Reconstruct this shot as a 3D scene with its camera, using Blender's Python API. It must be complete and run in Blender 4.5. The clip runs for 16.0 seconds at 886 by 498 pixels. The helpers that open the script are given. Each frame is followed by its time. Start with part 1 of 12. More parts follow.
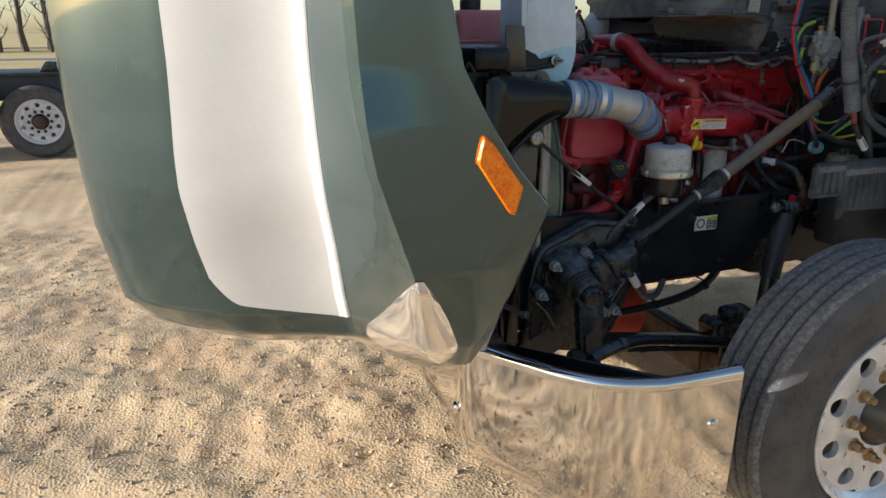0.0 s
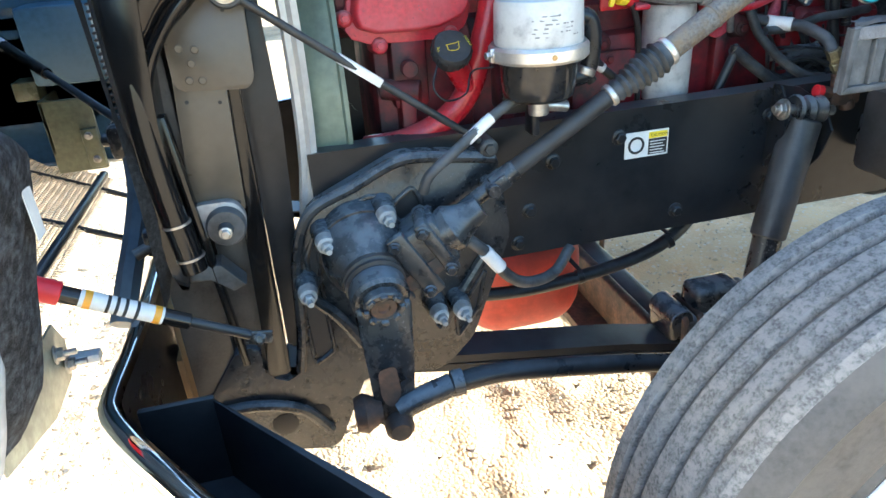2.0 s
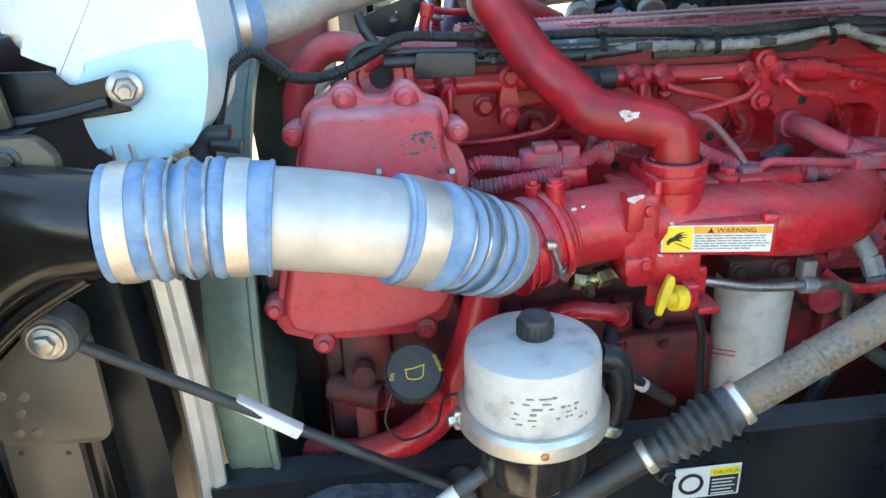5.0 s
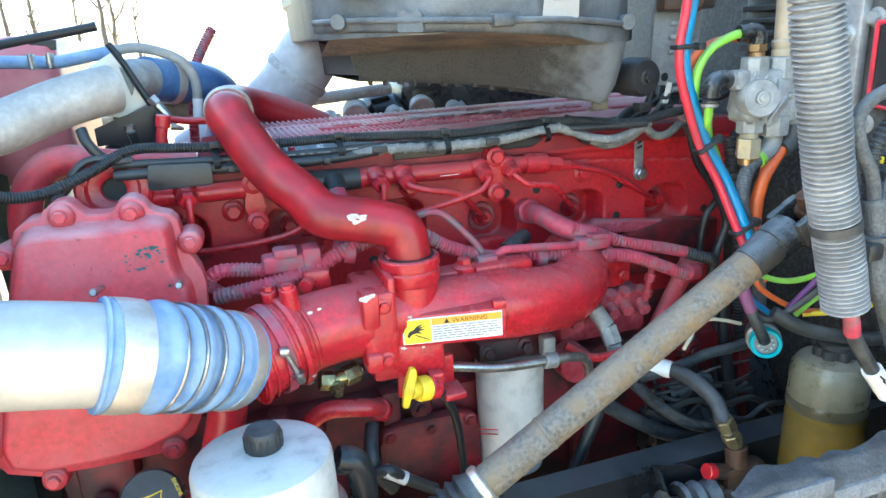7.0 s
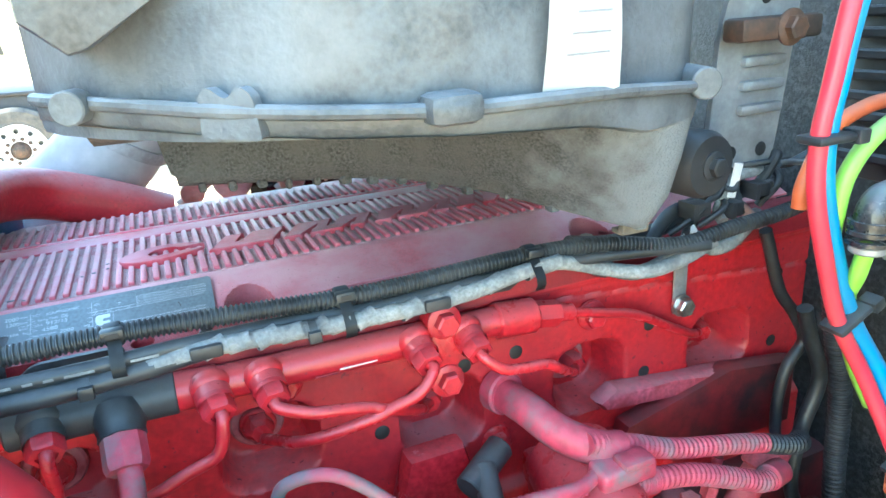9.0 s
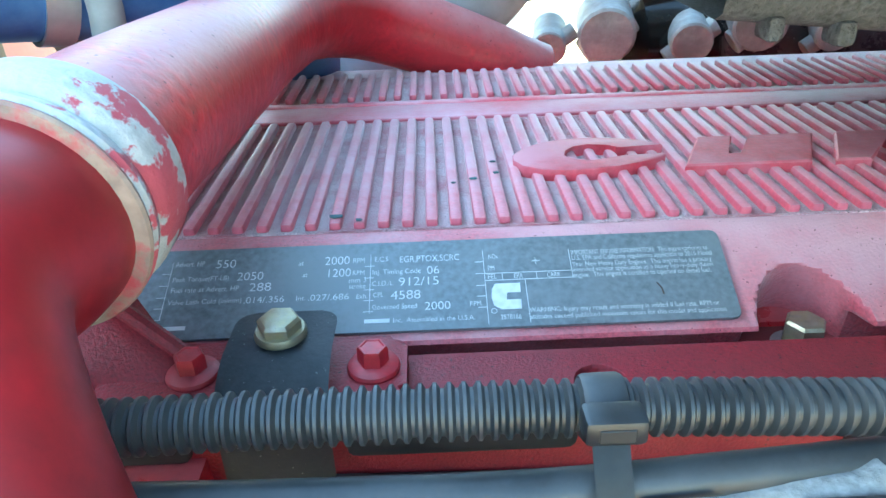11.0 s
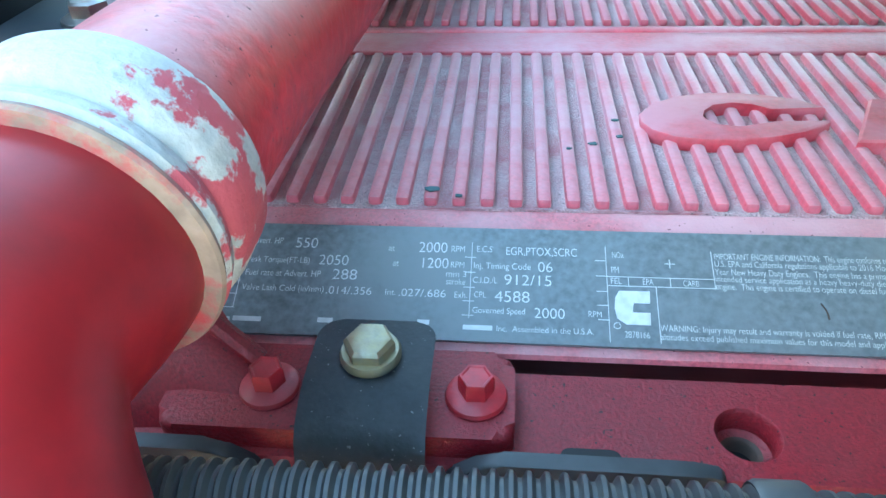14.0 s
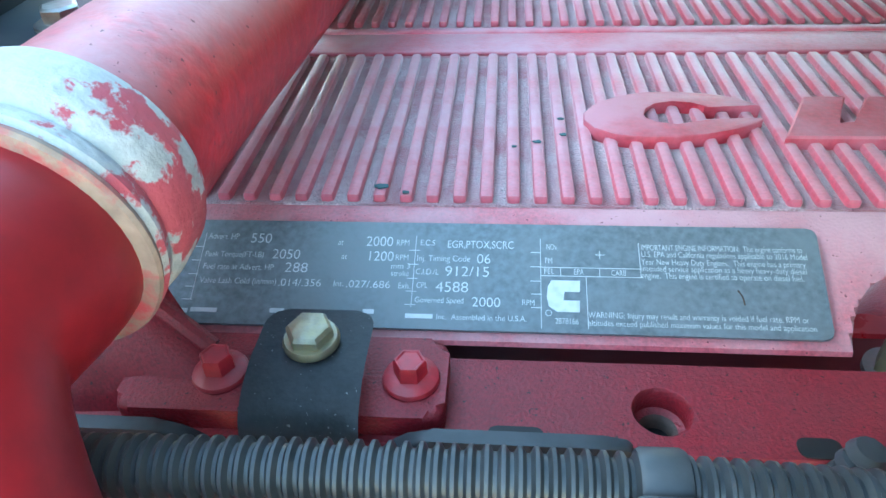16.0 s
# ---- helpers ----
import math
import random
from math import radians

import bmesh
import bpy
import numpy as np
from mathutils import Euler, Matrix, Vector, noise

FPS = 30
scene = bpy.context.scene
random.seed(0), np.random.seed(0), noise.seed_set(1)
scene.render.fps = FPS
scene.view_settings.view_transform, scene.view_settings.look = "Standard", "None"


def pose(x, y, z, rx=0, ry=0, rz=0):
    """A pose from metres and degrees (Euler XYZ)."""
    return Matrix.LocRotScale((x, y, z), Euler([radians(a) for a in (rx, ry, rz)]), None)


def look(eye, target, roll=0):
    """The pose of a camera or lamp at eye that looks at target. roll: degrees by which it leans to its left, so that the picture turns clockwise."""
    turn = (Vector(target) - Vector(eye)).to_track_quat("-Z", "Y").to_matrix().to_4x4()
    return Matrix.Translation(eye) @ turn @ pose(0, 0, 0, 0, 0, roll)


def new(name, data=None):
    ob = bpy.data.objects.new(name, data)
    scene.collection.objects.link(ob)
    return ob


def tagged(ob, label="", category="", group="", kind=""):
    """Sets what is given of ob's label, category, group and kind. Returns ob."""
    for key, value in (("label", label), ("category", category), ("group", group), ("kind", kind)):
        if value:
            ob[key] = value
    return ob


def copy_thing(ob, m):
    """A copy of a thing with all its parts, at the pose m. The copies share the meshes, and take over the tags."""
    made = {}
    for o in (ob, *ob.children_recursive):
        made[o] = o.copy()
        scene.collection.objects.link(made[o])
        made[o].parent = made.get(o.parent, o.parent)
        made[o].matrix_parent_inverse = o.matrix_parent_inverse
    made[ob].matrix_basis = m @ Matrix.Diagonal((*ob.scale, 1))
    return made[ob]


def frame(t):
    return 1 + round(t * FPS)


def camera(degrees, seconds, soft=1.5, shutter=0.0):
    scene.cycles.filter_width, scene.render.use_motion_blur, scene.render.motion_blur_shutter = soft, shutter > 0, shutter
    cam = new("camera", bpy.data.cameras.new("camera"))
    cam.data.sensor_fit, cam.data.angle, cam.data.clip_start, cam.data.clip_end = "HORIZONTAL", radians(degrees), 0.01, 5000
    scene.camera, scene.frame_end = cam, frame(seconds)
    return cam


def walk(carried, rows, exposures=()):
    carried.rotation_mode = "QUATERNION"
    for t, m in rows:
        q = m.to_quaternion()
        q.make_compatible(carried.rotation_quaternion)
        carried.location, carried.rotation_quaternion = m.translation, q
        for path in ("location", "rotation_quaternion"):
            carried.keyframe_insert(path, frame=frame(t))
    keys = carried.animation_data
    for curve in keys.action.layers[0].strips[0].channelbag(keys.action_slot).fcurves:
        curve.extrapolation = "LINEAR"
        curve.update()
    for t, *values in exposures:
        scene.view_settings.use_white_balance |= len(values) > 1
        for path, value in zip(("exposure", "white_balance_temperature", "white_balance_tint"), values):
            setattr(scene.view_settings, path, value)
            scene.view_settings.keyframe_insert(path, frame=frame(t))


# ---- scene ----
cam = camera(66.1, 16.0)
PATH = [
    (0, (0.127, -0.085, 1.588), (0.743, 1.717, 0.977), -0.4),
    (0.5, (0.518, -0.002, 1.539), (1.07, 1.816, 0.913), -1.3),
    (0.6, (0.587, 0.021, 1.526), (1.129, 1.842, 0.901), -1.8),
    (1, (0.801, 0.216, 1.467), (1.304, 2.032, 0.798), -1.9),
    (1.5, (0.967, 0.467, 1.414), (1.42, 2.225, 0.577), -3.2),
    (2, (1.125, 0.693, 1.357), (1.508, 2.443, 0.467), -4.2),
    (2.5, (1.129, 0.862, 1.406), (1.449, 2.604, 0.477), -4.1),
    (3, (1.106, 0.987, 1.468), (1.394, 2.735, 0.539), -4.1),
    (3.2, (1.112, 1.025, 1.482), (1.392, 2.795, 0.596), -4.1),
    (5.3, (1.455, 1.171, 1.61), (1.587, 3.018, 0.855), -3.1),
    (5.5, (1.473, 1.164, 1.615), (1.663, 3.017, 0.887), -3.1),
    (6, (1.512, 1.155, 1.619), (1.864, 3.01, 0.96), -3.3),
    (6.5, (1.531, 1.144, 1.625), (1.997, 2.989, 1.008), -3.2),
    (7, (1.553, 1.138, 1.626), (2.134, 2.957, 1.032), -3.0),
    (7.5, (1.584, 1.144, 1.615), (2.251, 2.933, 1.02), -3.0),
    (8, (1.67, 1.262, 1.615), (2.397, 3.018, 0.993), -4.1),
    (8.5, (1.732, 1.5, 1.661), (2.463, 3.243, 1.008), -4.0),
    (9, (1.765, 1.633, 1.692), (2.478, 3.378, 1.024), -3.6),
    (9.5, (1.755, 1.725, 1.666), (2.361, 3.507, 0.989), -2.5),
    (10, (1.723, 1.842, 1.628), (2.075, 3.666, 0.887), -2.0),
    (10.2, (1.71, 1.88, 1.613), (1.974, 3.705, 0.84), -2.0),
    (12.3, (1.661, 2.027, 1.616), (1.53, 3.618, 0.411), -2.4),
    (12.5, (1.663, 2.026, 1.619), (1.527, 3.615, 0.411), -2.4),
    (13, (1.655, 2.028, 1.626), (1.52, 3.615, 0.417), -1.8),
    (13.5, (1.652, 2.031, 1.622), (1.503, 3.622, 0.419), -1.8),
    (14, (1.66, 2.032, 1.621), (1.483, 3.608, 0.402), -2.4),
    (14.5, (1.663, 2.029, 1.624), (1.486, 3.603, 0.403), -2.3),
    (15, (1.671, 2.025, 1.628), (1.478, 3.593, 0.401), -2.4),
    (15.5, (1.69, 2.019, 1.631), (1.516, 3.583, 0.397), -2.8),
    (16, (1.679, 2.022, 1.629), (1.513, 3.588, 0.396), -2.7),
]
EXPOSURES = [(0.0, 1.15, 6150, 10), (0.4, 1.65, 5800, 8), (0.8, 2.65, 5680, 6), (1.0, 2.95, 5620, 4), (1.5, 3.45, 5620, 4), (2.0, 3.55, 5620, 4), (3.2, 4.0, 5680, 4), (5.5, 3.35, 6000, 2), (6.0, 3.75, 5900, 2), (7.0, 3.95, 5830, 0), (8.0, 4.35, 5830, -2), (9.0, 4.75, 5850, -6), (9.5, 4.88, 5850, -8), (10.2, 4.75, 5800, -8), (12.5, 4.80, 6150, -8), (16.0, 4.76, 6150, -8)]
walk(cam, [(t, look(eye, target, roll)) for t, eye, target, roll in PATH], EXPOSURES)

# ---- light ----
SUN_TO = Vector((-0.92, 0.04, 0.28)).normalized()
world = bpy.data.worlds.new("world")
scene.world = world
world.use_nodes = True
_bg = world.node_tree.nodes["Background"]
_sky = world.node_tree.nodes.new("ShaderNodeTexSky")
_sky.sky_type, _sky.sun_disc = "NISHITA", False
_sky.sun_elevation, _sky.sun_rotation = math.asin(SUN_TO.z), math.atan2(SUN_TO.x, SUN_TO.y)
world.node_tree.links.new(_sky.outputs[0], _bg.inputs[0])
_bg.inputs[1].default_value = 0.08
_sun = new("sun", bpy.data.lights.new("sun", "SUN"))
_sun.data.energy, _sun.data.angle, _sun.data.color = 3.6, radians(0.6), (1.0, 0.92, 0.82)
_sun.matrix_world = look(SUN_TO * 20, (0, 0, 0))


# ---- materials ----
def material(name, col, rough=0.5, metal=0.0, grain=60.0, vary=0.12, bump=0.15, col2=None, stain=6.0, amount=0.45,
             dust=0.0, dust_col=(0.36, 0.30, 0.26), coat=0.0, rand=0.0, sharp=0.12, bump_scale=None, specks=None):
    """Principled surface: base colour, fine grain, broad stains of col2, dust that has settled on upward faces (on
    GREASY a painted sky highlight too), bump.
    """
    m = bpy.data.materials.new(name)
    m.use_nodes = True
    n, l = m.node_tree.nodes, m.node_tree.links
    b = n["Principled BSDF"]
    tc = n.new("ShaderNodeTexCoord")
    fine = n.new("ShaderNodeTexNoise")
    fine.inputs["Scale"].default_value, fine.inputs["Detail"].default_value = grain, 6
    broad = n.new("ShaderNodeTexNoise")
    broad.inputs["Scale"].default_value, broad.inputs["Detail"].default_value = stain, 8
    broad.inputs["Roughness"].default_value = 0.65
    for t in (fine, broad):
        l.new(tc.outputs["Object"], t.inputs["Vector"])
    hs = n.new("ShaderNodeHueSaturation")
    hs.inputs["Color"].default_value = (*col, 1)
    mr = n.new("ShaderNodeMapRange")
    mr.inputs["From Min"].default_value, mr.inputs["From Max"].default_value = 0.3, 0.7
    mr.inputs["To Min"].default_value, mr.inputs["To Max"].default_value = 1 - vary, 1 + vary
    l.new(fine.outputs["Fac"], mr.inputs["Value"])
    val = mr.outputs[0]
    if rand:
        oi = n.new("ShaderNodeObjectInfo")
        r2 = n.new("ShaderNodeMapRange")
        r2.inputs["To Min"].default_value, r2.inputs["To Max"].default_value = 1 - rand, 1 + rand
        l.new(oi.outputs["Random"], r2.inputs["Value"])
        mu = n.new("ShaderNodeMath")
        mu.operation = "MULTIPLY"
        l.new(val, mu.inputs[0])
        l.new(r2.outputs[0], mu.inputs[1])
        val = mu.outputs[0]
    l.new(val, hs.inputs["Value"])
    out = hs.outputs["Color"]
    if col2 is not None:
        ramp = n.new("ShaderNodeMapRange")
        ramp.inputs["From Min"].default_value = 0.5 - sharp + 0.18 * (0.5 - amount)
        ramp.inputs["From Max"].default_value = 0.5 + sharp + 0.5 * (0.5 - amount)
        l.new(broad.outputs["Fac"], ramp.inputs["Value"])
        mx = n.new("ShaderNodeMix")
        mx.data_type = "RGBA"
        mx.inputs["B"].default_value = (*col2, 1)
        l.new(ramp.outputs[0], mx.inputs["Factor"])
        l.new(out, mx.inputs["A"])
        out = mx.outputs["Result"]
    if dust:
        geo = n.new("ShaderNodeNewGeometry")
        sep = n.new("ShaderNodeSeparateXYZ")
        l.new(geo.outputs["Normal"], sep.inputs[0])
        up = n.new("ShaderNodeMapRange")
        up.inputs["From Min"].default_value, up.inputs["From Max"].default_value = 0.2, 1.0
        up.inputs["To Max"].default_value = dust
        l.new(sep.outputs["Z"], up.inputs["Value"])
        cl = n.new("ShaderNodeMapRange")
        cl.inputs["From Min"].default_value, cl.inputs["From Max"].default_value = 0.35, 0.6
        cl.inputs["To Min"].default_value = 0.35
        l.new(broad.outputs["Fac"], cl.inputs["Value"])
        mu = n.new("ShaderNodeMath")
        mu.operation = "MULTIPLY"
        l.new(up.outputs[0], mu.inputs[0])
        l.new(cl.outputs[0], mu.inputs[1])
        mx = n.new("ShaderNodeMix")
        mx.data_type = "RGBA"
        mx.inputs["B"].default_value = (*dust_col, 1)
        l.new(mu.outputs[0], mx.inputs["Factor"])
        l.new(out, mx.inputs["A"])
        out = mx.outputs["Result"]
    if specks:
        scale, level, scol = specks
        sn = n.new("ShaderNodeTexNoise")
        sn.inputs["Scale"].default_value, sn.inputs["Detail"].default_value = scale, 2
        l.new(tc.outputs["Object"], sn.inputs["Vector"])
        sr = n.new("ShaderNodeMapRange")
        sr.inputs["From Min"].default_value, sr.inputs["From Max"].default_value = level, level + 0.03
        l.new(sn.outputs["Fac"], sr.inputs["Value"])
        mx = n.new("ShaderNodeMix")
        mx.data_type = "RGBA"
        mx.inputs["B"].default_value = (*scol, 1)
        l.new(sr.outputs[0], mx.inputs["Factor"])
        l.new(out, mx.inputs["A"])
        out = mx.outputs["Result"]
    l.new(out, b.inputs["Base Color"])
    rr = n.new("ShaderNodeMapRange")
    rr.inputs["From Min"].default_value, rr.inputs["From Max"].default_value = 0.3, 0.7
    rr.inputs["To Min"].default_value, rr.inputs["To Max"].default_value = max(0.02, rough - 0.12 * min(1, rough * 2)), min(1, rough + 0.12 * min(1, rough * 2))
    l.new(broad.outputs["Fac"], rr.inputs["Value"])
    l.new(rr.outputs[0], b.inputs["Roughness"])
    b.inputs["Metallic"].default_value = metal
    b.inputs["Coat Weight"].default_value = coat
    b.inputs["Coat Roughness"].default_value = 0.05
    if bump:
        bp = n.new("ShaderNodeBump")
        bp.inputs["Strength"].default_value, bp.inputs["Distance"].default_value = bump, 0.002
        if bump_scale:
            bn = n.new("ShaderNodeTexNoise")
            bn.inputs["Scale"].default_value, bn.inputs["Detail"].default_value = bump_scale, 5
            l.new(tc.outputs["Object"], bn.inputs["Vector"])
            l.new(bn.outputs["Fac"], bp.inputs["Height"])
        else:
            l.new(fine.outputs["Fac"], bp.inputs["Height"])
        l.new(bp.outputs["Normal"], b.inputs["Normal"])
    return m


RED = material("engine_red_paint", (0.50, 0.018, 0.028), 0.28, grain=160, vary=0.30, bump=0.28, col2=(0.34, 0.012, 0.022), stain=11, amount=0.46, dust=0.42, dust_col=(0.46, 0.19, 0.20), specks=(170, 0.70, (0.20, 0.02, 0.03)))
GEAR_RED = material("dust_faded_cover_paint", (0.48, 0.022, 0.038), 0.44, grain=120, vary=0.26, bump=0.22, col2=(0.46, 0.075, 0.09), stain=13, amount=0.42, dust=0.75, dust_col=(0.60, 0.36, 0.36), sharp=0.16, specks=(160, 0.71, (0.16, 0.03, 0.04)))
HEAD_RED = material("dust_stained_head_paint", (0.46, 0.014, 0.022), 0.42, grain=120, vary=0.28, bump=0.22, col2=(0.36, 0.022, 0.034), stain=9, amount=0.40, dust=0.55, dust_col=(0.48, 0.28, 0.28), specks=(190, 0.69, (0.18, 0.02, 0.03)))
PORT_DUST = material("dust_in_port_recess", (0.34, 0.050, 0.062), 0.8, grain=160, vary=0.3, bump=0.3, col2=(0.36, 0.15, 0.15), stain=40, amount=0.45)
# Dark red for grime and for shade painted low on the engine.
RED_DARK = material("grime_and_shade_red", (0.20, 0.008, 0.014), 0.55, grain=40, vary=0.3, bump=0.25, col2=(0.022, 0.010, 0.012), stain=9, amount=0.54, dust=0.35, dust_col=(0.26, 0.13, 0.13))
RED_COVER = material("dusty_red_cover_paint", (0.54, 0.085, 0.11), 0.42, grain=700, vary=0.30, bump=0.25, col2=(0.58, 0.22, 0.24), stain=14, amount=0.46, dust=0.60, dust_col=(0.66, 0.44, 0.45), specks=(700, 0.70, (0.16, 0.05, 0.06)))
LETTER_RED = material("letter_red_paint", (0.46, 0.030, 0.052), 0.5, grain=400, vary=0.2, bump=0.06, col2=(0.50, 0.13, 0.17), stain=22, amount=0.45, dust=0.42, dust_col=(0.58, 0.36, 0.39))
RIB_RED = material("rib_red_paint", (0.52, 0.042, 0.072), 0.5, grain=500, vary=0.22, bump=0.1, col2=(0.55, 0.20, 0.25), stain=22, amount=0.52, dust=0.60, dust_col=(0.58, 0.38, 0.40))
DUST_RED = material("dust_in_rib_grooves", (0.60, 0.45, 0.45), 0.95, grain=1500, vary=0.6, bump=1.0, col2=(0.46, 0.16, 0.18), stain=34, amount=0.52, specks=(900, 0.66, (0.10, 0.06, 0.06)))
for _m in (RED_COVER, RIB_RED, DUST_RED):
    _m.node_tree.nodes["Principled BSDF"].inputs["Sheen Weight"].default_value = 0.45
    _m.node_tree.nodes["Principled BSDF"].inputs["Sheen Roughness"].default_value = 0.35
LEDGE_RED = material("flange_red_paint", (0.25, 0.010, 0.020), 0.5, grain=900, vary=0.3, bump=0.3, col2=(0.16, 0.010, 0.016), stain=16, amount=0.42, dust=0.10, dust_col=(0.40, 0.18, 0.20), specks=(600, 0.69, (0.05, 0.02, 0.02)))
BOLT_RED = material("bolt_red_paint", (0.48, 0.015, 0.028), 0.38, grain=300, vary=0.2, bump=0.15, col2=(0.30, 0.02, 0.03), stain=60, amount=0.4, dust=0.15, dust_col=(0.40, 0.22, 0.24))
PIPE_RED = material("pipe_red_paint", (0.36, 0.012, 0.020), 0.36, grain=34, vary=0.24, bump=0.10, col2=(0.19, 0.009, 0.014), stain=16, amount=0.5, dust=0.12, dust_col=(0.38, 0.10, 0.12))
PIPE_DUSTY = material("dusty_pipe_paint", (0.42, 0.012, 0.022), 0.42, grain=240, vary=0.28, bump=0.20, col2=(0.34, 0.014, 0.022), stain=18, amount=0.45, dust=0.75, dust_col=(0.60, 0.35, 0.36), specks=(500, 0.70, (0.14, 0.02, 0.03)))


def clamp_material():
    m = material("worn_clamp_over_red", (0.50, 0.51, 0.50), 0.65, grain=320, vary=0.25, bump=0.4, col2=(0.34, 0.35, 0.35), stain=60, amount=0.40, dust=0.4, dust_col=(0.60, 0.58, 0.55))
    n, l = m.node_tree.nodes, m.node_tree.links
    b = n["Principled BSDF"]
    base = b.inputs["Base Color"].links[0].from_socket
    tc = n.new("ShaderNodeTexCoord")
    sep = n.new("ShaderNodeSeparateXYZ")
    l.new(tc.outputs["Object"], sep.inputs[0])
    wear = n.new("ShaderNodeTexNoise")
    wear.inputs["Scale"].default_value, wear.inputs["Detail"].default_value, wear.inputs["Roughness"].default_value = 75, 7, 0.62
    l.new(tc.outputs["Object"], wear.inputs["Vector"])
    side = n.new("ShaderNodeMapRange")
    side.inputs["From Min"].default_value, side.inputs["From Max"].default_value = 1.570, 1.606
    side.inputs["To Min"].default_value, side.inputs["To Max"].default_value = -0.17, 0.085
    l.new(sep.outputs["X"], side.inputs["Value"])
    add = n.new("ShaderNodeMath")
    add.operation = "ADD"
    l.new(wear.outputs["Fac"], add.inputs[0])
    l.new(side.outputs[0], add.inputs[1])
    cutoff = n.new("ShaderNodeMapRange")
    cutoff.inputs["From Min"].default_value, cutoff.inputs["From Max"].default_value = 0.555, 0.595
    l.new(add.outputs[0], cutoff.inputs["Value"])
    mx = n.new("ShaderNodeMix")
    mx.data_type = "RGBA"
    mx.inputs["B"].default_value = (0.44, 0.075, 0.10, 1)
    l.new(cutoff.outputs[0], mx.inputs["Factor"])
    l.new(base, mx.inputs["A"])
    l.new(mx.outputs["Result"], b.inputs["Base Color"])
    return m


CLAMP_WORN = clamp_material()
CHIP_TEAL = material("chipped_primer", (0.035, 0.085, 0.095), 0.6, vary=0.2)
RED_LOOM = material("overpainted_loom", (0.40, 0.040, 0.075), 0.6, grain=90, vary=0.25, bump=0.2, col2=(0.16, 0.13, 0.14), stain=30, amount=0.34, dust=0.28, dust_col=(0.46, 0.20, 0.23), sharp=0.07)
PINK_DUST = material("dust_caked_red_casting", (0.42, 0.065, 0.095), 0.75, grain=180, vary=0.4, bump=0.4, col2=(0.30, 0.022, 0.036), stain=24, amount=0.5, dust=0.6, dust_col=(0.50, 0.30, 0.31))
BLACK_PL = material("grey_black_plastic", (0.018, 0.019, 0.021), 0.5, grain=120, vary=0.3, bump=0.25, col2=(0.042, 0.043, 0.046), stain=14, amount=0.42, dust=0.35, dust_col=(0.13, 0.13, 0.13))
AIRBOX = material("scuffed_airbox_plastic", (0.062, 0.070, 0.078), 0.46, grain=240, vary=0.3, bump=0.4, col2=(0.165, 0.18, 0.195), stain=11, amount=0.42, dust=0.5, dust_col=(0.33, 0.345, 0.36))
AIRBOX_TAN = material("mud_on_ledge", (0.19, 0.155, 0.115), 0.85, grain=200, vary=0.35, bump=0.6, col2=(0.08, 0.075, 0.07), stain=14, amount=0.5)
LOOM = material("black_split_loom", (0.012, 0.0145, 0.017), 0.42, grain=100, vary=0.35, bump=0.1, col2=(0.034, 0.038, 0.042), stain=24, amount=0.42, dust=0.28, dust_col=(0.12, 0.13, 0.14))
GREY_TAPE = material("grey_cloth_tape", (0.25, 0.26, 0.26), 0.85, grain=300, vary=0.3, bump=0.5, col2=(0.10, 0.105, 0.11), stain=18, amount=0.45)
TAPE_MID = material("dusty_loom_tape", (0.105, 0.115, 0.125), 0.8, grain=260, vary=0.4, bump=0.6, col2=(0.055, 0.06, 0.066), stain=26, amount=0.42, dust=0.5, dust_col=(0.26, 0.27, 0.28))
GREY_HOSE = material("pale_grey_corrugated_plastic", (0.29, 0.30, 0.315), 0.5, grain=160, vary=0.15, bump=0.15, col2=(0.10, 0.105, 0.11), stain=14, amount=0.42, dust=0.3)
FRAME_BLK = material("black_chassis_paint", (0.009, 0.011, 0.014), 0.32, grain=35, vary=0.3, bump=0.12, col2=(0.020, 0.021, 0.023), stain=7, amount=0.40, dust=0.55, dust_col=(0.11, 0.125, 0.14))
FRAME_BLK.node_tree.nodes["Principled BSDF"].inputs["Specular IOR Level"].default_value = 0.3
# Blue tint on upward faces paints a sky highlight over the dust.
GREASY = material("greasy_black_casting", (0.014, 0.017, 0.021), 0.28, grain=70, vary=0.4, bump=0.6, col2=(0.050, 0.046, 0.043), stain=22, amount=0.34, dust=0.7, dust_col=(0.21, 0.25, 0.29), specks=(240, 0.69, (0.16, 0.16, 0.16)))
RUSTY = material("rusty_steel_tube", (0.150, 0.138, 0.122), 0.75, metal=0.2, grain=190, vary=0.5, bump=0.6, col2=(0.215, 0.148, 0.080), stain=34, amount=0.46, dust=0.35, dust_col=(0.36, 0.34, 0.31), sharp=0.11)
RUST_DARK = material("oily_rust", (0.10, 0.05, 0.03), 0.6, grain=90, vary=0.4, bump=0.5, col2=(0.03, 0.025, 0.022), stain=16, amount=0.5)
STEEL = material("dull_zinc_steel", (0.46, 0.46, 0.45), 0.36, metal=0.9, grain=150, vary=0.15, bump=0.2, col2=(0.26, 0.24, 0.22), stain=40, amount=0.4)
ZINC = material("yellow_zinc_bolt", (0.30, 0.275, 0.215), 0.42, metal=0.7, grain=200, vary=0.25, bump=0.3, col2=(0.38, 0.33, 0.19), stain=120, amount=0.5)
ALU = material("brushed_aluminium_pipe", (0.60, 0.595, 0.575), 0.50, metal=0.55, grain=80, vary=0.07, bump=0.08, col2=(0.46, 0.45, 0.43), stain=9, amount=0.4)
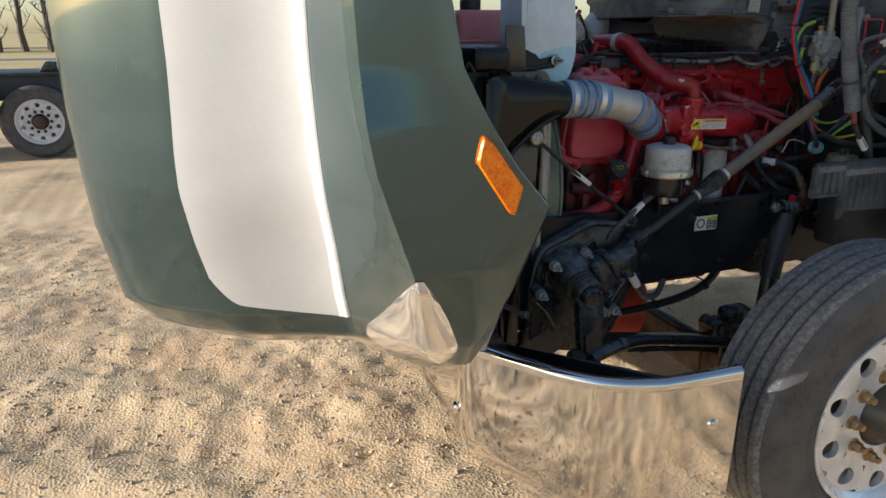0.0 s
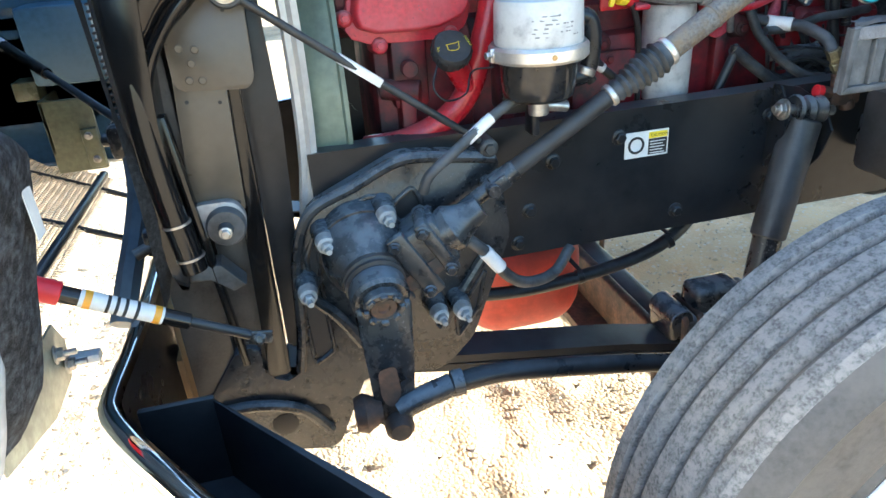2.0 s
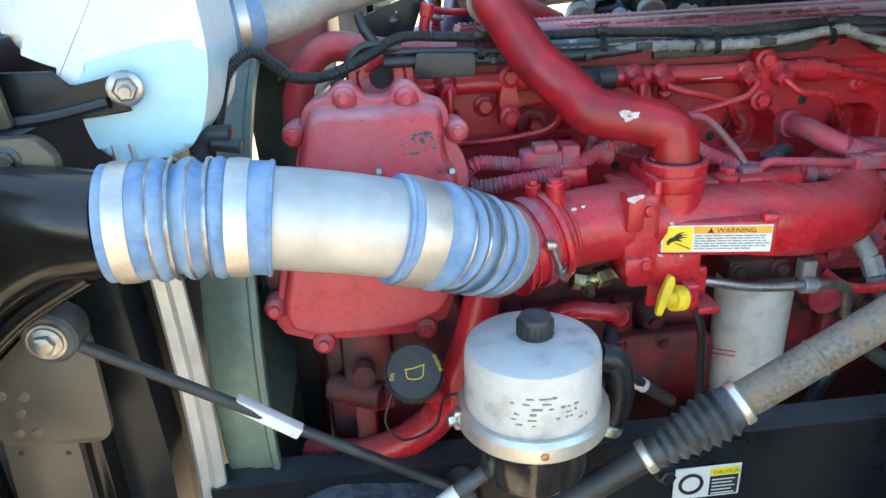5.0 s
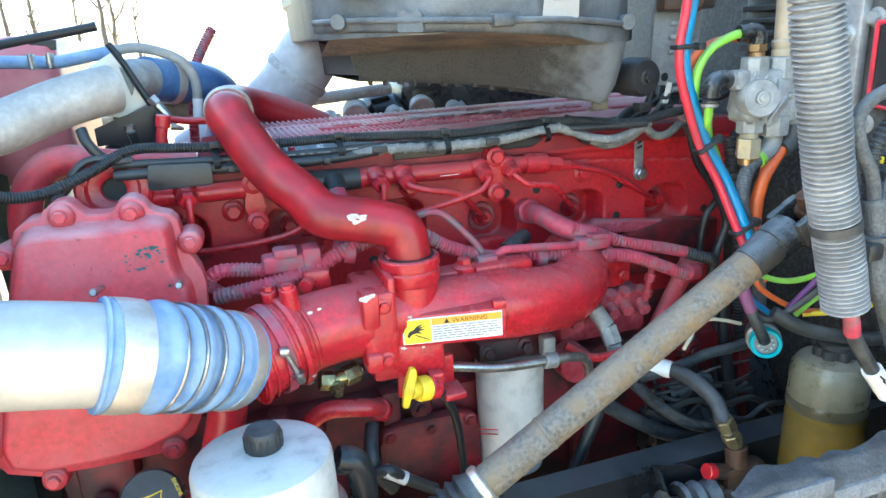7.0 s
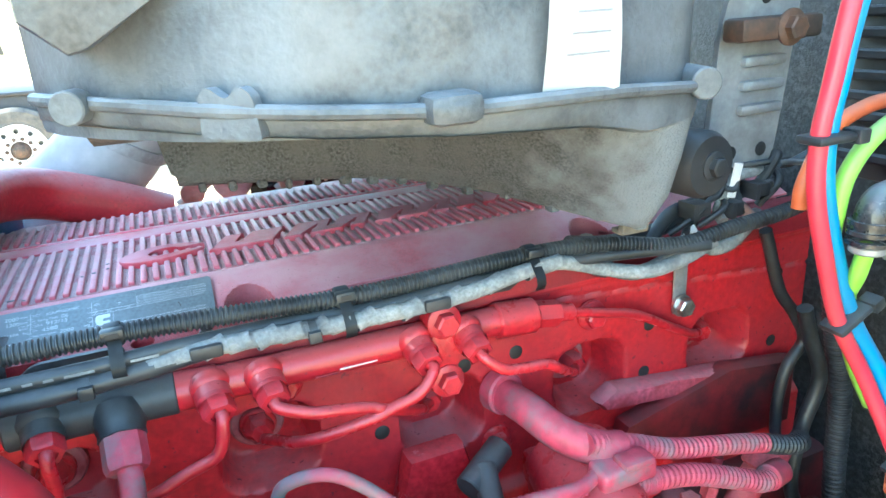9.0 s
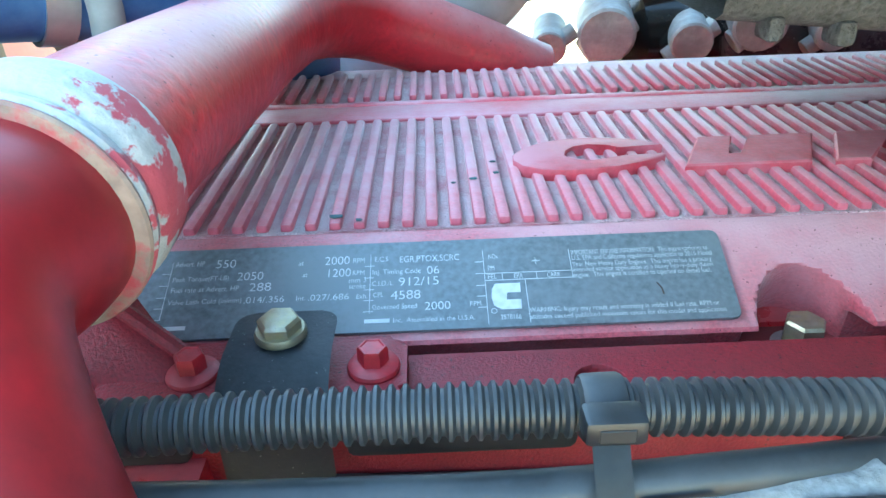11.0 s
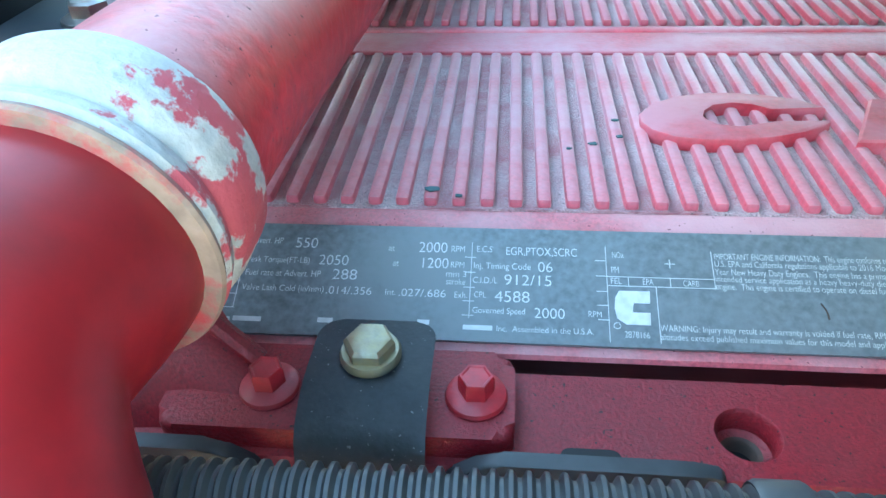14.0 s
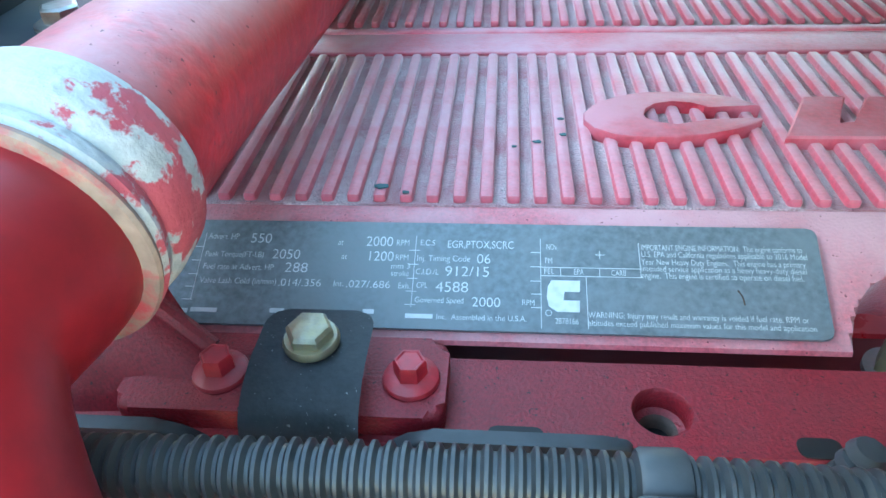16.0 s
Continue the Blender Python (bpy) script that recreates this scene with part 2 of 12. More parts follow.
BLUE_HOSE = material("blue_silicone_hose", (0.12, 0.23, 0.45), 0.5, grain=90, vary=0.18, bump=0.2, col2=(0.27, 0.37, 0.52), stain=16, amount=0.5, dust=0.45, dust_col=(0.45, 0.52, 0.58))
BAND = material("stainless_clamp_band", (0.78, 0.75, 0.69), 0.42, metal=0.8, grain=200, vary=0.06, bump=0.05, col2=(0.55, 0.51, 0.46), stain=12, amount=0.4)
CHROME = material("polished_chrome", (0.80, 0.78, 0.75), 0.05, metal=1.0, grain=40, vary=0.03, bump=0.0, col2=(0.70, 0.67, 0.62), stain=5, amount=0.4)
GREEN = material("metallic_green_paint", (0.050, 0.092, 0.100), 0.24, metal=0.6, grain=900, vary=0.12, bump=0.01, col2=(0.050, 0.088, 0.086), stain=4, amount=0.4, coat=1.0)
WHITE_PAINT = material("white_paint", (0.54, 0.53, 0.515), 0.32, grain=90, vary=0.03, bump=0.02, col2=(0.48, 0.47, 0.455), stain=3, amount=0.4, coat=0.4)
AMBER = material("amber_lens", (0.80, 0.150, 0.0), 0.20, grain=200, vary=0.3, bump=0.7, bump_scale=180, col2=(0.90, 0.30, 0.0), stain=30, amount=0.35, coat=0.1)
TYRE = material("tyre_rubber", (0.045, 0.045, 0.047), 0.65, grain=120, vary=0.4, bump=0.4, col2=(0.10, 0.094, 0.088), stain=8, amount=0.5, dust=0.0)
TREAD = material("worn_dusty_tread", (0.13, 0.13, 0.13), 0.9, grain=220, vary=0.5, bump=0.9, col2=(0.22, 0.215, 0.21), stain=60, amount=0.45, sharp=0.06)
WHEEL = material("polished_wheel_alloy", (0.82, 0.82, 0.83), 0.32, metal=0.4, grain=120, vary=0.05, bump=0.05, col2=(0.62, 0.60, 0.57), stain=9, amount=0.4)
HUB = material("greasy_hub", (0.035, 0.034, 0.034), 0.5, grain=80, vary=0.3, bump=0.4, col2=(0.10, 0.07, 0.04), stain=15, amount=0.45)
BRASS = material("brass_nut", (0.42, 0.28, 0.13), 0.4, metal=0.85, grain=150, vary=0.2, bump=0.2, col2=(0.28, 0.19, 0.11), stain=60, amount=0.5)
WHITE_CAN = material("white_painted_can", (0.55, 0.545, 0.52), 0.38, grain=120, vary=0.06, bump=0.06, col2=(0.33, 0.32, 0.31), stain=30, amount=0.22, dust=0.2, dust_col=(0.45, 0.44, 0.43), sharp=0.05)
BLACK_CAN = material("black_gloss_can", (0.016, 0.016, 0.017), 0.14, grain=60, vary=0.2, bump=0.03, col2=(0.05, 0.042, 0.032), stain=9, amount=0.4)
YELLOW = material("yellow_plastic", (0.78, 0.57, 0.02), 0.45, grain=90, vary=0.1, bump=0.1, col2=(0.55, 0.40, 0.03), stain=40, amount=0.4)
HOSE_RED = material("red_air_line", (0.62, 0.025, 0.055), 0.38, grain=90, vary=0.1, bump=0.05, col2=(0.45, 0.04, 0.06), stain=14, dust=0.35)
HOSE_BLUE = material("blue_air_line", (0.012, 0.23, 0.46), 0.38, grain=90, vary=0.1, bump=0.05, col2=(0.03, 0.19, 0.34), stain=14, dust=0.35)
HOSE_GREEN = material("green_air_line", (0.26, 0.60, 0.05), 0.38, grain=90, vary=0.1, bump=0.05, col2=(0.22, 0.45, 0.08), stain=14, dust=0.35)
HOSE_ORANGE = material("orange_air_line", (0.78, 0.15, 0.03), 0.4, grain=90, vary=0.1, bump=0.05, col2=(0.55, 0.12, 0.05), stain=14, dust=0.3)
PURPLE = material("purple_wire", (0.17, 0.06, 0.22), 0.5, vary=0.1)
RUBBER = material("weathered_rubber_hose", (0.026, 0.029, 0.032), 0.5, grain=100, vary=0.35, bump=0.3, col2=(0.075, 0.08, 0.085), stain=18, amount=0.40, dust=0.40, dust_col=(0.17, 0.175, 0.18), sharp=0.09)
DIECAST = material("oxidised_diecast", (0.40, 0.425, 0.43), 0.6, metal=0.2, grain=140, vary=0.15, bump=0.3, col2=(0.24, 0.245, 0.24), stain=22, amount=0.45, dust=0.3)
BRACKET = material("bead_blasted_bracket", (0.38, 0.39, 0.40), 0.5, metal=0.55, grain=160, vary=0.12, bump=0.2, col2=(0.25, 0.25, 0.25), stain=18, amount=0.45)
PANEL_GREY = material("grimy_grey_panel", (0.12, 0.125, 0.13), 0.55, grain=140, vary=0.2, bump=0.3, col2=(0.05, 0.052, 0.055), stain=9, amount=0.5)
LABEL_W = material("white_label", (0.74, 0.74, 0.72), 0.5, vary=0.03, bump=0.0, col2=(0.60, 0.59, 0.57), stain=20, amount=0.3)
LABEL_Y = material("yellow_label", (0.82, 0.62, 0.03), 0.45, vary=0.04, bump=0.0)
LABEL_O = material("orange_label", (0.78, 0.36, 0.03), 0.45, vary=0.05, bump=0.0)
INK = material("black_print", (0.015, 0.015, 0.016), 0.6, vary=0.1, bump=0.0)
INK_GREY = material("grey_print", (0.22, 0.22, 0.22), 0.6, vary=0.1, bump=0.0)
PLATE = material("dark_anodised_plate", (0.160, 0.185, 0.196), 0.42, metal=0.15, grain=420, vary=0.28, bump=0.12, col2=(0.20, 0.225, 0.235), stain=24, amount=0.45)
STRAP = material("satin_black_strap", (0.038, 0.045, 0.053), 0.42, specks=(800, 0.70, (0.30, 0.31, 0.32)), grain=520, vary=0.25, bump=0.15, col2=(0.060, 0.068, 0.076), stain=30, amount=0.4, dust=0.10, dust_col=(0.30, 0.30, 0.31))
PLATE_INK = material("etched_bare_metal", (0.62, 0.64, 0.65), 0.45, metal=0.1, grain=300, vary=0.15, bump=0.0)
TAN_PLATE = material("olive_brown_side_plate", (0.082, 0.067, 0.049), 0.34, grain=60, vary=0.1, bump=0.04, col2=(0.100, 0.083, 0.062), stain=6, amount=0.4)
RAD_BLACK = material("satin_black_tank", (0.005, 0.005, 0.0055), 0.15, grain=50, vary=0.2, bump=0.04, col2=(0.012, 0.011, 0.010), stain=5, amount=0.4, dust=0.08)
RAD_BLACK.node_tree.nodes["Principled BSDF"].inputs["Specular IOR Level"].default_value = 0.4
CORE = material("radiator_core_fins", (0.03, 0.03, 0.032), 0.5, metal=0.3, grain=200, vary=0.3, bump=0.2, col2=(0.07, 0.068, 0.065), stain=12)
SHROUD_GREEN = material("translucent_grey_green_fan_plastic", (0.20, 0.25, 0.19), 0.42, grain=60, vary=0.1, bump=0.05, col2=(0.08, 0.11, 0.09), stain=6, amount=0.45)
PAPER = material("paper_tag", (0.78, 0.77, 0.74), 0.8, grain=120, vary=0.03, bump=0.1, col2=(0.62, 0.60, 0.57), stain=12, amount=0.3)
TEAL = material("teal_lock_ring", (0.02, 0.40, 0.46), 0.4, vary=0.08, bump=0.05)
GRIT_TOP = material("dusty_step_casting", (0.22, 0.23, 0.25), 0.85, grain=260, vary=0.35, bump=0.7, col2=(0.14, 0.14, 0.145), stain=12, amount=0.5)
LIMEBACK = material("yellow_clip_plastic", (0.70, 0.60, 0.02), 0.5, vary=0.1)
BARE = material("chipped_bare_metal", (0.62, 0.60, 0.58), 0.5, grain=200, vary=0.2, bump=0.2, col2=(0.45, 0.35, 0.33), stain=120, amount=0.4)
PAN_RED = material("faded_oil_pan_red", (0.55, 0.055, 0.03), 0.45, grain=50, vary=0.15, bump=0.1, col2=(0.30, 0.04, 0.03), stain=8, amount=0.45)
LINER = material("coarse_black_liner", (0.020, 0.021, 0.023), 0.65, grain=260, vary=0.6, bump=0.9, col2=(0.065, 0.066, 0.068), stain=120, amount=0.4, sharp=0.05)
NAVY = material("dark_blue_inner_paint", (0.070, 0.140, 0.205), 0.38, grain=60, vary=0.2, bump=0.05, col2=(0.090, 0.165, 0.23), stain=6, amount=0.4)
OLIVE = material("olive_green_bracket", (0.12, 0.125, 0.075), 0.35, grain=80, vary=0.2, bump=0.1)
RED_TANK = material("red_coolant_tank", (0.62, 0.16, 0.17), 0.35, grain=40, vary=0.08, bump=0.03, col2=(0.70, 0.28, 0.27), stain=6, amount=0.4)
ELBOW_GREY = material("pale_elbow_plastic", (0.42, 0.44, 0.45), 0.5, grain=60, vary=0.1, bump=0.1, col2=(0.30, 0.315, 0.33), stain=9, amount=0.4, dust=0.3)
RED_TAG = material("red_sleeve", (0.62, 0.02, 0.03), 0.4, vary=0.1)
DECK = material("trailer_black", (0.016, 0.016, 0.02), 0.5, grain=20, vary=0.2, bump=0.1, col2=(0.05, 0.05, 0.055), stain=3)
BARK = material("bare_bark", (0.11, 0.085, 0.07), 0.9, grain=12, vary=0.3, bump=0.4)
SHED = material("white_shed_cladding", (0.78, 0.77, 0.74), 0.6, grain=3, vary=0.05)


def clear_plastic(name, col, trans=0.5, rough=0.25):
    m = material(name, col, rough, vary=0.04, bump=0.0, col2=tuple(c * 0.8 for c in col), stain=5, amount=0.4)
    b = m.node_tree.nodes["Principled BSDF"]
    b.inputs["Transmission Weight"].default_value = trans
    b.inputs["IOR"].default_value = 1.2
    b.inputs["Subsurface Weight"].default_value = 0.0
    return m


BOTTLE = clear_plastic("milky_washer_bottle", (0.80, 0.87, 0.90), 0.0, 0.4)
FLUID = clear_plastic("pale_blue_washer_fluid", (0.56, 0.79, 0.88), 0.0, 0.35)
BOWL = clear_plastic("amber_filter_bowl", (0.52, 0.43, 0.17), 0.80, 0.12)
LENS = clear_plastic("clear_headlight_lens", (0.85, 0.86, 0.86), 0.9, 0.06)
LENS.node_tree.nodes["Principled BSDF"].inputs["IOR"].default_value = 1.45


def ground_material():
    m = bpy.data.materials.new("gravelly_dirt_and_dry_grass")
    m.use_nodes = True
    n, l = m.node_tree.nodes, m.node_tree.links
    b = n["Principled BSDF"]
    tc = n.new("ShaderNodeTexCoord")

    def noise_node(scale, detail=8, rough=0.6):
        t = n.new("ShaderNodeTexNoise")
        t.inputs["Scale"].default_value, t.inputs["Detail"].default_value, t.inputs["Roughness"].default_value = scale, detail, rough
        l.new(tc.outputs["Object"], t.inputs["Vector"])
        return t.outputs["Fac"]

    def mix(fac, a, c):
        x = n.new("ShaderNodeMix")
        x.data_type = "RGBA"
        l.new(fac, x.inputs["Factor"])
        for s, v in (("A", a), ("B", c)):
            if isinstance(v, tuple):
                x.inputs[s].default_value = (*v, 1)
            else:
                l.new(v, x.inputs[s])
        return x.outputs["Result"]

    def rng(v, a, c):
        r = n.new("ShaderNodeMapRange")
        r.inputs["From Min"].default_value, r.inputs["From Max"].default_value = a, c
        l.new(v, r.inputs["Value"])
        return r.outputs[0]

    pebble = n.new("ShaderNodeTexVoronoi")
    pebble.inputs["Scale"].default_value = 80
    l.new(tc.outputs["Object"], pebble.inputs["Vector"])
    dirt = mix(rng(noise_node(1.6), 0.35, 0.65), (0.49, 0.325, 0.178), (0.62, 0.455, 0.268))
    dirt = mix(rng(noise_node(0.9, 12, 0.75), 0.50, 0.68), dirt, (0.20, 0.135, 0.080))
    dirt = mix(rng(pebble.outputs["Color"], 0.72, 0.95), dirt, (0.55, 0.48, 0.38))
    grass = mix(rng(noise_node(0.12), 0.4, 0.6), (0.50, 0.37, 0.16), (0.40, 0.33, 0.13))
    sep = n.new("ShaderNodeSeparateXYZ")
    l.new(tc.outputs["Object"], sep.inputs[0])
    ad = n.new("ShaderNodeMath")
    ad.operation = "MULTIPLY_ADD"
    ad.inputs[1].default_value = 3.0
    l.new(noise_node(0.5), ad.inputs[0])
    l.new(sep.outputs["Y"], ad.inputs[2])
    l.new(mix(rng(ad.outputs[0], 14.5, 16.5), dirt, grass), b.inputs["Base Color"])
    b.inputs["Roughness"].default_value = 0.95
    bp = n.new("ShaderNodeBump")
    bp.inputs["Strength"].default_value, bp.inputs["Distance"].default_value = 0.45, 0.008
    hgt = n.new("ShaderNodeMath")
    hgt.operation = "ADD"
    l.new(noise_node(30), hgt.inputs[0])
    l.new(pebble.outputs["Distance"], hgt.inputs[1])
    l.new(hgt.outputs[0], bp.inputs["Height"])
    l.new(bp.outputs["Normal"], b.inputs["Normal"])
    return m


GROUND = ground_material()


# ---- builders ----
def thing(name, label, category, group="", kind="", at=(0, 0, 0)):
    ob = new(name)
    ob.empty_display_size = 0.05
    ob.location = at
    return tagged(ob, label, category, group, kind)


def mesh_of(name, bm, mat, smooth=35):
    me = bpy.data.meshes.new(name)
    bmesh.ops.recalc_face_normals(bm, faces=bm.faces)
    bm.to_mesh(me)
    bm.free()
    me.materials.append(mat)
    if smooth:
        me.polygons.foreach_set("use_smooth", [True] * len(me.polygons))
        me.set_sharp_from_angle(angle=radians(smooth))
    return me


def part(name, bm, mat, parent, label="", smooth=35):
    """Links a bmesh as one mesh object under a thing or a part; the mesh is given in world metres."""
    ob = new(name, mesh_of(name, bm, mat, smooth))
    ob.parent = parent
    if parent:
        ob.matrix_parent_inverse = parent.matrix_basis.inverted() if parent.type == "EMPTY" else Matrix.Identity(4)
    if label:
        ob["label"] = label
    return ob


def solo(name, bm, mat, label, category, group="", kind="", smooth=35):
    return tagged(part(name, bm, mat, None, smooth=smooth), label, category, group, kind)


def B():
    return bmesh.new()


def join(*bms):
    out = B()
    for b in bms:
        me = bpy.data.meshes.new("tmp")
        b.to_mesh(me)
        b.free()
        out.from_mesh(me)
        bpy.data.meshes.remove(me)
    return out


def box(x0, x1, y0, y1, z0, z1, bev=0.004, seg=2, m=None, bm=None):
    bm = bm or B()
    c = Matrix.LocRotScale(((x0 + x1) / 2, (y0 + y1) / 2, (z0 + z1) / 2), None, (x1 - x0, y1 - y0, z1 - z0))
    g = bmesh.ops.create_cube(bm, size=1, matrix=c)
    vs = g["verts"]
    if bev:
        es = list({e for v in vs for e in v.link_edges})
        bev = min(bev, 0.45 * min(x1 - x0, y1 - y0, z1 - z0))
        r = bmesh.ops.bevel(bm, geom=es, offset=bev, segments=seg, affect="EDGES", profile=0.5)
        vs = list({v for f in r["faces"] for v in f.verts} | {v for v in vs if v.is_valid})
    if m is not None:
        bmesh.ops.transform(bm, matrix=m, verts=vs)
    return bm


def axis_matrix(p, d):
    return Matrix.Translation(p) @ Vector(d).normalized().to_track_quat("Z", "Y").to_matrix().to_4x4()


def lathe(profile, p=(0, 0, 0), d=(0, 0, 1), seg=32, bm=None):
    """Turns (radius, height) pairs round the axis d through p."""
    bm = bm or B()
    m = axis_matrix(p, d)
    rings = []
    for r, h in profile:
        if r < 1e-6:
            rings.append([bm.verts.new(m @ Vector((0, 0, h)))])
        else:
            rings.append([bm.verts.new(m @ Vector((r * math.cos(2 * math.pi * k / seg), r * math.sin(2 * math.pi * k / seg), h))) for k in range(seg)])
    for a, b in zip(rings, rings[1:]):
        for k in range(seg):
            q = (a[k % len(a)], a[(k + 1) % len(a)], b[(k + 1) % len(b)], b[k % len(b)])
            u = []
            for v in q:
                if v not in u:
                    u.append(v)
            if len(u) > 2:
                bm.faces.new(u)
    return bm


def rod(p0, p1, r0, r1=None, seg=20, bev=0.1, bm=None):
    """A capped cylinder or cone with softened rims."""
    r1 = r0 if r1 is None else r1
    d = Vector(p1) - Vector(p0)
    h, e0, e1 = d.length, r0 * bev, r1 * bev
    return lathe([(0, 0), (r0 - e0, 0), (r0, e0), (r1, h - e1), (r1 - e1, h), (0, h)], p0, d, seg, bm)


def hexbolt(p, d, r=0.008, h=0.008, washer=1.45, bm=None, stud=0.0):
    """A flanged hexagon head that sits at p and points along d."""
    bm = lathe([(0, 0), (r * washer, 0), (r * washer, h * 0.2), (r * 1.2, h * 0.35), (0, h * 0.35)], p, d, 20, bm)
    q = Vector(p) + Vector(d).normalized() * h * 0.3
    lathe([(0, 0), (r, 0), (r, h * 0.72), (r * 0.82, h * 0.85), (0, h * 0.85)], q, d, 6, bm)
    if stud:
        rod(Vector(p), Vector(p) + Vector(d).normalized() * (h + stud), r * 0.5, seg=10, bm=bm)
    return bm


def spline(pts, n=8):
    """Catmull-Rom points through pts."""
    P = [Vector(p) for p in pts]
    if len(P) < 3:
        return [P[0].lerp(P[-1], k / n) for k in range(n + 1)]
    P = [2 * P[0] - P[1], *P, 2 * P[-1] - P[-2]]
    out = []
    for a, b, c, d in zip(P, P[1:], P[2:], P[3:]):
        for k in range(n):
            t = k / n
            out.append(0.5 * (2 * b + (c - a) * t + (2 * a - 5 * b + 4 * c - d) * t * t + (3 * b - a - 3 * c + d) * t ** 3))
    return [*out, P[-2]]


def sweep(path, radii, seg=12, bm=None, cap=True):
    """Rings of the given radii along a dense path, with frames carried along it."""
    bm = bm or B()
    t0 = (path[1] - path[0]).normalized()
    up = t0.orthogonal().normalized()
    rings = []
    for i, p in enumerate(path):
        t = (path[min(i + 1, len(path) - 1)] - path[max(i - 1, 0)]).normalized()
        up = (up - t * up.dot(t)).normalized()
        s = t.cross(up)
        r = radii[i]
        rings.append([bm.verts.new(p + r * (math.cos(2 * math.pi * k / seg) * up + math.sin(2 * math.pi * k / seg) * s)) for k in range(seg)])
    for a, b in zip(rings, rings[1:]):
        for k in range(seg):
            bm.faces.new((a[k], a[(k + 1) % seg], b[(k + 1) % seg], b[k]))
    if cap:
        bm.faces.new(rings[0])
        bm.faces.new(rings[-1])
    return bm


def tube(pts, r, seg=12, n=8, bm=None):
    path = spline(pts, n)
    return sweep(path, [r] * len(path), seg, bm)


def resample(path, step):
    out, acc = [path[0].copy()], 0.0
    for a, b in zip(path, path[1:]):
        L = (b - a).length
        d = step - acc
        while d <= L:
            out.append(a.lerp(b, d / L))
            d += step
        acc = (acc + L) % step if L + acc >= step else acc + L
    return out


def loom(pts, r, pitch=0.005, depth=0.16, seg=12, bm=None):
    """Corrugated conduit along pts."""
    path = resample(spline(pts, 12), pitch / 4)
    rad = [r * (1 if k % 4 in (0, 1) else 1 - depth) for k in range(len(path))]
    return sweep(path, rad, seg, bm)


def extrude(poly, d, bev=0.0, seg=2, bm=None):
    """A flat outline (3D points in one plane) given the thickness d, with softened edges."""
    bm = bm or B()
    d = Vector(d)
    a = [bm.verts.new(Vector(p)) for p in poly]
    b = [bm.verts.new(Vector(p) + d) for p in poly]
    f0, f1 = bm.faces.new(a), bm.faces.new(list(reversed(b)))
    n = len(a)
    for k in range(n):
        bm.faces.new((a[k], b[k], b[(k + 1) % n], a[(k + 1) % n]))
    if bev:
        bmesh.ops.bevel(bm, geom=[*f0.edges, *f1.edges], offset=bev, segments=seg, affect="EDGES", profile=0.5)
    return bm


def rounded(pts, r, n=5):
    """Rounds the corners of a closed outline of 2D points."""
    out, N = [], len(pts)
    for i in range(N):
        a, b, c = (Vector((*pts[(i + k) % N], 0)) for k in (-1, 0, 1))
        u, v = (a - b), (c - b)
        q = min(r, u.length * 0.45, v.length * 0.45)
        p0, p1 = b + u.normalized() * q, b + v.normalized() * q
        for k in range(n + 1):
            t = k / n
            w = p0 * (1 - t) ** 2 + b * 2 * t * (1 - t) + p1 * t * t
            out.append((w.x, w.y))
    return out


def grid(fn, nu, nv, bm=None):
    bm = bm or B()
    vs = [[bm.verts.new(fn(i / nu, j / nv)) for j in range(nv + 1)] for i in range(nu + 1)]
    for i in range(nu):
        for j in range(nv):
            bm.faces.new((vs[i][j], vs[i + 1][j], vs[i + 1][j + 1], vs[i][j + 1]))
    return bm


def thick(bm, t):
    bmesh.ops.solidify(bm, geom=list(bm.faces), thickness=t)
    return bm


def text(body, size, m, mat, parent, name="lettering", deep=0.0, thin=0.0):
    c = bpy.data.curves.new(name, "FONT")
    c.body, c.size, c.extrude, c.offset = body, size, deep, -thin * size
    ob = bpy.data.objects.new("tmp_text", c)
    scene.collection.objects.link(ob)
    dg = bpy.context.evaluated_depsgraph_get()
    dg.update()
    me = bpy.data.meshes.new_from_object(ob.evaluated_get(dg))
    bpy.data.objects.remove(ob)
    me.transform(m)
    bm = B()
    bm.from_mesh(me)
    bpy.data.meshes.remove(me)
    return part(name, bm, mat, parent, smooth=0)


def blend(a, b, t):
    return a + (b - a) * t


def table(rows, z):
    """Linear lookup in rows of (z, values...)."""
    for a, b in zip(rows, rows[1:]):
        if z <= b[0]:
            t = max(0.0, (z - a[0]) / (b[0] - a[0]))
            return [blend(p, q, t) for p, q in zip(a[1:], b[1:])]
    return list(rows[-1][1:])


def chip(name, at, normal, r, mat, parent, label, seed, lift=0.0004):
    """A thin ragged flake mark that lies on a surface."""
    rnd = random.Random(seed)
    m = axis_matrix(Vector(at) + Vector(normal).normalized() * lift, normal)
    pts = [m @ Vector((r * k * math.cos(a), r * k * 0.6 * math.sin(a), 0)) for a, k in ((2 * math.pi * i / 14, rnd.uniform(0.6, 1.1)) for i in range(14))]
    return part(name, extrude(pts, Vector(normal).normalized() * 0.0005), mat, parent, label, smooth=0)


# ---- ground and distance ----
GZ = -0.07


def ground_height(x, y):
    d = max(0.0, 1 - max(abs(x - 0.6) / 9, abs(y - 3) / 9))
    tracks = 0.050 * math.sin((x * 0.5 + y) * 9 + 2 * noise.noise((x * 0.7, y * 0.7, 3))) * max(0.0, noise.noise((x * 0.6, y * 0.6, 8)) + 0.25)
    return GZ + d * (0.030 * noise.noise((x * 1.3, y * 1.3, 0)) + 0.018 * noise.noise((x * 4, y * 4, 1)) + 0.018 * noise.noise((x * 11, y * 11, 2)) + tracks)


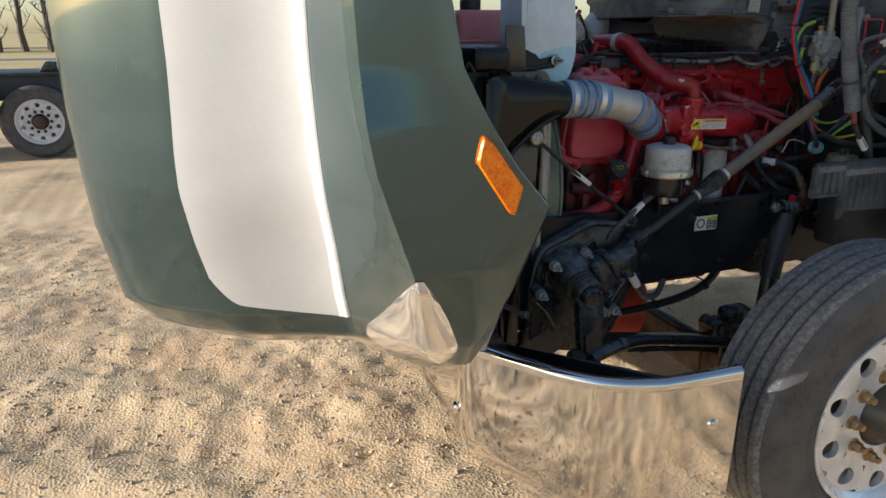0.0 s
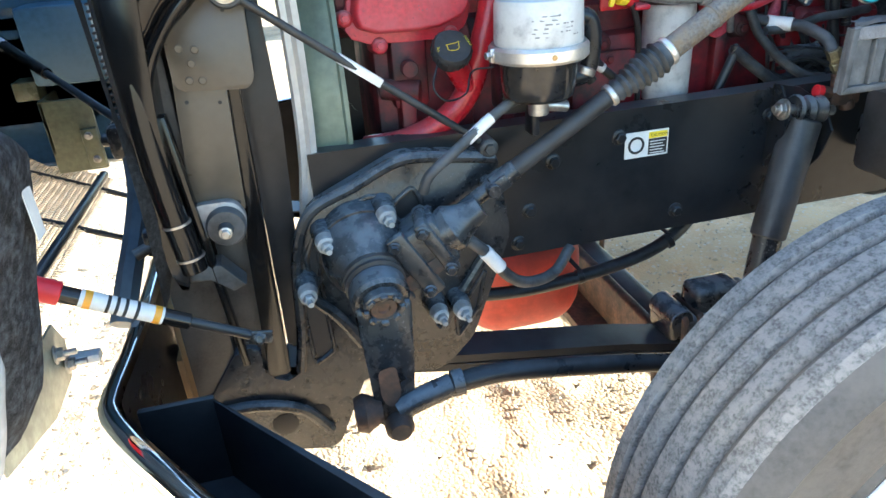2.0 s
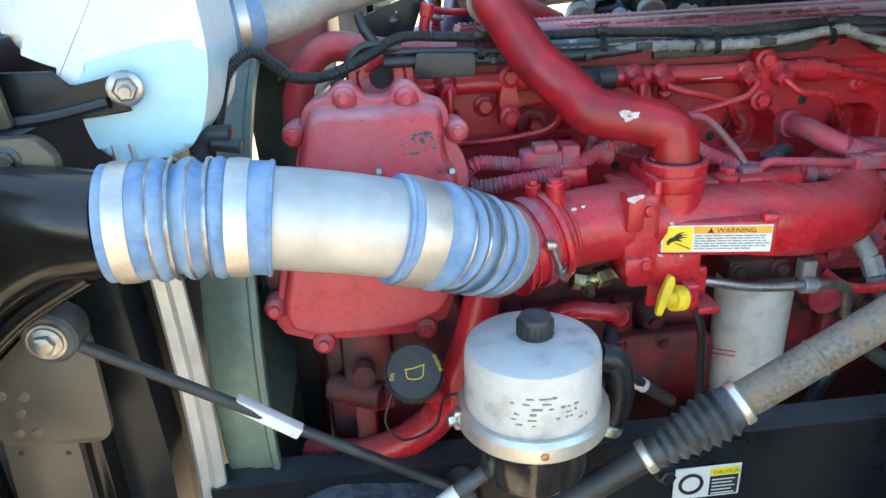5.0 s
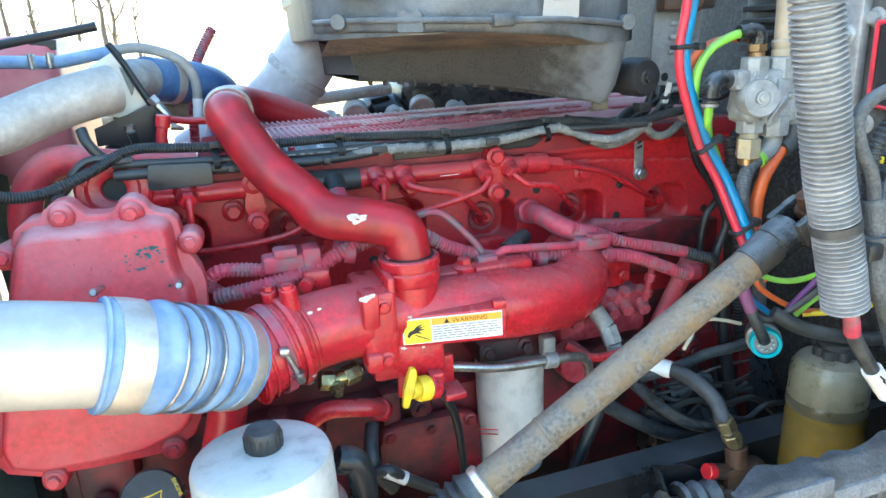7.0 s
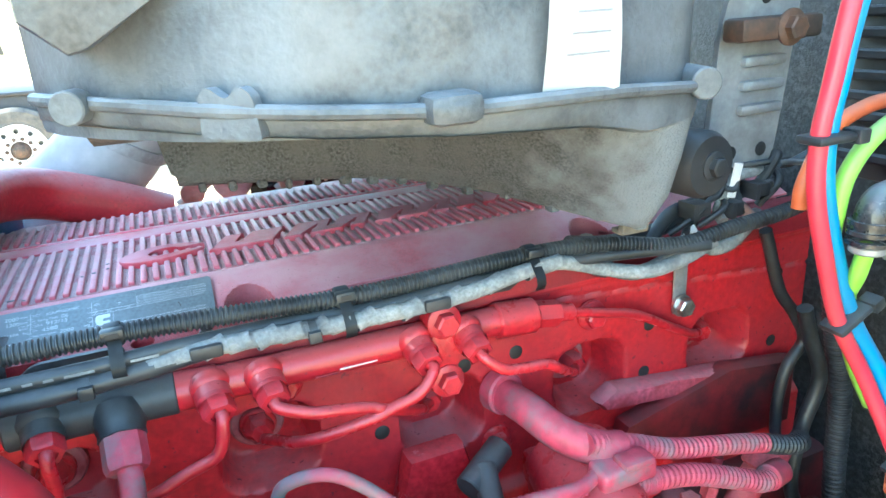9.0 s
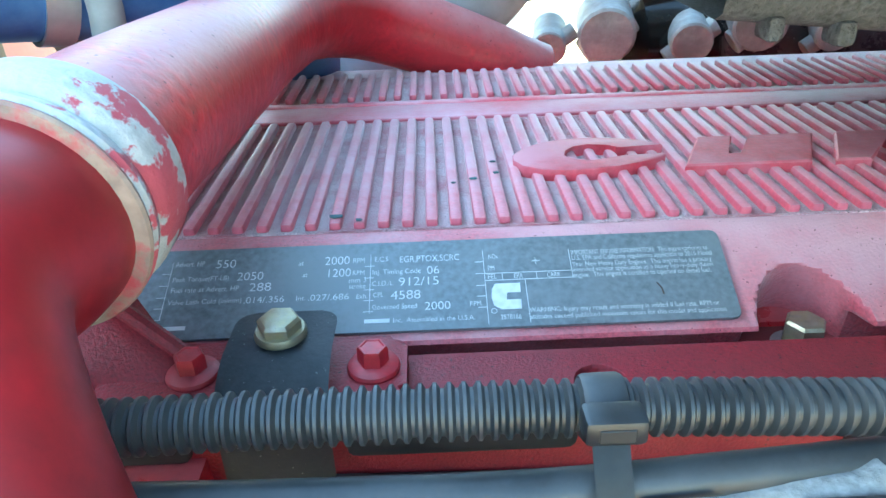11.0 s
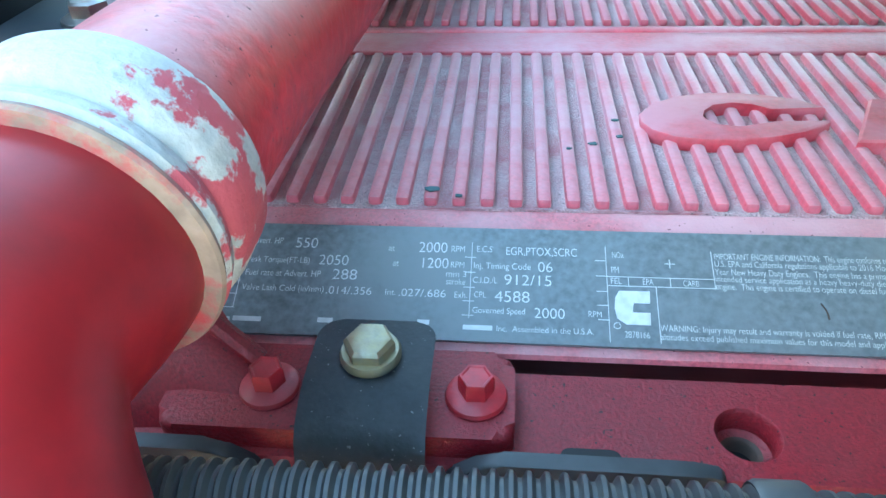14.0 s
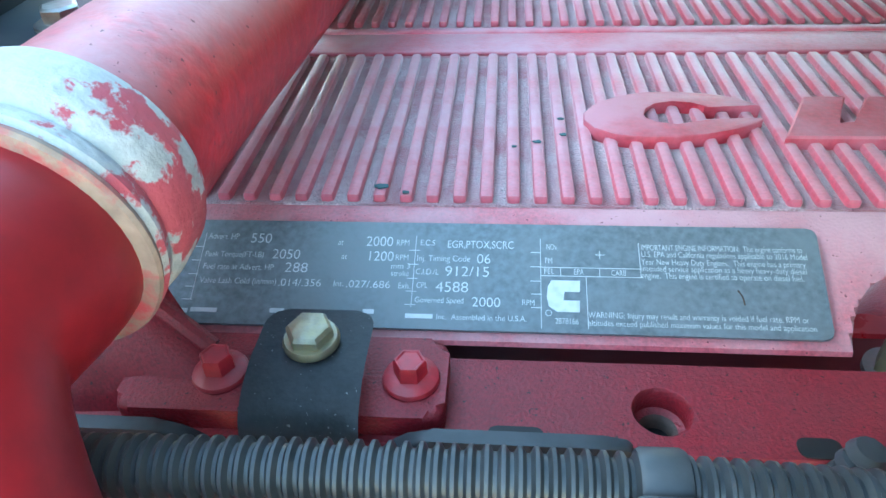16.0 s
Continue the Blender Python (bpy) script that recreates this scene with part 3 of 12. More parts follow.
def axis_steps(lo, hi, step, far):
    mid = [lo + step * k for k in range(int((hi - lo) / step) + 1)]
    out, g = [], step
    while g < far:
        g *= 1.45
        out.append(g)
    tot, up, dn = 0, [], []
    for g in out:
        tot += g
        up.append(mid[-1] + tot)
        dn.append(lo - tot)
    return [*reversed(dn), *mid, *up]


XS, YS = axis_steps(-3.4, 3.6, 0.035, 900), axis_steps(-0.6, 6.6, 0.035, 900)
_verts = [(x, y, ground_height(x, y)) for x in XS for y in YS]
_nY = len(YS)
_faces = [(i * _nY + j, (i + 1) * _nY + j, (i + 1) * _nY + j + 1, i * _nY + j + 1) for i in range(len(XS) - 1) for j in range(_nY - 1)]
_me = bpy.data.meshes.new("ground")
_me.from_pydata(_verts, [], _faces)
_me.materials.append(GROUND)
_me.polygons.foreach_set("use_smooth", [True] * len(_me.polygons))
tagged(new("ground", _me), "rutted tan gravel yard running out into dry grass", "ground", kind="structure")

STONE = material("pale_gravel_stone", (0.52, 0.405, 0.27), 0.9, grain=90, vary=0.35, bump=0.3, col2=(0.30, 0.24, 0.17), stain=9, amount=0.5)


def gravel():
    rng = random.Random(5)
    vs, fs = [], []
    base = [(1, 0, 0), (-1, 0, 0), (0, 1, 0), (0, -1, 0), (0, 0, 1), (0, 0, -1)]
    tri = [(0, 2, 4), (2, 1, 4), (1, 3, 4), (3, 0, 4), (2, 0, 5), (1, 2, 5), (3, 1, 5), (0, 3, 5)]
    for k in range(30000):
        x, y = rng.uniform(-2.6, 3.2), rng.uniform(0.4, 6.4)
        if noise.noise((x * 1.1, y * 1.1, 5)) + rng.uniform(-0.5, 0.6) < 0:
            continue
        r = rng.uniform(0.003, 0.009) * (1.9 if rng.random() < 0.06 else 1)
        z, a, n0 = ground_height(x, y) + r * 0.25, rng.uniform(0, 6.3), len(vs)
        s = [r * rng.uniform(0.7, 1.3) for _ in range(6)]
        for (p, q, w), m in zip(base, s):
            vs.append((x + m * (p * math.cos(a) - q * math.sin(a)), y + m * (p * math.sin(a) + q * math.cos(a)), z + 0.7 * m * w))
        fs += [tuple(n0 + i for i in t) for t in tri]
    me = bpy.data.meshes.new("gravel")
    me.from_pydata(vs, [], fs)
    me.materials.append(STONE)
    tagged(new("gravel", me), "loose pale crushed stone lying on the dirt yard", "gravel", kind="stuff")


gravel()


def wheel(name, at, r=0.51, out=-1, width=0.27, label="", rim_mat=None, ribs=True, face=0.0):
    """A truck wheel with its outer face towards out along y; 'at' is the hub's centre in the plane of the tyre's outer wall."""
    rim_mat = rim_mat or WHEEL
    x, y, z = at
    d = (0, out, 0)
    w = thing(name, label, "wheel", at=(x, y, z - r))
    c = Vector((x, y - out * width, z))
    bead = 0.298 * r / 0.51
    # carcass: profile from the inner bead over the tread to the outer bead; h runs towards the outer face
    prof = [(bead, 0.03), (bead + 0.03, 0.008), (r * 0.80, 0.0), (r * 0.94, 0.012), (r * 0.985, 0.03)]
    part("carcass", lathe(prof + [(r * 0.975, 0.032), (r * 0.975, width - 0.032), (r * 0.985, width - 0.03), (r * 0.94, width - 0.012), (r * 0.90, width - 0.004), (r * 0.885, width - 0.001), (r * 0.87, width - 0.004), (r * 0.80, width), (r * 0.72, width + 0.002), (bead + 0.045, width - 0.006), (bead + 0.03, width - 0.001), (bead + 0.012, width - 0.010), (bead, width - 0.03)], c, d, 96), TYRE, w, "black rubber tyre wall")
    if ribs:
        n, gap = 5, 0.010
        span = (width - 0.050)
        wd = (span - gap * (n - 1)) / n
        for k in range(n):
            h0 = 0.025 + k * (wd + gap)
            edge = 0.006 if k in (0, n - 1) else 0.0
            part("tread_rib", lathe([(r * 0.972, h0), (r - 0.003 - (edge if k == 0 else 0), h0 + 0.0015), (r, h0 + 0.004 + (edge if k == 0 else 0)), (r, h0 + wd - 0.004 - (edge if k == n - 1 else 0)), (r - 0.003 - (edge if k == n - 1 else 0), h0 + wd - 0.0015), (r * 0.972, h0 + wd)], c, d, 110), TREAD, w, "dusty worn tread rib")
    # disc with hand holes: a ring of sectors, each with a round hole
    f = width - 0.018
    m = axis_matrix(c, d)
    s = r / 0.51
    part("rim", lathe([(bead, f - 0.16), (bead - 0.012, f - 0.12), (bead - 0.012, f - 0.02), (bead + 0.006, f + 0.004), (bead + 0.014, f + 0.010), (bead + 0.012, f + 0.016), (bead + 0.002, f + 0.016), (bead - 0.012, f + 0.004), (bead - 0.024, f - 0.012)], c, d, 96), rim_mat, w, "bright rim flange")
    bm = B()
    N, hr = 10, 0.031 * s
    ri, ro, rh = 0.180 * s, bead - 0.022, 0.232 * s

    def P(rad, ang, h=0.0):
        return m @ Vector((rad * math.cos(ang), rad * math.sin(ang), h))

    def dish(rad):
        t = (rad - ri) / (ro - ri)
        return f - 0.012 + 0.016 * math.sin(math.pi * min(1, max(0, t))) * 0.6

    K = 24
    for k in range(N):
        a0, a1 = 2 * math.pi * k / N, 2 * math.pi * (k + 1) / N
        am = (a0 + a1) / 2
        outer, inner, deep = [], [], []
        for q in range(K):
            th = 2 * math.pi * (q + 0.5) / K
            dx, dy = math.cos(th), math.sin(th)
            # radial, tangential reach to the sector's border
            tr = 1e9
            if dx > 1e-6:
                tr = min(tr, (ro - rh) / dx)
            if dx < -1e-6:
                tr = min(tr, (ri - rh) / dx)
            half = rh * math.tan((a1 - a0) / 2)
            if abs(dy) > 1e-6:
                tr = min(tr, half / abs(dy))
            rad, tan = rh + dx * tr, dy * tr
            ang = am + (tan / half) * (a1 - a0) / 2
            rad = min(ro, max(ri, rad))
            outer.append(bm.verts.new(P(rad, ang, dish(rad))))
            R2, A2 = rh + dx * hr, am + math.atan2(dy * hr, rh + dx * hr)
            inner.append(bm.verts.new(P(R2, A2, dish(R2))))
            deep.append(bm.verts.new(P(R2 * 0.995, A2, dish(R2) - 0.022)))
        for q in range(K):
            e = (q + 1) % K
            bm.faces.new((outer[q], outer[e], inner[e], inner[q]))
            bm.faces.new((inner[q], inner[e], deep[e], deep[q]))
    bmesh.ops.remove_doubles(bm, verts=bm.verts, dist=0.0015)
    lathe([(ri + 0.001, f - 0.012), (0.165 * s, f - 0.016), (0.112 * s, f - 0.016), (0.108 * s, f - 0.05)], c, d, 80, bm)
    part("disc", bm, rim_mat, w, "polished disc with ten hand holes")
    part("drum", lathe([(0, f - 0.15), (0.25 * s, f - 0.15), (0.26 * s, f - 0.14), (0.26 * s, f - 0.11), (0, f - 0.11)], c, d, 48), DIECAST, w, "grey brake drum behind the disc")
    hubcap = part("hub", lathe([(0.107 * s, f - 0.04), (0.100 * s, f - 0.012), (0.080 * s, f + 0.012), (0.076 * s, f + 0.045), (0.070 * s, f + 0.055), (0.055 * s, f + 0.058), (0.052 * s, f + 0.072), (0.030 * s, f + 0.078), (0, f + 0.078)], c, d, 48), HUB if ribs else RUST_DARK, w, "dark greasy hub")
    if ribs:
        part("hub_plug", hexbolt(P(0, 0, f + 0.077), d, 0.016, 0.016), BRASS, hubcap, "bronze filler plug")
    for k in range(N):
        a = 2 * math.pi * (k + 0.0) / N
        p = P(0.1429 * s, a, f - 0.018)
        bm = lathe([(0, 0), (0.023, 0), (0.023, 0.004), (0.019, 0.006), (0, 0.006)], p, d, 16)
        lathe([(0.0165, 0.005), (0.0165, 0.026), (0.013, 0.030), (0, 0.030)], p, d, 6, bm)
        lathe([(0.011, 0.028), (0.011, 0.042), (0.009, 0.044), (0, 0.044)], p, d, 12, bm)
        part("wheel_nut", bm, BRASS if ribs else RUST_DARK, w)
    return w


wheel("truck_wheel", (2.033, 1.195, 0.4425), 0.512, label="polished ten-hole truck wheel with a dusty ribbed tyre")

# ---- hood, tilted forward ----
HOOD_Y = 2.36
HOOD = [  # z, then x and y of: arch edge, flank, crease, ridge, upper edge of the side, shoulder, crown
    (0.700, 0.58, 1.62, 0.57, 1.64, 0.55, 1.66, 0.47, 1.80, 0.24, 1.90, 0.08, 2.08, 0.06, 2.36),
    (0.735, 0.625, 1.47, 0.605, 1.49, 0.575, 1.53, 0.465, 1.71, 0.20, 1.81, 0.01, 1.99, -0.02, 2.36),
    (0.800, 0.685, 1.345, 0.655, 1.345, 0.600, 1.40, 0.450, 1.60, 0.15, 1.73, -0.08, 1.93, -0.12, 2.36),
    (0.880, 0.712, 1.300, 0.660, 1.285, 0.560, 1.315, 0.424, 1.566, 0.11, 1.69, -0.14, 1.90, -0.18, 2.36),
    (1.090, 0.775, 1.235, 0.650, 1.213, 0.508, 1.212, 0.385, 1.535, 0.06, 1.665, -0.18, 1.88, -0.22, 2.36),
    (1.222, 0.812, 1.200, 0.690, 1.203, 0.464, 1.208, 0.360, 1.510, 0.04, 1.65, -0.19, 1.87, -0.23, 2.36),
    (1.313, 0.734, 1.197, 0.650, 1.204, 0.436, 1.212, 0.352, 1.505, 0.04, 1.645, -0.195, 1.87, -0.235, 2.36),
    (1.406, 0.671, 1.195, 0.610, 1.206, 0.421, 1.220, 0.345, 1.50, 0.045, 1.64, -0.20, 1.87, -0.24, 2.36),
    (1.520, 0.610, 1.192, 0.565, 1.212, 0.416, 1.243, 0.337, 1.495, 0.05, 1.63, -0.20, 1.86, -0.245, 2.36),
    (1.800, 0.555, 1.195, 0.515, 1.212, 0.404, 1.25, 0.33, 1.48, 0.05, 1.62, -0.20, 1.85, -0.25, 2.36),
    (2.350, 0.52, 1.20, 0.48, 1.21, 0.395, 1.25, 0.32, 1.48, 0.05, 1.62, -0.18, 1.85, -0.23, 2.36),
    (2.640, 0.50, 1.20, 0.46, 1.21, 0.385, 1.25, 0.32, 1.48, 0.06, 1.62, -0.15, 1.85, -0.20, 2.36),
]


def hood_point(u, z, off=0.0):
    """u: 0 at the arch edge, 6 at the crown, 12 at the far arch edge."""
    v = table(HOOD, z)
    c = [Vector((v[2 * k], v[2 * k + 1], z)) for k in range(7)]
    c += [Vector((p.x, 2 * HOOD_Y - p.y, z)) for p in reversed(c[:-1])]
    i = min(11, int(u))
    t = u - i
    P = [c[max(0, i - 1)], c[i], c[i + 1], c[min(12, i + 2)]]
    a, b, cc, d = P
    ten = 0.0 if i in (1, 10) else 0.12 if i in (2, 9) else 0.62
    p = b + t * (cc - b) + (0.5 * (2 * b + (cc - a) * t + (2 * a - 5 * b + 4 * cc - d) * t * t + (3 * b - a - 3 * cc + d) * t ** 3) - (b + t * (cc - b))) * ten
    if off:
        e = 0.02
        du = hood_point(min(12, u + e), z) - hood_point(max(0, u - e), z)
        dz = hood_point(u, z + 0.01) - hood_point(u, z - 0.01 if z > 0.715 else z)
        nrm = dz.cross(du).normalized()
        p = p + nrm * off
    return p


LAMP_BOWL = material("silvered_lamp_bowl", (0.55, 0.55, 0.56), 0.3, metal=0.4, grain=25, vary=0.1, bump=0.5, bump_scale=14, col2=(0.40, 0.40, 0.41), stain=12)
LAMP_BACK = material("pale_lamp_housing", (0.42, 0.45, 0.48), 0.45, grain=60, vary=0.12, bump=0.1, col2=(0.30, 0.32, 0.34), stain=14)
hood = thing("hood", "dark green truck hood with white flanks, tilted open", "hood", at=(0.4, 2.36, 0.7))
ZS = sorted({0.70, 0.715, 0.735, 0.80, 0.88, 1.09, 1.222, 1.313, 1.406, 1.52, 1.80, 2.35, 2.50, 2.64, *[0.72 + 0.03 * k for k in range(54)]})
_bm = B()
_rows = [[_bm.verts.new(hood_point(u / 12 if u < 144 else 12, z)) for u in range(145)] for z in ZS]
for _a, _b in zip(_rows, _rows[1:]):
    for _k in range(144):
        _bm.faces.new((_a[_k], _a[_k + 1], _b[_k + 1], _b[_k]))
_shell = part("shell", _bm, GREEN, hood, "glossy dark green shell", smooth=40)
_sol = _shell.modifiers.new("thickness", "SOLIDIFY")
_shell.data.materials.append(NAVY)
_sol.thickness, _sol.offset, _sol.material_offset = 0.008, 0, 1


def trim_u(z):
    """The line of the white trim, which leans towards the wheel arch higher up."""
    return 2.955 - 0.17 * max(0.0, min(1.0, (z - 0.95) / 0.75)) ** 0.85


def flank(side):
    def fn(i, j):
        s = i  # 0 at the trim, 1 at the upper edge
        zb = 0.875 + 0.012 * s + 0.07 * max(0.0, (s - 0.82) / 0.18) ** 2.2 + 0.03 * s * s
        z = zb + (2.34 - zb) * j ** 1.5
        u = blend(trim_u(z) + 0.012, 3.97, s)
        p = hood_point(u, z, 0.0085)
        return Vector((p.x, p.y if side < 0 else 2 * HOOD_Y - p.y, p.z))
    return grid(fn, 30, 40)


def flank_trim(side):
    def fn(i, j):
        z = blend(0.878, 2.34, j ** 1.5)
        p = hood_point(trim_u(z) + 0.115 * i - 0.01, z, 0.002 + 0.0105 * math.sin(math.pi * min(0.5, 0.03 + 1.6 * i)) ** 0.6)
        return Vector((p.x, p.y if side < 0 else 2 * HOOD_Y - p.y, p.z))
    return grid(fn, 10, 40)


for _side in (-1, 1):
    part("side_panel", flank(_side), WHITE_PAINT, hood, "white painted flank", smooth=40)
    # Whiter than the flank, to paint in the edge's sunlit highlight.
    part("panel_trim", flank_trim(_side), LABEL_W, hood, "broad white trim along the flank, sun highlight painted in", smooth=60)
part("vent_bezel", lathe([(0.0, 0.004), (0.028, 0.006), (0.034, 0.010), (0.038, 0.006), (0.040, 0.0)], hood_point(3.7, 1.705, 0.010), (-0.38, -0.92, 0.0), 40), CHROME, hood, "round chrome bezel")


def headlamp(off_mid, off_edge, shrink):
    rows = [(0.785, 1.95, 2.45), (0.80, 1.62, 2.68), (0.83, 1.36, 2.76), (0.87, 1.28, 2.70), (0.92, 1.40, 2.50), (0.98, 1.56, 2.30), (1.04, 1.74, 2.12), (1.085, 1.90, 1.98)]

    def fn(i, j):
        z = 0.787 + (1.083 - 0.787) * j
        a, b = table(rows, z)
        mid, half = (a + b) / 2, (b - a) / 2 * shrink
        edge = max(abs(2 * i - 1), abs(2 * j - 1)) ** 3
        return hood_point(mid + half * (2 * i - 1), z, off_mid + (off_edge - off_mid) * edge)
    return grid(fn, 16, 20)


_lamp = part("headlight", headlamp(0.006, 0.006, 1.05), LAMP_BOWL, hood, "headlight bowl behind clear lens", smooth=50)
_lens = part("lens", headlamp(0.020, 0.009, 1.04), LENS, _lamp, "clear headlight lens", smooth=50)
_lens.visible_shadow = False
part("reflector", extrude([hood_point(u, z, 0.011) for u, z in ((1.62, 0.915), (1.82, 0.905), (1.86, 0.925), (1.70, 0.940))], (-0.002, -0.004, 0)), AMBER, _lamp, "small orange side reflector")

_mk = rounded([(0.652, 1.386), (0.672, 1.374), (0.744, 1.273), (0.729, 1.212), (0.714, 1.217), (0.640, 1.330)], 0.008, 3)


def on_flank(x, z, off):
    """Nearest hood point to x at height z on the near flank."""
    lo, hi = 0.0, 2.0
    for _ in range(24):
        mid = (lo + hi) / 2
        if hood_point(mid, z).x > x:
            lo = mid
        else:
            hi = mid
    return hood_point(lo, z, off)


def raised(outline, inset, h, cx, cz):
    bm = B()
    rings = []
    for s, o in ((1.0, 0.001), (1.0, h * 0.6), (1 - inset, h)):
        rings.append([bm.verts.new(on_flank(cx + (x - cx) * s, cz + (z - cz) * s, o)) for x, z in outline])
    n = len(outline)
    for a, b in zip(rings, rings[1:]):
        for k in range(n):
            bm.faces.new((a[k], a[(k + 1) % n], b[(k + 1) % n], b[k]))
    bm.faces.new(rings[-1])
    return bm


_marker = part("marker_lamp", raised(_mk, 0.08, 0.014, 0.692, 1.298), AMBER, hood, "amber side marker lens")
part("marker_bezel", raised([(0.692 + (x - 0.692) * 1.09, 1.298 + (z - 1.298) * 1.05) for x, z in _mk], 0.02, 0.004, 0.692, 1.298), AMBER, _marker)


part("inner_skin", grid(lambda i, j: hood_point(0.15 + 11.7 * i, blend(0.74, 2.60, j), -0.016), 90, 24), LINER, hood, "black inner skin", smooth=50)


def liner_point(i, j):
    z = blend(0.95, 2.2, j)
    e = hood_point(0.06, z)
    return Vector((e.x - 0.012 - 0.34 * i, e.y + 0.03 + 0.42 * i ** 0.75, z + 0.05 * math.sin(i * 3)))


part("fender_liner", thick(grid(liner_point, 12, 24), 0.006), LINER, hood, "coarse black fender liner", smooth=50)
FLANGE = material("dust_streaked_flange", (0.030, 0.032, 0.036), 0.8, grain=260, vary=0.6, bump=0.9, col2=(0.16, 0.175, 0.20), stain=60, amount=0.34, sharp=0.10, dust=0.8, dust_col=(0.30, 0.33, 0.37))
BLUE_STEEL = material("blue_grey_painted_steel", (0.055, 0.085, 0.115), 0.4, grain=60, vary=0.2, bump=0.1, col2=(0.09, 0.12, 0.15), stain=12, amount=0.4)
# Mesh colour lightened to paint in glare from the bright ground.
MESH_TAN = material("washed_out_grille_mesh", (0.40, 0.37, 0.31), 0.5, grain=60, vary=0.2, bump=0.1, col2=(0.36, 0.32, 0.26), stain=9, amount=0.4)
part("edge_flange", thick(grid(lambda i, j: hood_point(0.0, blend(0.90, 2.3, j)) + Vector((-0.004 + 0.034 * i + 0.006 * noise.noise((j * 9, i, 2)), 0.004 + 0.105 * i + 0.004 * noise.noise((j * 14, i * 3, 5)) * i, -0.035 * i + 0.012 * math.sin(3.1 * i))), 10, 90), 0.006), FLANGE, hood, "dusty inner flange", smooth=50)
part("flange_return", thick(grid(lambda i, j: hood_point(0.0, blend(0.86, 2.3, j)) + Vector((0.030 - 0.030 * i, 0.109 + 0.02 * i, -0.035 - 0.04 * i)), 2, 40), 0.005), LINER, hood, "black folded return of the flange", smooth=50)
ARCH_EDGE = [(0.795, 0.735, 1.50), (0.850, 0.771, 1.50), (0.935, 0.795, 1.50), (0.995, 0.808, 1.50), (1.056, 0.825, 1.50), (1.107, 0.838, 1.50), (1.150, 0.848, 1.495), (1.180, 0.842, 1.47), (1.215, 0.822, 1.40)]


def arch_liner(i, j):
    """The stiff liner that reaches in from the arch edge to a free upright edge."""
    z = blend(0.795, 1.215, j)
    x, y = table(ARCH_EDGE, z)
    a = hood_point(0.0, max(z, 0.80)) + Vector((0.004, 0.008, 0))
    p = Vector((a.x, a.y, z)).lerp(Vector((x, y, z)), i)
    return p + Vector((0.022 * math.sin(math.pi * i) + 0.003 * noise.noise((i * 6, z * 14, 3)), 0, 0.012 * math.sin(math.pi * i)))


part("arch_liner", thick(grid(arch_liner, 16, 40), 0.007), FLANGE, hood, "coarse black arch liner streaked with dust", smooth=50)
_la, _lb2 = arch_liner(0.86, 0.70), arch_liner(0.97, 0.70)
_lm = Matrix.Translation((_la + _lb2) / 2 + Vector((0.0052, -0.002, 0))) @ Matrix.Rotation(math.atan2((_lb2 - _la).y, (_lb2 - _la).x), 4, "Z")
part("white_label", box(-0.015, 0.015, -0.0006, 0.0006, -0.033, 0.033, 0.0004, 1, m=_lm), LABEL_W, hood, "white stuck-on label")
_gp = part("lamp_bracket", extrude([(0.690, 1.50, 0.800), (0.690, 1.78, 0.790), (0.686, 1.82, 0.735), (0.680, 1.81, 0.665), (0.680, 1.70, 0.66), (0.684, 1.50, 0.72)], (0.006, 0, 0), 0.002), material("pale_green_zinc", (0.30, 0.32, 0.26), 0.45, metal=0.4, vary=0.2, col2=(0.22, 0.23, 0.19), stain=20), hood, "pale green zinc bracket")
for _y, _z in ((1.755, 0.745), (1.785, 0.705)):
    part("bracket_bolt", hexbolt((0.694, _y, _z), (1, 0.1, 0), 0.011, 0.012, stud=0.020), STEEL, _gp)
part("bracket_tab", box(0.688, 0.745, 1.79, 1.815, 0.695, 0.712, 0.004), LAMP_BACK, _gp)
_lb = part("lamp_bucket", sweep(spline([(0.790, 1.36, 1.060), (0.782, 1.365, 1.020), (0.770, 1.372, 0.97), (0.752, 1.380, 0.92), (0.735, 1.388, 0.87), (0.715, 1.39, 0.82)], 4), [blend(0.010, 0.030, min(1, k / 9)) for k in range(21)], 18), LAMP_BACK, hood, "pale grey headlight housing seen from behind")


def near_liner(i, j):
    """Ribbed liner sheet from the arch edge back to its free upright edge."""
    z = blend(1.245 + 0.055 * i, 2.05, j)
    e = hood_point(0.04, z)
    p = Vector((e.x - 0.012, e.y + 0.02, z)).lerp(Vector((0.712, 1.85, z)), i)
    rib = max(0.0, math.sin((z - 1.36) * 2 * math.pi / 0.105)) ** 2 * math.sin(math.pi * min(1, max(0, (i - 0.15) / 0.75)))
    return p + Vector((0.020 * rib - 0.05 * math.sin(math.pi * i), 0, 0))


part("ribbed_liner", thick(grid(near_liner, 26, 90), 0.006), LINER, hood, "coarse ribbed black liner", smooth=50)


def inner_wall(i, j):
    x, z = blend(0.0, 0.735, i), blend(0.745, 1.85, j)
    rib = max(0.0, math.sin(z * 2 * math.pi / 0.09)) ** 3 * min(1, max(0, (i - 0.35) / 0.05)) * min(1, max(0, (0.93 - i) / 0.05)) * (1 if z > 1.12 else 0)
    return Vector((x, 2.938 - 0.014 * rib - 0.06 * max(0, (0.86 - z) / 0.115) ** 2, z))


part("inner_panel", thick(grid(inner_wall, 40, 100), 0.006), NAVY, hood, "dark blue ribbed inner panel", smooth=50)
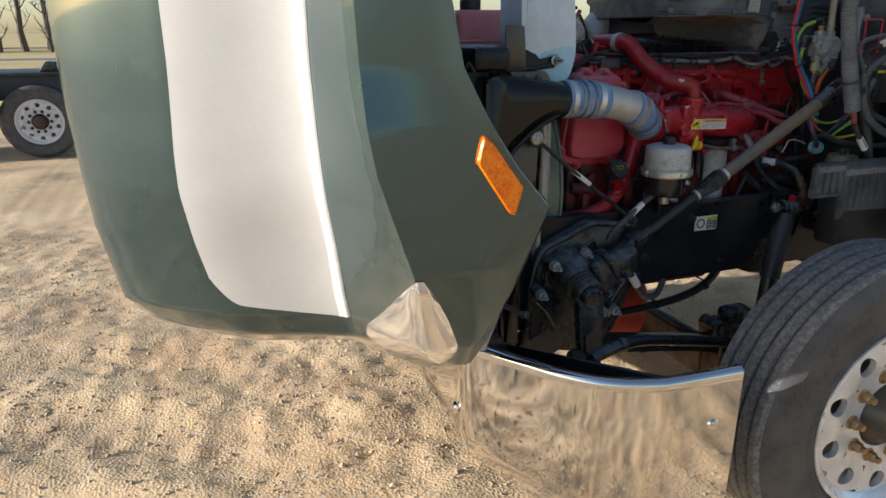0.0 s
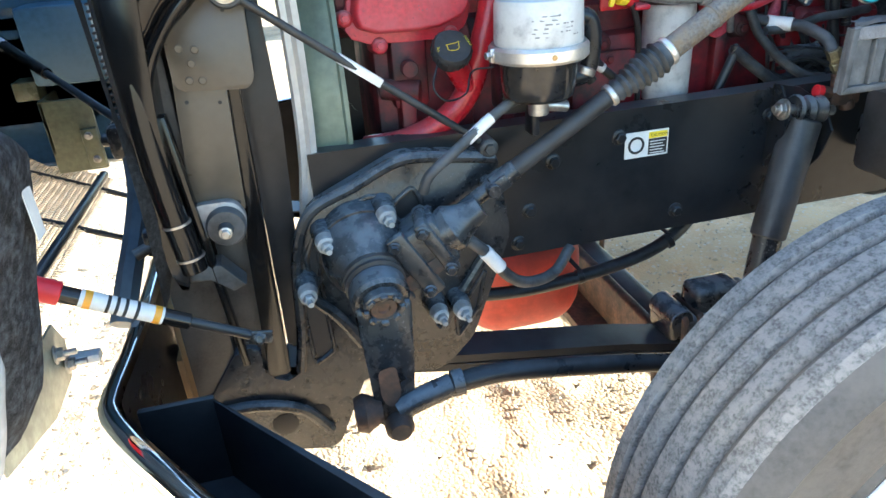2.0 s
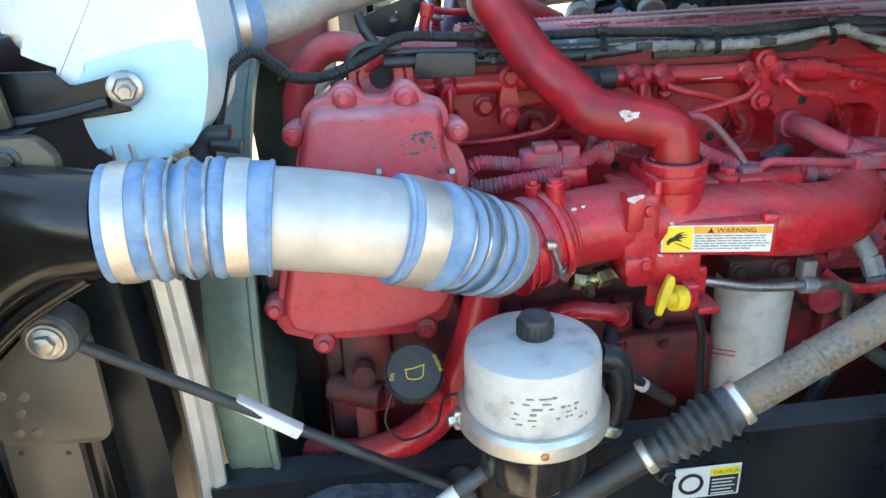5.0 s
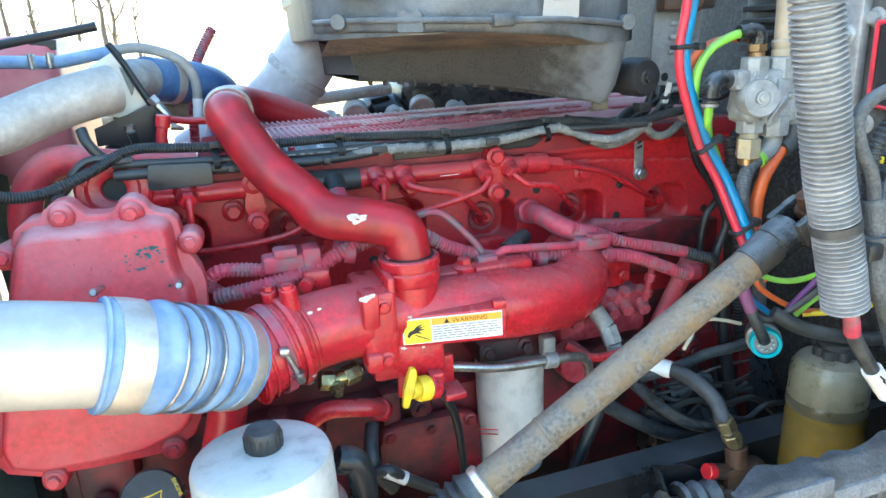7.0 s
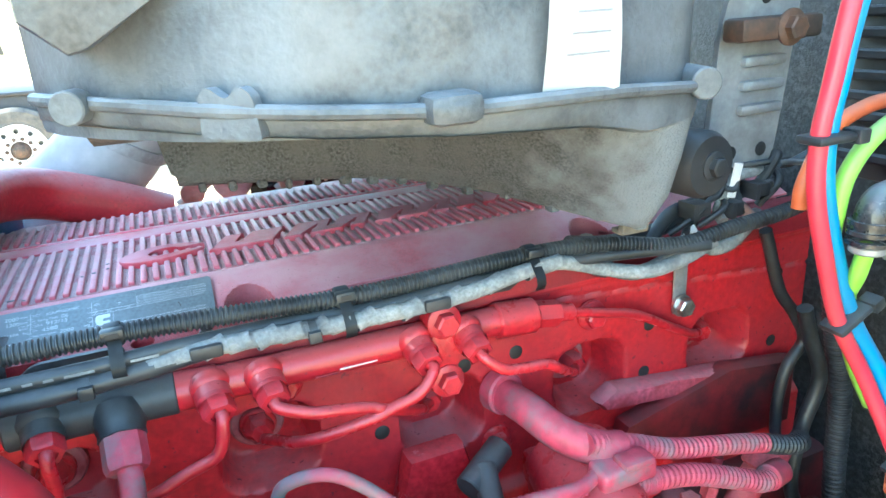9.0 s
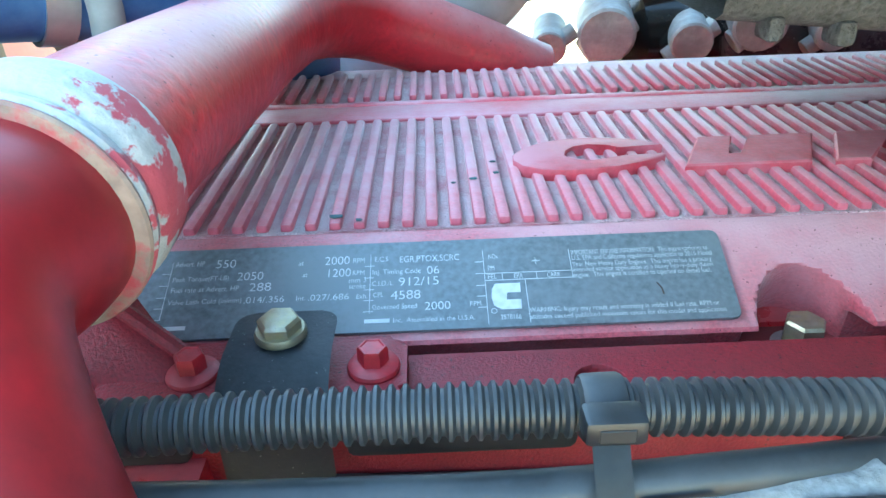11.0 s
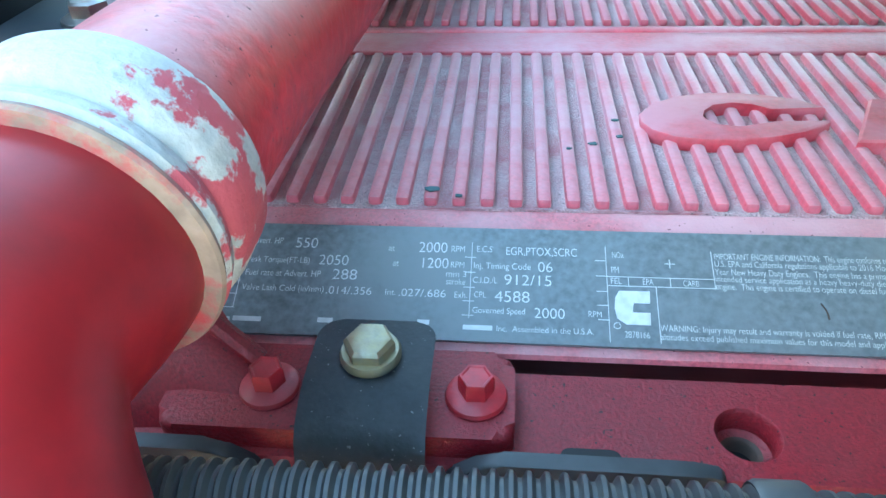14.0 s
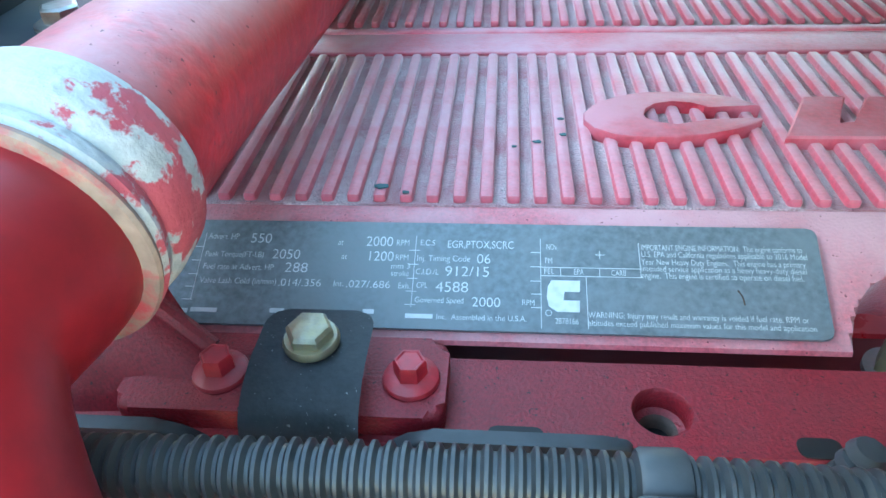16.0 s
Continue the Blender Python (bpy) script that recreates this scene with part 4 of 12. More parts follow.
# Pale grey instead of navy paints the sun catching this lip.
part("panel_lip", tube([(0.0, 2.895, 0.745), (0.40, 2.89, 0.745), (0.735, 2.885, 0.735)], 0.010, 10), DIECAST, hood, "lower lip of the inner panel, its sunlight painted in")
part("relay_box", box(0.47, 0.66, 2.80, 2.95, 0.99, 1.20, 0.012), NAVY, hood, "dark box on the inner panel")
_ob = part("catch_bracket", join(box(0.465, 0.60, 2.78, 2.795, 0.745, 0.955, 0.005), box(0.465, 0.48, 2.78, 2.95, 0.80, 0.955, 0.005), box(0.555, 0.60, 2.765, 2.78, 0.755, 0.87, 0.006)), OLIVE, hood, "olive drab stamped bracket")
for _x, _z in ((0.575, 0.85), (0.580, 0.78)):
    part("bracket_bolt", hexbolt((_x, 2.765, _z), (0, -1, 0), 0.008, 0.008), STEEL, _ob)
part("latch_plate", box(0.39, 0.455, 2.86, 2.95, 0.945, 1.0, 0.006), OLIVE, hood, "small olive plate")
part("hinge_crossbar", rod((0.664, 2.463, 0.823), (0.686, 1.807, 0.861), 0.0105, seg=16), FRAME_BLK, hood, "thin black cross rod")
_ha = part("hinge_arm", sweep(spline([(0.768, 1.89, 0.705), (0.780, 1.95, 0.755), (0.792, 2.08, 0.815), (0.800, 2.16, 0.875), (0.792, 2.24, 0.945)], 6), [0.024] * 25, 8), BLUE_STEEL, hood, "blue-grey hinge arm", smooth=20)
part("hinge_knuckle", join(box(0.755, 0.835, 2.20, 2.29, 0.925, 1.0, 0.014), rod((0.74, 2.24, 0.965), (0.86, 2.22, 0.955), 0.014, seg=16), hexbolt((0.86, 2.22, 0.955), (1, -0.2, 0), 0.014, 0.012)), GREASY, _ha, "dark hinge knuckle with bolt")
part("hinge_link", join(tube([(0.80, 1.98, 0.80), (0.85, 2.0, 0.815), (0.885, 2.04, 0.80)], 0.012, 12), box(0.82, 0.86, 1.98, 2.03, 0.79, 0.845, 0.008)), GREASY, _ha, "short dark hinge link")
part("hinge_arm", rod((0.80, 2.62, 0.98), (0.775, 2.45, 0.66), 0.022, seg=8), BLUE_STEEL, hood, "blue-grey hinge arm")


def honeycomb(y0, y1, x0, x1, cell, w):
    """Open hexagon mesh lying in the sloping plane of the grille."""
    bm = B()
    h = cell * math.sqrt(3) / 2

    def at(x, y, d=0.0):
        return Vector((x, y, 0.738 - 0.50 * (x - 0.43) - d))
    cols, rows = int((y1 - y0) / h), int((x1 - x0) / (cell * 1.5))
    for c in range(cols):
        for k in range(rows):
            cy, cx = y0 + c * h + (0.5 * h if k % 2 else 0), x0 + k * cell * 1.5 * 0.5773 * 1.0
            R = cell * 0.5773
            pts = [(cx + R * math.cos(a), cy + R * math.sin(a)) for a in (math.radians(30 + 60 * q) for q in range(6))]
            for q in (0, 1, 2):
                (ax, ay), (bx, by) = pts[q], pts[q + 1]
                dx, dy = bx - ax, by - ay
                L = math.hypot(dx, dy)
                nx, ny = -dy / L * w / 2, dx / L * w / 2
                v = [bm.verts.new(at(*p)) for p in ((ax + nx, ay + ny), (bx + nx, by + ny), (bx - nx, by - ny), (ax - nx, ay - ny))]
                bm.faces.new(v)
                u = [bm.verts.new(at(p[0], p[1], 0.004)) for p in ((ax, ay), (bx, by))]
                bm.faces.new((v[0], v[1], u[1], u[0]))
    return bm


part("grille", honeycomb(1.80, 2.92, 0.36, 0.74, 0.0145, 0.0013), MESH_TAN, hood, "open honeycomb grille mesh", smooth=0)
for _y in (2.14, 2.50, 2.80):
    part("grille_bar", rod((0.36, _y, 0.768), (0.745, _y + 0.03, 0.575), 0.008, seg=10), FRAME_BLK, hood, "black grille bar")

# ---- bumper ----
BUMP = [(0.788, 2.36), (0.788, 2.05), (0.786, 1.866), (0.780, 1.74), (0.774, 1.655), (0.780, 1.600), (0.822, 1.520), (0.884, 1.428), (0.950, 1.338), (1.036, 1.262), (1.175, 1.208), (1.385, 1.170)]


def bumper_curve(n=6):
    return spline([(x, y, 0) for x, y in BUMP], n)


TAN_TOW = material("tan_tow_paint", (0.42, 0.29, 0.15), 0.5, grain=40, vary=0.1, bump=0.08, col2=(0.34, 0.23, 0.12), stain=7)
bumper = thing("bumper", "polished chrome wraparound front bumper reflecting gravel", "bumper", at=(0.7, 2.36, 0.25))
_c = bumper_curve()
_c = [Vector((p.x, 2 * HOOD_Y - p.y, 0)) for p in reversed(_c[1:])] + _c
_prof = [(0.030, 0.722), (0.026, 0.724), (0.012, 0.724), (0.003, 0.720), (-0.001, 0.708), (0.000, 0.690), (0.0, 0.62), (0.002, 0.50), (0.006, 0.40), (0.014, 0.335), (0.03, 0.315)]
_bm = B()
_rows = []
for _i, _p in enumerate(_c):
    _t = (_c[min(_i + 1, len(_c) - 1)] - _c[max(_i - 1, 0)]).normalized()
    _n = Vector((-_t.y, _t.x, 0))
    if _n.dot(Vector((1.5, 2.36, 0)) - _p) < 0:
        _n = -_n
    _end = min(_i, len(_c) - 1 - _i) / 6
    _rows.append([_bm.verts.new(_p + _n * o + Vector((0, 0, z + (0.02 * max(0, 1 - _end) if z > 0.65 else 0) + (-0.060 * min(1, max(0, (_p.x - 0.80) / 0.15)) * min(1, (0.62 - z) / 0.2) if z < 0.62 else 0)))) for o, z in _prof])
for _a, _b in zip(_rows, _rows[1:]):
    for _k in range(len(_prof) - 1):
        _bm.faces.new((_a[_k], _a[_k + 1], _b[_k + 1], _b[_k]))
part("face", _bm, CHROME, bumper, smooth=50)
_bm = B()
_rows = []
for _i, _p in enumerate(_c):
    _t = (_c[min(_i + 1, len(_c) - 1)] - _c[max(_i - 1, 0)]).normalized()
    _n = Vector((-_t.y, _t.x, 0))
    if _n.dot(Vector((1.5, 2.36, 0)) - _p) < 0:
        _n = -_n
    _rows.append([_bm.verts.new(_p + _n * 0.036 + Vector((0, 0, z - (0.08 * min(1, max(0, (_p.x - 0.80) / 0.15)) if z < 0.5 else 0)))) for z in (0.716, 0.365)])
for _a, _b in zip(_rows, _rows[1:]):
    _bm.faces.new((_a[0], _a[1], _b[1], _b[0]))
part("backing", thick(_bm, 0.004), FRAME_BLK, bumper, "black inner face", smooth=50)
for _p, _d in (((0.777, 1.70, 0.453), (-1, -0.05, 0)), ((1.317, 1.186, 0.583), (-0.2, -0.98, 0)), ((0.786, 2.0, 0.453), (-1, 0, 0))):
    part("bumper_bolt", lathe([(0, 0.012), (0.012, 0.010), (0.018, 0.004), (0.02, 0)], _p, _d, 20), CHROME, bumper, "chrome dome bolt")
# tray and brackets behind the bumper
part("inner_brace", extrude([(0.930, 1.66, 0.665), (0.936, 1.66, 0.665), (1.240, 1.246, 0.700), (1.330, 1.215, 0.705), (1.320, 1.205, 0.705), (1.225, 1.240, 0.700)], (0, 0, -0.22), 0.002), FRAME_BLK, bumper, "black angled support behind the chrome")
part("tray_floor", extrude([(0.82, 1.66, 0.50), (0.935, 1.66, 0.50), (1.23, 1.25, 0.52), (1.05, 1.29, 0.52), (0.90, 1.46, 0.50), (0.82, 1.58, 0.50)], (0, 0, -0.006), 0.001), FRAME_BLK, bumper, "black tray floor")
_bm = box(0.815, 0.935, 1.655, 1.668, 0.42, 0.67, 0.003)
part("mount_box", _bm, FRAME_BLK, bumper, "black mounting box")
part("tow_socket", join(box(0.835, 0.940, 1.95, 2.05, 0.38, 0.70, 0.012), box(0.815, 0.85, 1.96, 2.04, 0.46, 0.56, 0.008)), TAN_TOW, bumper, "tan painted tow socket")

# ---- chassis ----
rail = thing("frame_rail", "black painted steel frame rail", "frame rail", at=(1.8, 1.93, 0.7))
_p = [(1.885, 0.705), (1.935, 0.705), (1.935, 0.715), (1.895, 0.718), (1.895, 0.968), (1.935, 0.972), (1.935, 0.982), (1.885, 0.982)]
part("channel", extrude([(1.15, y, z) for y, z in _p], (2.6, 0, 0.01), 0.003), FRAME_BLK, rail, "dusty black channel")
for _x, _z in ((1.569, 0.803), (1.545, 0.735), (2.10, 0.93), (1.76, 0.93), (1.90, 0.75), (1.62, 0.90), (2.2, 0.75)):
    part("rail_bolt", hexbolt((_x, 1.885, _z), (0, -1, 0), 0.011, 0.012), FRAME_BLK, rail)
_far = copy_thing(rail, Matrix.Translation((1.8, 2.79, 0.7)))
tagged(_far, "black painted steel frame rail on the far side")
_lab = thing("caution_label", "white and yellow caution sticker on the frame rail", "label", at=(1.82, 1.882, 0.88))
_lx0, _lx1, _lz0, _lz1 = 1.772, 1.868, 0.882, 0.936
part("backing", box(_lx0, _lx1, 1.8805, 1.8835, _lz0, _lz1, 0.001, 1), LABEL_W, _lab)
part("ring_sign", lathe([(0.013, 0), (0.018, 0), (0.018, 0.001), (0.013, 0.001)], (1.796, 1.880, 0.909), (0, -1, 0), 32), INK, _lab)
part("header", box(1.823, 1.864, 1.8793, 1.8803, 0.920, 0.933, 0.0004, 1), LABEL_Y, _lab)
part("text_block", box(1.823, 1.864, 1.8793, 1.8803, 0.886, 0.919, 0.0004, 1), INK, _lab)
for _k in range(5):
    part("text_line", box(1.826, 1.859 - 0.004 * (_k % 2), 1.8785, 1.8792, 0.8885 + 0.006 * _k, 0.8905 + 0.006 * _k, 0.0003, 1), LABEL_W, _lab)
text("CAUTION", 0.0085, Matrix.Translation((1.8265, 1.8788, 0.9235)) @ pose(0, 0, 0, 90, 0, 0), INK, _lab, "caution_word")

axle = thing("front_axle", "black front axle with leaf springs under the chassis", "axle", at=(2.03, 2.36, 0.2))
part("beam", join(box(1.985, 2.055, 1.55, 3.17, 0.22, 0.345, 0.012), rod((2.03, 1.56, 0.44), (2.03, 1.30, 0.44), 0.07)), FRAME_BLK, axle)
part("beam_flange", box(1.955, 1.987, 1.60, 3.12, 0.205, 0.352, 0.010, 3), RUST_DARK, axle, "rusty forward flange of the beam")
for _s in (0, 1):
    _y = 1.90 if not _s else 2.74
    for _k in range(2):
        _pts = [(1.05, _y, 0.555), (1.40, _y, 0.50 - 0.022 * _k), (1.75, _y, 0.445 - 0.022 * _k), (2.05, _y, 0.40 - 0.022 * _k), (2.5, _y, 0.46 - 0.022 * _k), (2.9, _y, 0.58)]
        _bm = B()
        _pp = spline(_pts if _k == 0 else _pts[:-1], 6)
        _vs = [[_bm.verts.new(p + Vector((0, dy, dz))) for dy, dz in ((-0.045, -0.009), (0.045, -0.009), (0.045, 0.009), (-0.045, 0.009))] for p in _pp]
        for _a, _b in zip(_vs, _vs[1:]):
            for _m in range(4):
                _bm.faces.new((_a[_m], _a[(_m + 1) % 4], _b[(_m + 1) % 4], _b[_m]))
        part("spring_leaf", _bm, FRAME_BLK, axle, "black spring leaf")
    for _x in (1.93, 1.97, 2.10, 2.14):
        part("u_bolt", tube([(_x, _y - 0.055, 0.24), (_x, _y - 0.055, 0.46), (_x, _y - 0.03, 0.485), (_x, _y + 0.03, 0.485), (_x, _y + 0.055, 0.46), (_x, _y + 0.055, 0.24)], 0.009, 10, 4), RUST_DARK, axle)
    part("spring_clamp", join(box(1.895, 2.155, _y - 0.052, _y + 0.052, 0.425, 0.485, 0.018, 3), box(1.965, 2.085, _y - 0.04, _y + 0.04, 0.47, 0.545, 0.022, 3), rod((1.925, _y - 0.05, 0.478), (1.925, _y + 0.05, 0.478), 0.030, seg=20), rod((2.125, _y - 0.05, 0.478), (2.125, _y + 0.05, 0.478), 0.028, seg=20)), GREASY, axle, "greasy spring seat with rubber stop")
draglink = thing("drag_link", "black steel drag link running from the pitman arm", "drag link", at=(1.5, 1.65, 0.5))
part("link_tube", tube([(1.30, 1.657, 0.590), (1.36, 1.658, 0.597), (1.47, 1.66, 0.592), (1.80, 1.66, 0.53), (2.1, 1.62, 0.48)], 0.019, 14), FRAME_BLK, draglink)
part("socket_end", tube([(1.235, 1.655, 0.565), (1.27, 1.656, 0.578), (1.335, 1.657, 0.595)], 0.0215, 14), GREASY, draglink, "greasy ball socket end")
part("lock_clamp", lathe([(0.019, -0.012), (0.024, -0.010), (0.024, 0.010), (0.019, 0.012)], (1.345, 1.6575, 0.5965), (1, 0, 0.05), 24), GREASY, draglink, "greasy pinch clamp")
_cross = thing("cross_member", "rusty brown crossmember under the engine", "crossmember", at=(2.0, 2.36, 0.2))
part("beam", join(box(1.86, 1.95, 2.25, 3.2, 0.20, 0.23, 0.004, m=Matrix.Translation((0, 0, 0)) @ Matrix.Rotation(0, 4, "Z")), box(2.02, 2.06, 2.25, 3.2, 0.16, 0.23, 0.004)), RUST_DARK, _cross)
shock = thing("shock_absorber", "dusty black front shock absorber", "shock absorber", at=(2.03, 1.78, 0.4))
part("dust_tube", rod((2.150, 1.845, 0.925), (2.072, 1.800, 0.69), 0.038, 0.036, 24, 0.12), BLACK_PL, shock, "grey dusted upper tube")
part("damper_body", rod((2.078, 1.803, 0.72), (2.02, 1.765, 0.42), 0.030, seg=20), GREASY, shock)
part("top_eye", join(lathe([(0.012, -0.034), (0.027, -0.034), (0.031, -0.028), (0.024, -0.010), (0.030, 0.0), (0.024, 0.010), (0.031, 0.028), (0.027, 0.034), (0.012, 0.034)], (2.155, 1.845, 0.944), (1, 0, -0.15), 28)), GREASY, shock, "rubber-bushed top eye")
part("top_bolt", join(rod((2.090, 1.845, 0.954), (2.220, 1.845, 0.935), 0.010, seg=16), hexbolt((2.100, 1.845, 0.952), (-1, 0, 0.15), 0.0150, 0.014, stud=0.010)), STEEL, shock, "dusty zinc bolt")
for _x, _z in ((2.100, 0.996), (2.205, 0.955)):
    part("mount_bracket", extrude([(_x, 1.885, _z), (_x, 1.862, _z), (_x, 1.822, _z - 0.055), (_x, 1.845, _z - 0.12), (_x, 1.885, _z - 0.17)], (0.006, 0, 0), 0.002), FRAME_BLK, shock, "black bracket cheek")
part("mount_back", extrude([(2.100, 1.884, 0.996), (2.160, 1.884, 0.984), (2.211, 1.884, 0.950), (2.211, 1.884, 0.80), (2.100, 1.884, 0.82)], (0, -0.006, 0), 0.002), FRAME_BLK, shock, "black bracket back plate")

# ---- radiator and charge air cooler ----
radiator = thing("radiator", "black radiator pack with olive side plate", "radiator", at=(0.95, 2.36, 0.5))


def slab(outline, y0, y1, mat, name, parent, label="", bev=0.004, r=0.008):
    """A plate cut to an outline in x and z, from y0 to y1."""
    o = rounded(outline, r, 4) if r else outline
    return part(name, extrude([(x, y0, z) for x, z in o], (0, y1 - y0, 0), bev), mat, parent, label)


part("core", box(0.87, 0.955, 1.85, 2.88, 0.52, 1.47, 0.004), CORE, radiator, "finned core")
part("core", box(0.965, 1.03, 1.86, 2.87, 0.50, 1.45, 0.004), CORE, radiator, "rear core")
for _k in range(34):
    part("fin", box(0.862, 0.872, 1.865, 2.86, 1.075 + 0.0105 * _k, 1.079 + 0.0105 * _k, 0.001, 1), CORE, radiator)
slab([(0.893, 1.46), (0.955, 1.46), (0.962, 1.40), (0.938, 1.10), (0.935, 0.87), (0.918, 0.80), (0.899, 0.85)], 1.765, 1.86, RAD_BLACK, "side_tank", radiator, "glossy black end tank", 0.012, 0.02)
slab([(0.930, 1.10), (0.945, 1.10), (0.985, 0.62), (0.972, 0.62)], 1.80, 1.83, RAD_BLACK, "tank_rib", radiator, "", 0.006, 0.0)
slab([(0.968, 1.20), (1.045, 1.20), (1.033, 0.92), (0.948, 0.93)], 1.828, 1.842, TAN_PLATE, "side_plate", radiator, "olive brown steel side plate", 0.002, 0.004)
slab([(0.966, 1.21), (1.040, 1.275), (1.092, 1.265), (1.088, 1.14), (1.076, 1.125), (0.976, 1.131), (0.966, 1.145)], 1.816, 1.824, TAN_PLATE, "gusset_plate", radiator, "bolted olive brown gusset", 0.0015, 0.012)
for _x, _z in ((0.985, 1.196), (1.008, 1.192), (0.999, 1.172), (0.991, 1.147), (1.010, 1.145)):
    part("rivet", lathe([(0, 0.0018), (0.005, 0.0014), (0.0065, 0.0)], (_x, 1.816, _z), (0, -1, 0), 18), TAN_PLATE, radiator)
for _x, _z in ((0.978, 1.112), (1.028, 1.106), (1.025, 0.935), (1.06, 1.245)):
    part("plate_hole", lathe([(0, 0.0006), (0.003, 0.0006), (0.0032, 0)], (_x, 1.8275 if _z < 1.2 else 1.8157, _z), (0, -1, 0), 12), INK, radiator)
slab([(1.036, 1.30), (1.062, 1.30), (1.052, 0.56), (1.010, 0.56)], 1.84, 1.90, RAD_BLACK, "rear_channel", radiator, "dark channel", 0.006, 0.006)
slab([(1.062, 1.30), (1.110, 1.30), (1.118, 1.05), (1.095, 0.60), (1.055, 0.60)], 1.87, 1.93, FRAME_BLK, "shroud_wall", radiator, "dusty black shroud wall", 0.008, 0.01)
# alloy edge strip and the pale plastic fan behind it
_bm = B()
_pp = spline([(1.150, 1.890, 1.44), (1.158, 1.890, 1.28), (1.160, 1.892, 1.12), (1.155, 1.896, 0.98), (1.140, 1.90, 0.86)], 10)
_vs = [[_bm.verts.new(p + Vector((dx, dy, 0))) for dx, dy in ((-0.020, -0.003), (-0.015, -0.008), (-0.005, -0.003), (0.003, -0.008), (0.014, -0.002), (0.014, 0.006), (-0.020, 0.006))] for p in _pp]
for _a, _b in zip(_vs, _vs[1:]):
    for _m in range(7):
        _bm.faces.new((_a[_m], _a[(_m + 1) % 7], _b[(_m + 1) % 7], _b[_m]))
part("edge_strip", _bm, ALU, radiator, "bright rolled alloy strip", smooth=20)
fan = thing("cooling_fan", "pale grey-green plastic engine fan", "fan", at=(1.21, 2.36, 0.6))
part("fan_hub", rod((1.17, 2.36, 1.05), (1.27, 2.36, 1.05), 0.12, seg=40), GREASY, fan)
for _k in range(9):
    _a = 2 * math.pi * _k / 9 + 0.25

    def blade(i, j, _a=_a):
        r = blend(0.10, 0.42, i)
        w = blend(0.09, 0.14, i) * (j - 0.5)
        tw = radians(35)
        return Vector((1.215 + w * math.sin(tw), 2.36 + r * math.cos(_a) - w * math.cos(tw) * math.sin(_a), 1.05 + r * math.sin(_a) + w * math.cos(tw) * math.cos(_a)))
    part("blade", thick(grid(blade, 8, 5), 0.005), SHROUD_GREEN, fan, smooth=60)
part("fan_ring", lathe([(0.425, 0.0), (0.440, 0.0), (0.443, 0.005), (0.443, 0.028), (0.447, 0.034), (0.448, 0.058), (0.454, 0.062), (0.454, 0.070), (0.440, 0.070), (0.430, 0.034)], (1.168, 2.36, 1.05), (1, 0, 0), 72), SHROUD_GREEN, fan, "pale green shroud ring")
# outlet duct of the cooler
duct = thing("charge_air_outlet", "black plastic charge air cooler outlet duct", "air duct", at=(1.0, 1.8, 1.2))


def duct_ring(t):
    a = blend(0.0, 1.0, t)
    x = blend(0.93, 1.155, a)
    lo = table([(0.922, 1.13), (0.936, 1.175), (0.950, 1.192), (0.985, 1.243), (1.03, 1.285), (1.072, 1.316), (1.107, 1.334), (1.155, 1.336)], x)[0]
    hi = blend(1.470, 1.437, a)
    zc, h = (lo + hi) / 2, (hi - lo) / 2
    yc, w = blend(1.815, 1.788, a), blend(0.045, 0.052, a)
    return x, yc, zc, w, h


_bm = B()
_rings = []
for _i in range(17):
    _t = _i / 16
    _x, _yc, _zc, _w, _h = duct_ring(_t)
    _e = blend(3.2, 2.0, _t)
    _r = []
    for _k in range(36):
        _th = 2 * math.pi * _k / 36
        _cs, _sn = math.cos(_th), math.sin(_th)
        _y, _z = math.copysign(abs(_cs) ** (2 / _e), _cs), math.copysign(abs(_sn) ** (2 / _e), _sn)
        _r.append(_bm.verts.new((_x - 0.008 * (_sn < 0) * abs(_sn) * (1 - _t), _yc + _w * _y, _zc + _h * _z)))
    _rings.append(_r)
for _a, _b in zip(_rings, _rings[1:]):
    for _k in range(36):
        _bm.faces.new((_a[_k], _a[(_k + 1) % 36], _b[(_k + 1) % 36], _b[_k]))
_bm.faces.new(_rings[0])
_bm.faces.new(_rings[-1])
part("moulding", _bm, RAD_BLACK, duct, "glossy black moulding", smooth=60)
part("edge_bead", tube([(1.13, 1.768, 1.345), (1.072, 1.770, 1.314), (1.03, 1.772, 1.282), (0.985, 1.774, 1.240), (0.948, 1.776, 1.186), (0.930, 1.776, 1.130), (0.926, 1.776, 1.05), (0.934, 1.776, 0.95)], 0.009, 12), RAD_BLACK, duct)
_dp = part("down_tube", tube([(0.915, 1.790, 1.20), (0.914, 1.780, 1.10), (0.922, 1.772, 0.98), (0.938, 1.768, 0.850)], 0.021, 20), RAD_BLACK, duct, "black pipe running down the tank")
part("wire_clamp", lathe([(0.0208, -0.002), (0.0232, -0.002), (0.0232, 0.002), (0.0208, 0.002)], (0.936, 1.7685, 0.875), (0.12, -0.03, -1), 32), STEEL, _dp, "thin wire clamp")
part("wire_clamp", lathe([(0.0208, -0.002), (0.0232, -0.002), (0.0232, 0.002), (0.0208, 0.002)], (0.927, 1.7705, 0.935), (0.12, -0.03, -1), 32), STEEL, _dp, "thin wire clamp")
slab([(0.985, 1.47), (1.10, 1.47), (1.115, 1.45), (1.112, 1.432), (1.0, 1.430)], 1.80, 1.815, TAN_PLATE, "top_flange", duct, "grey-brown bolted flange", 0.002, 0.006)
for _x in (1.03, 1.075):
    part("flange_bolt", hexbolt((_x, 1.80, 1.452), (0, -1, 0), 0.008, 0.008), GREASY, duct)
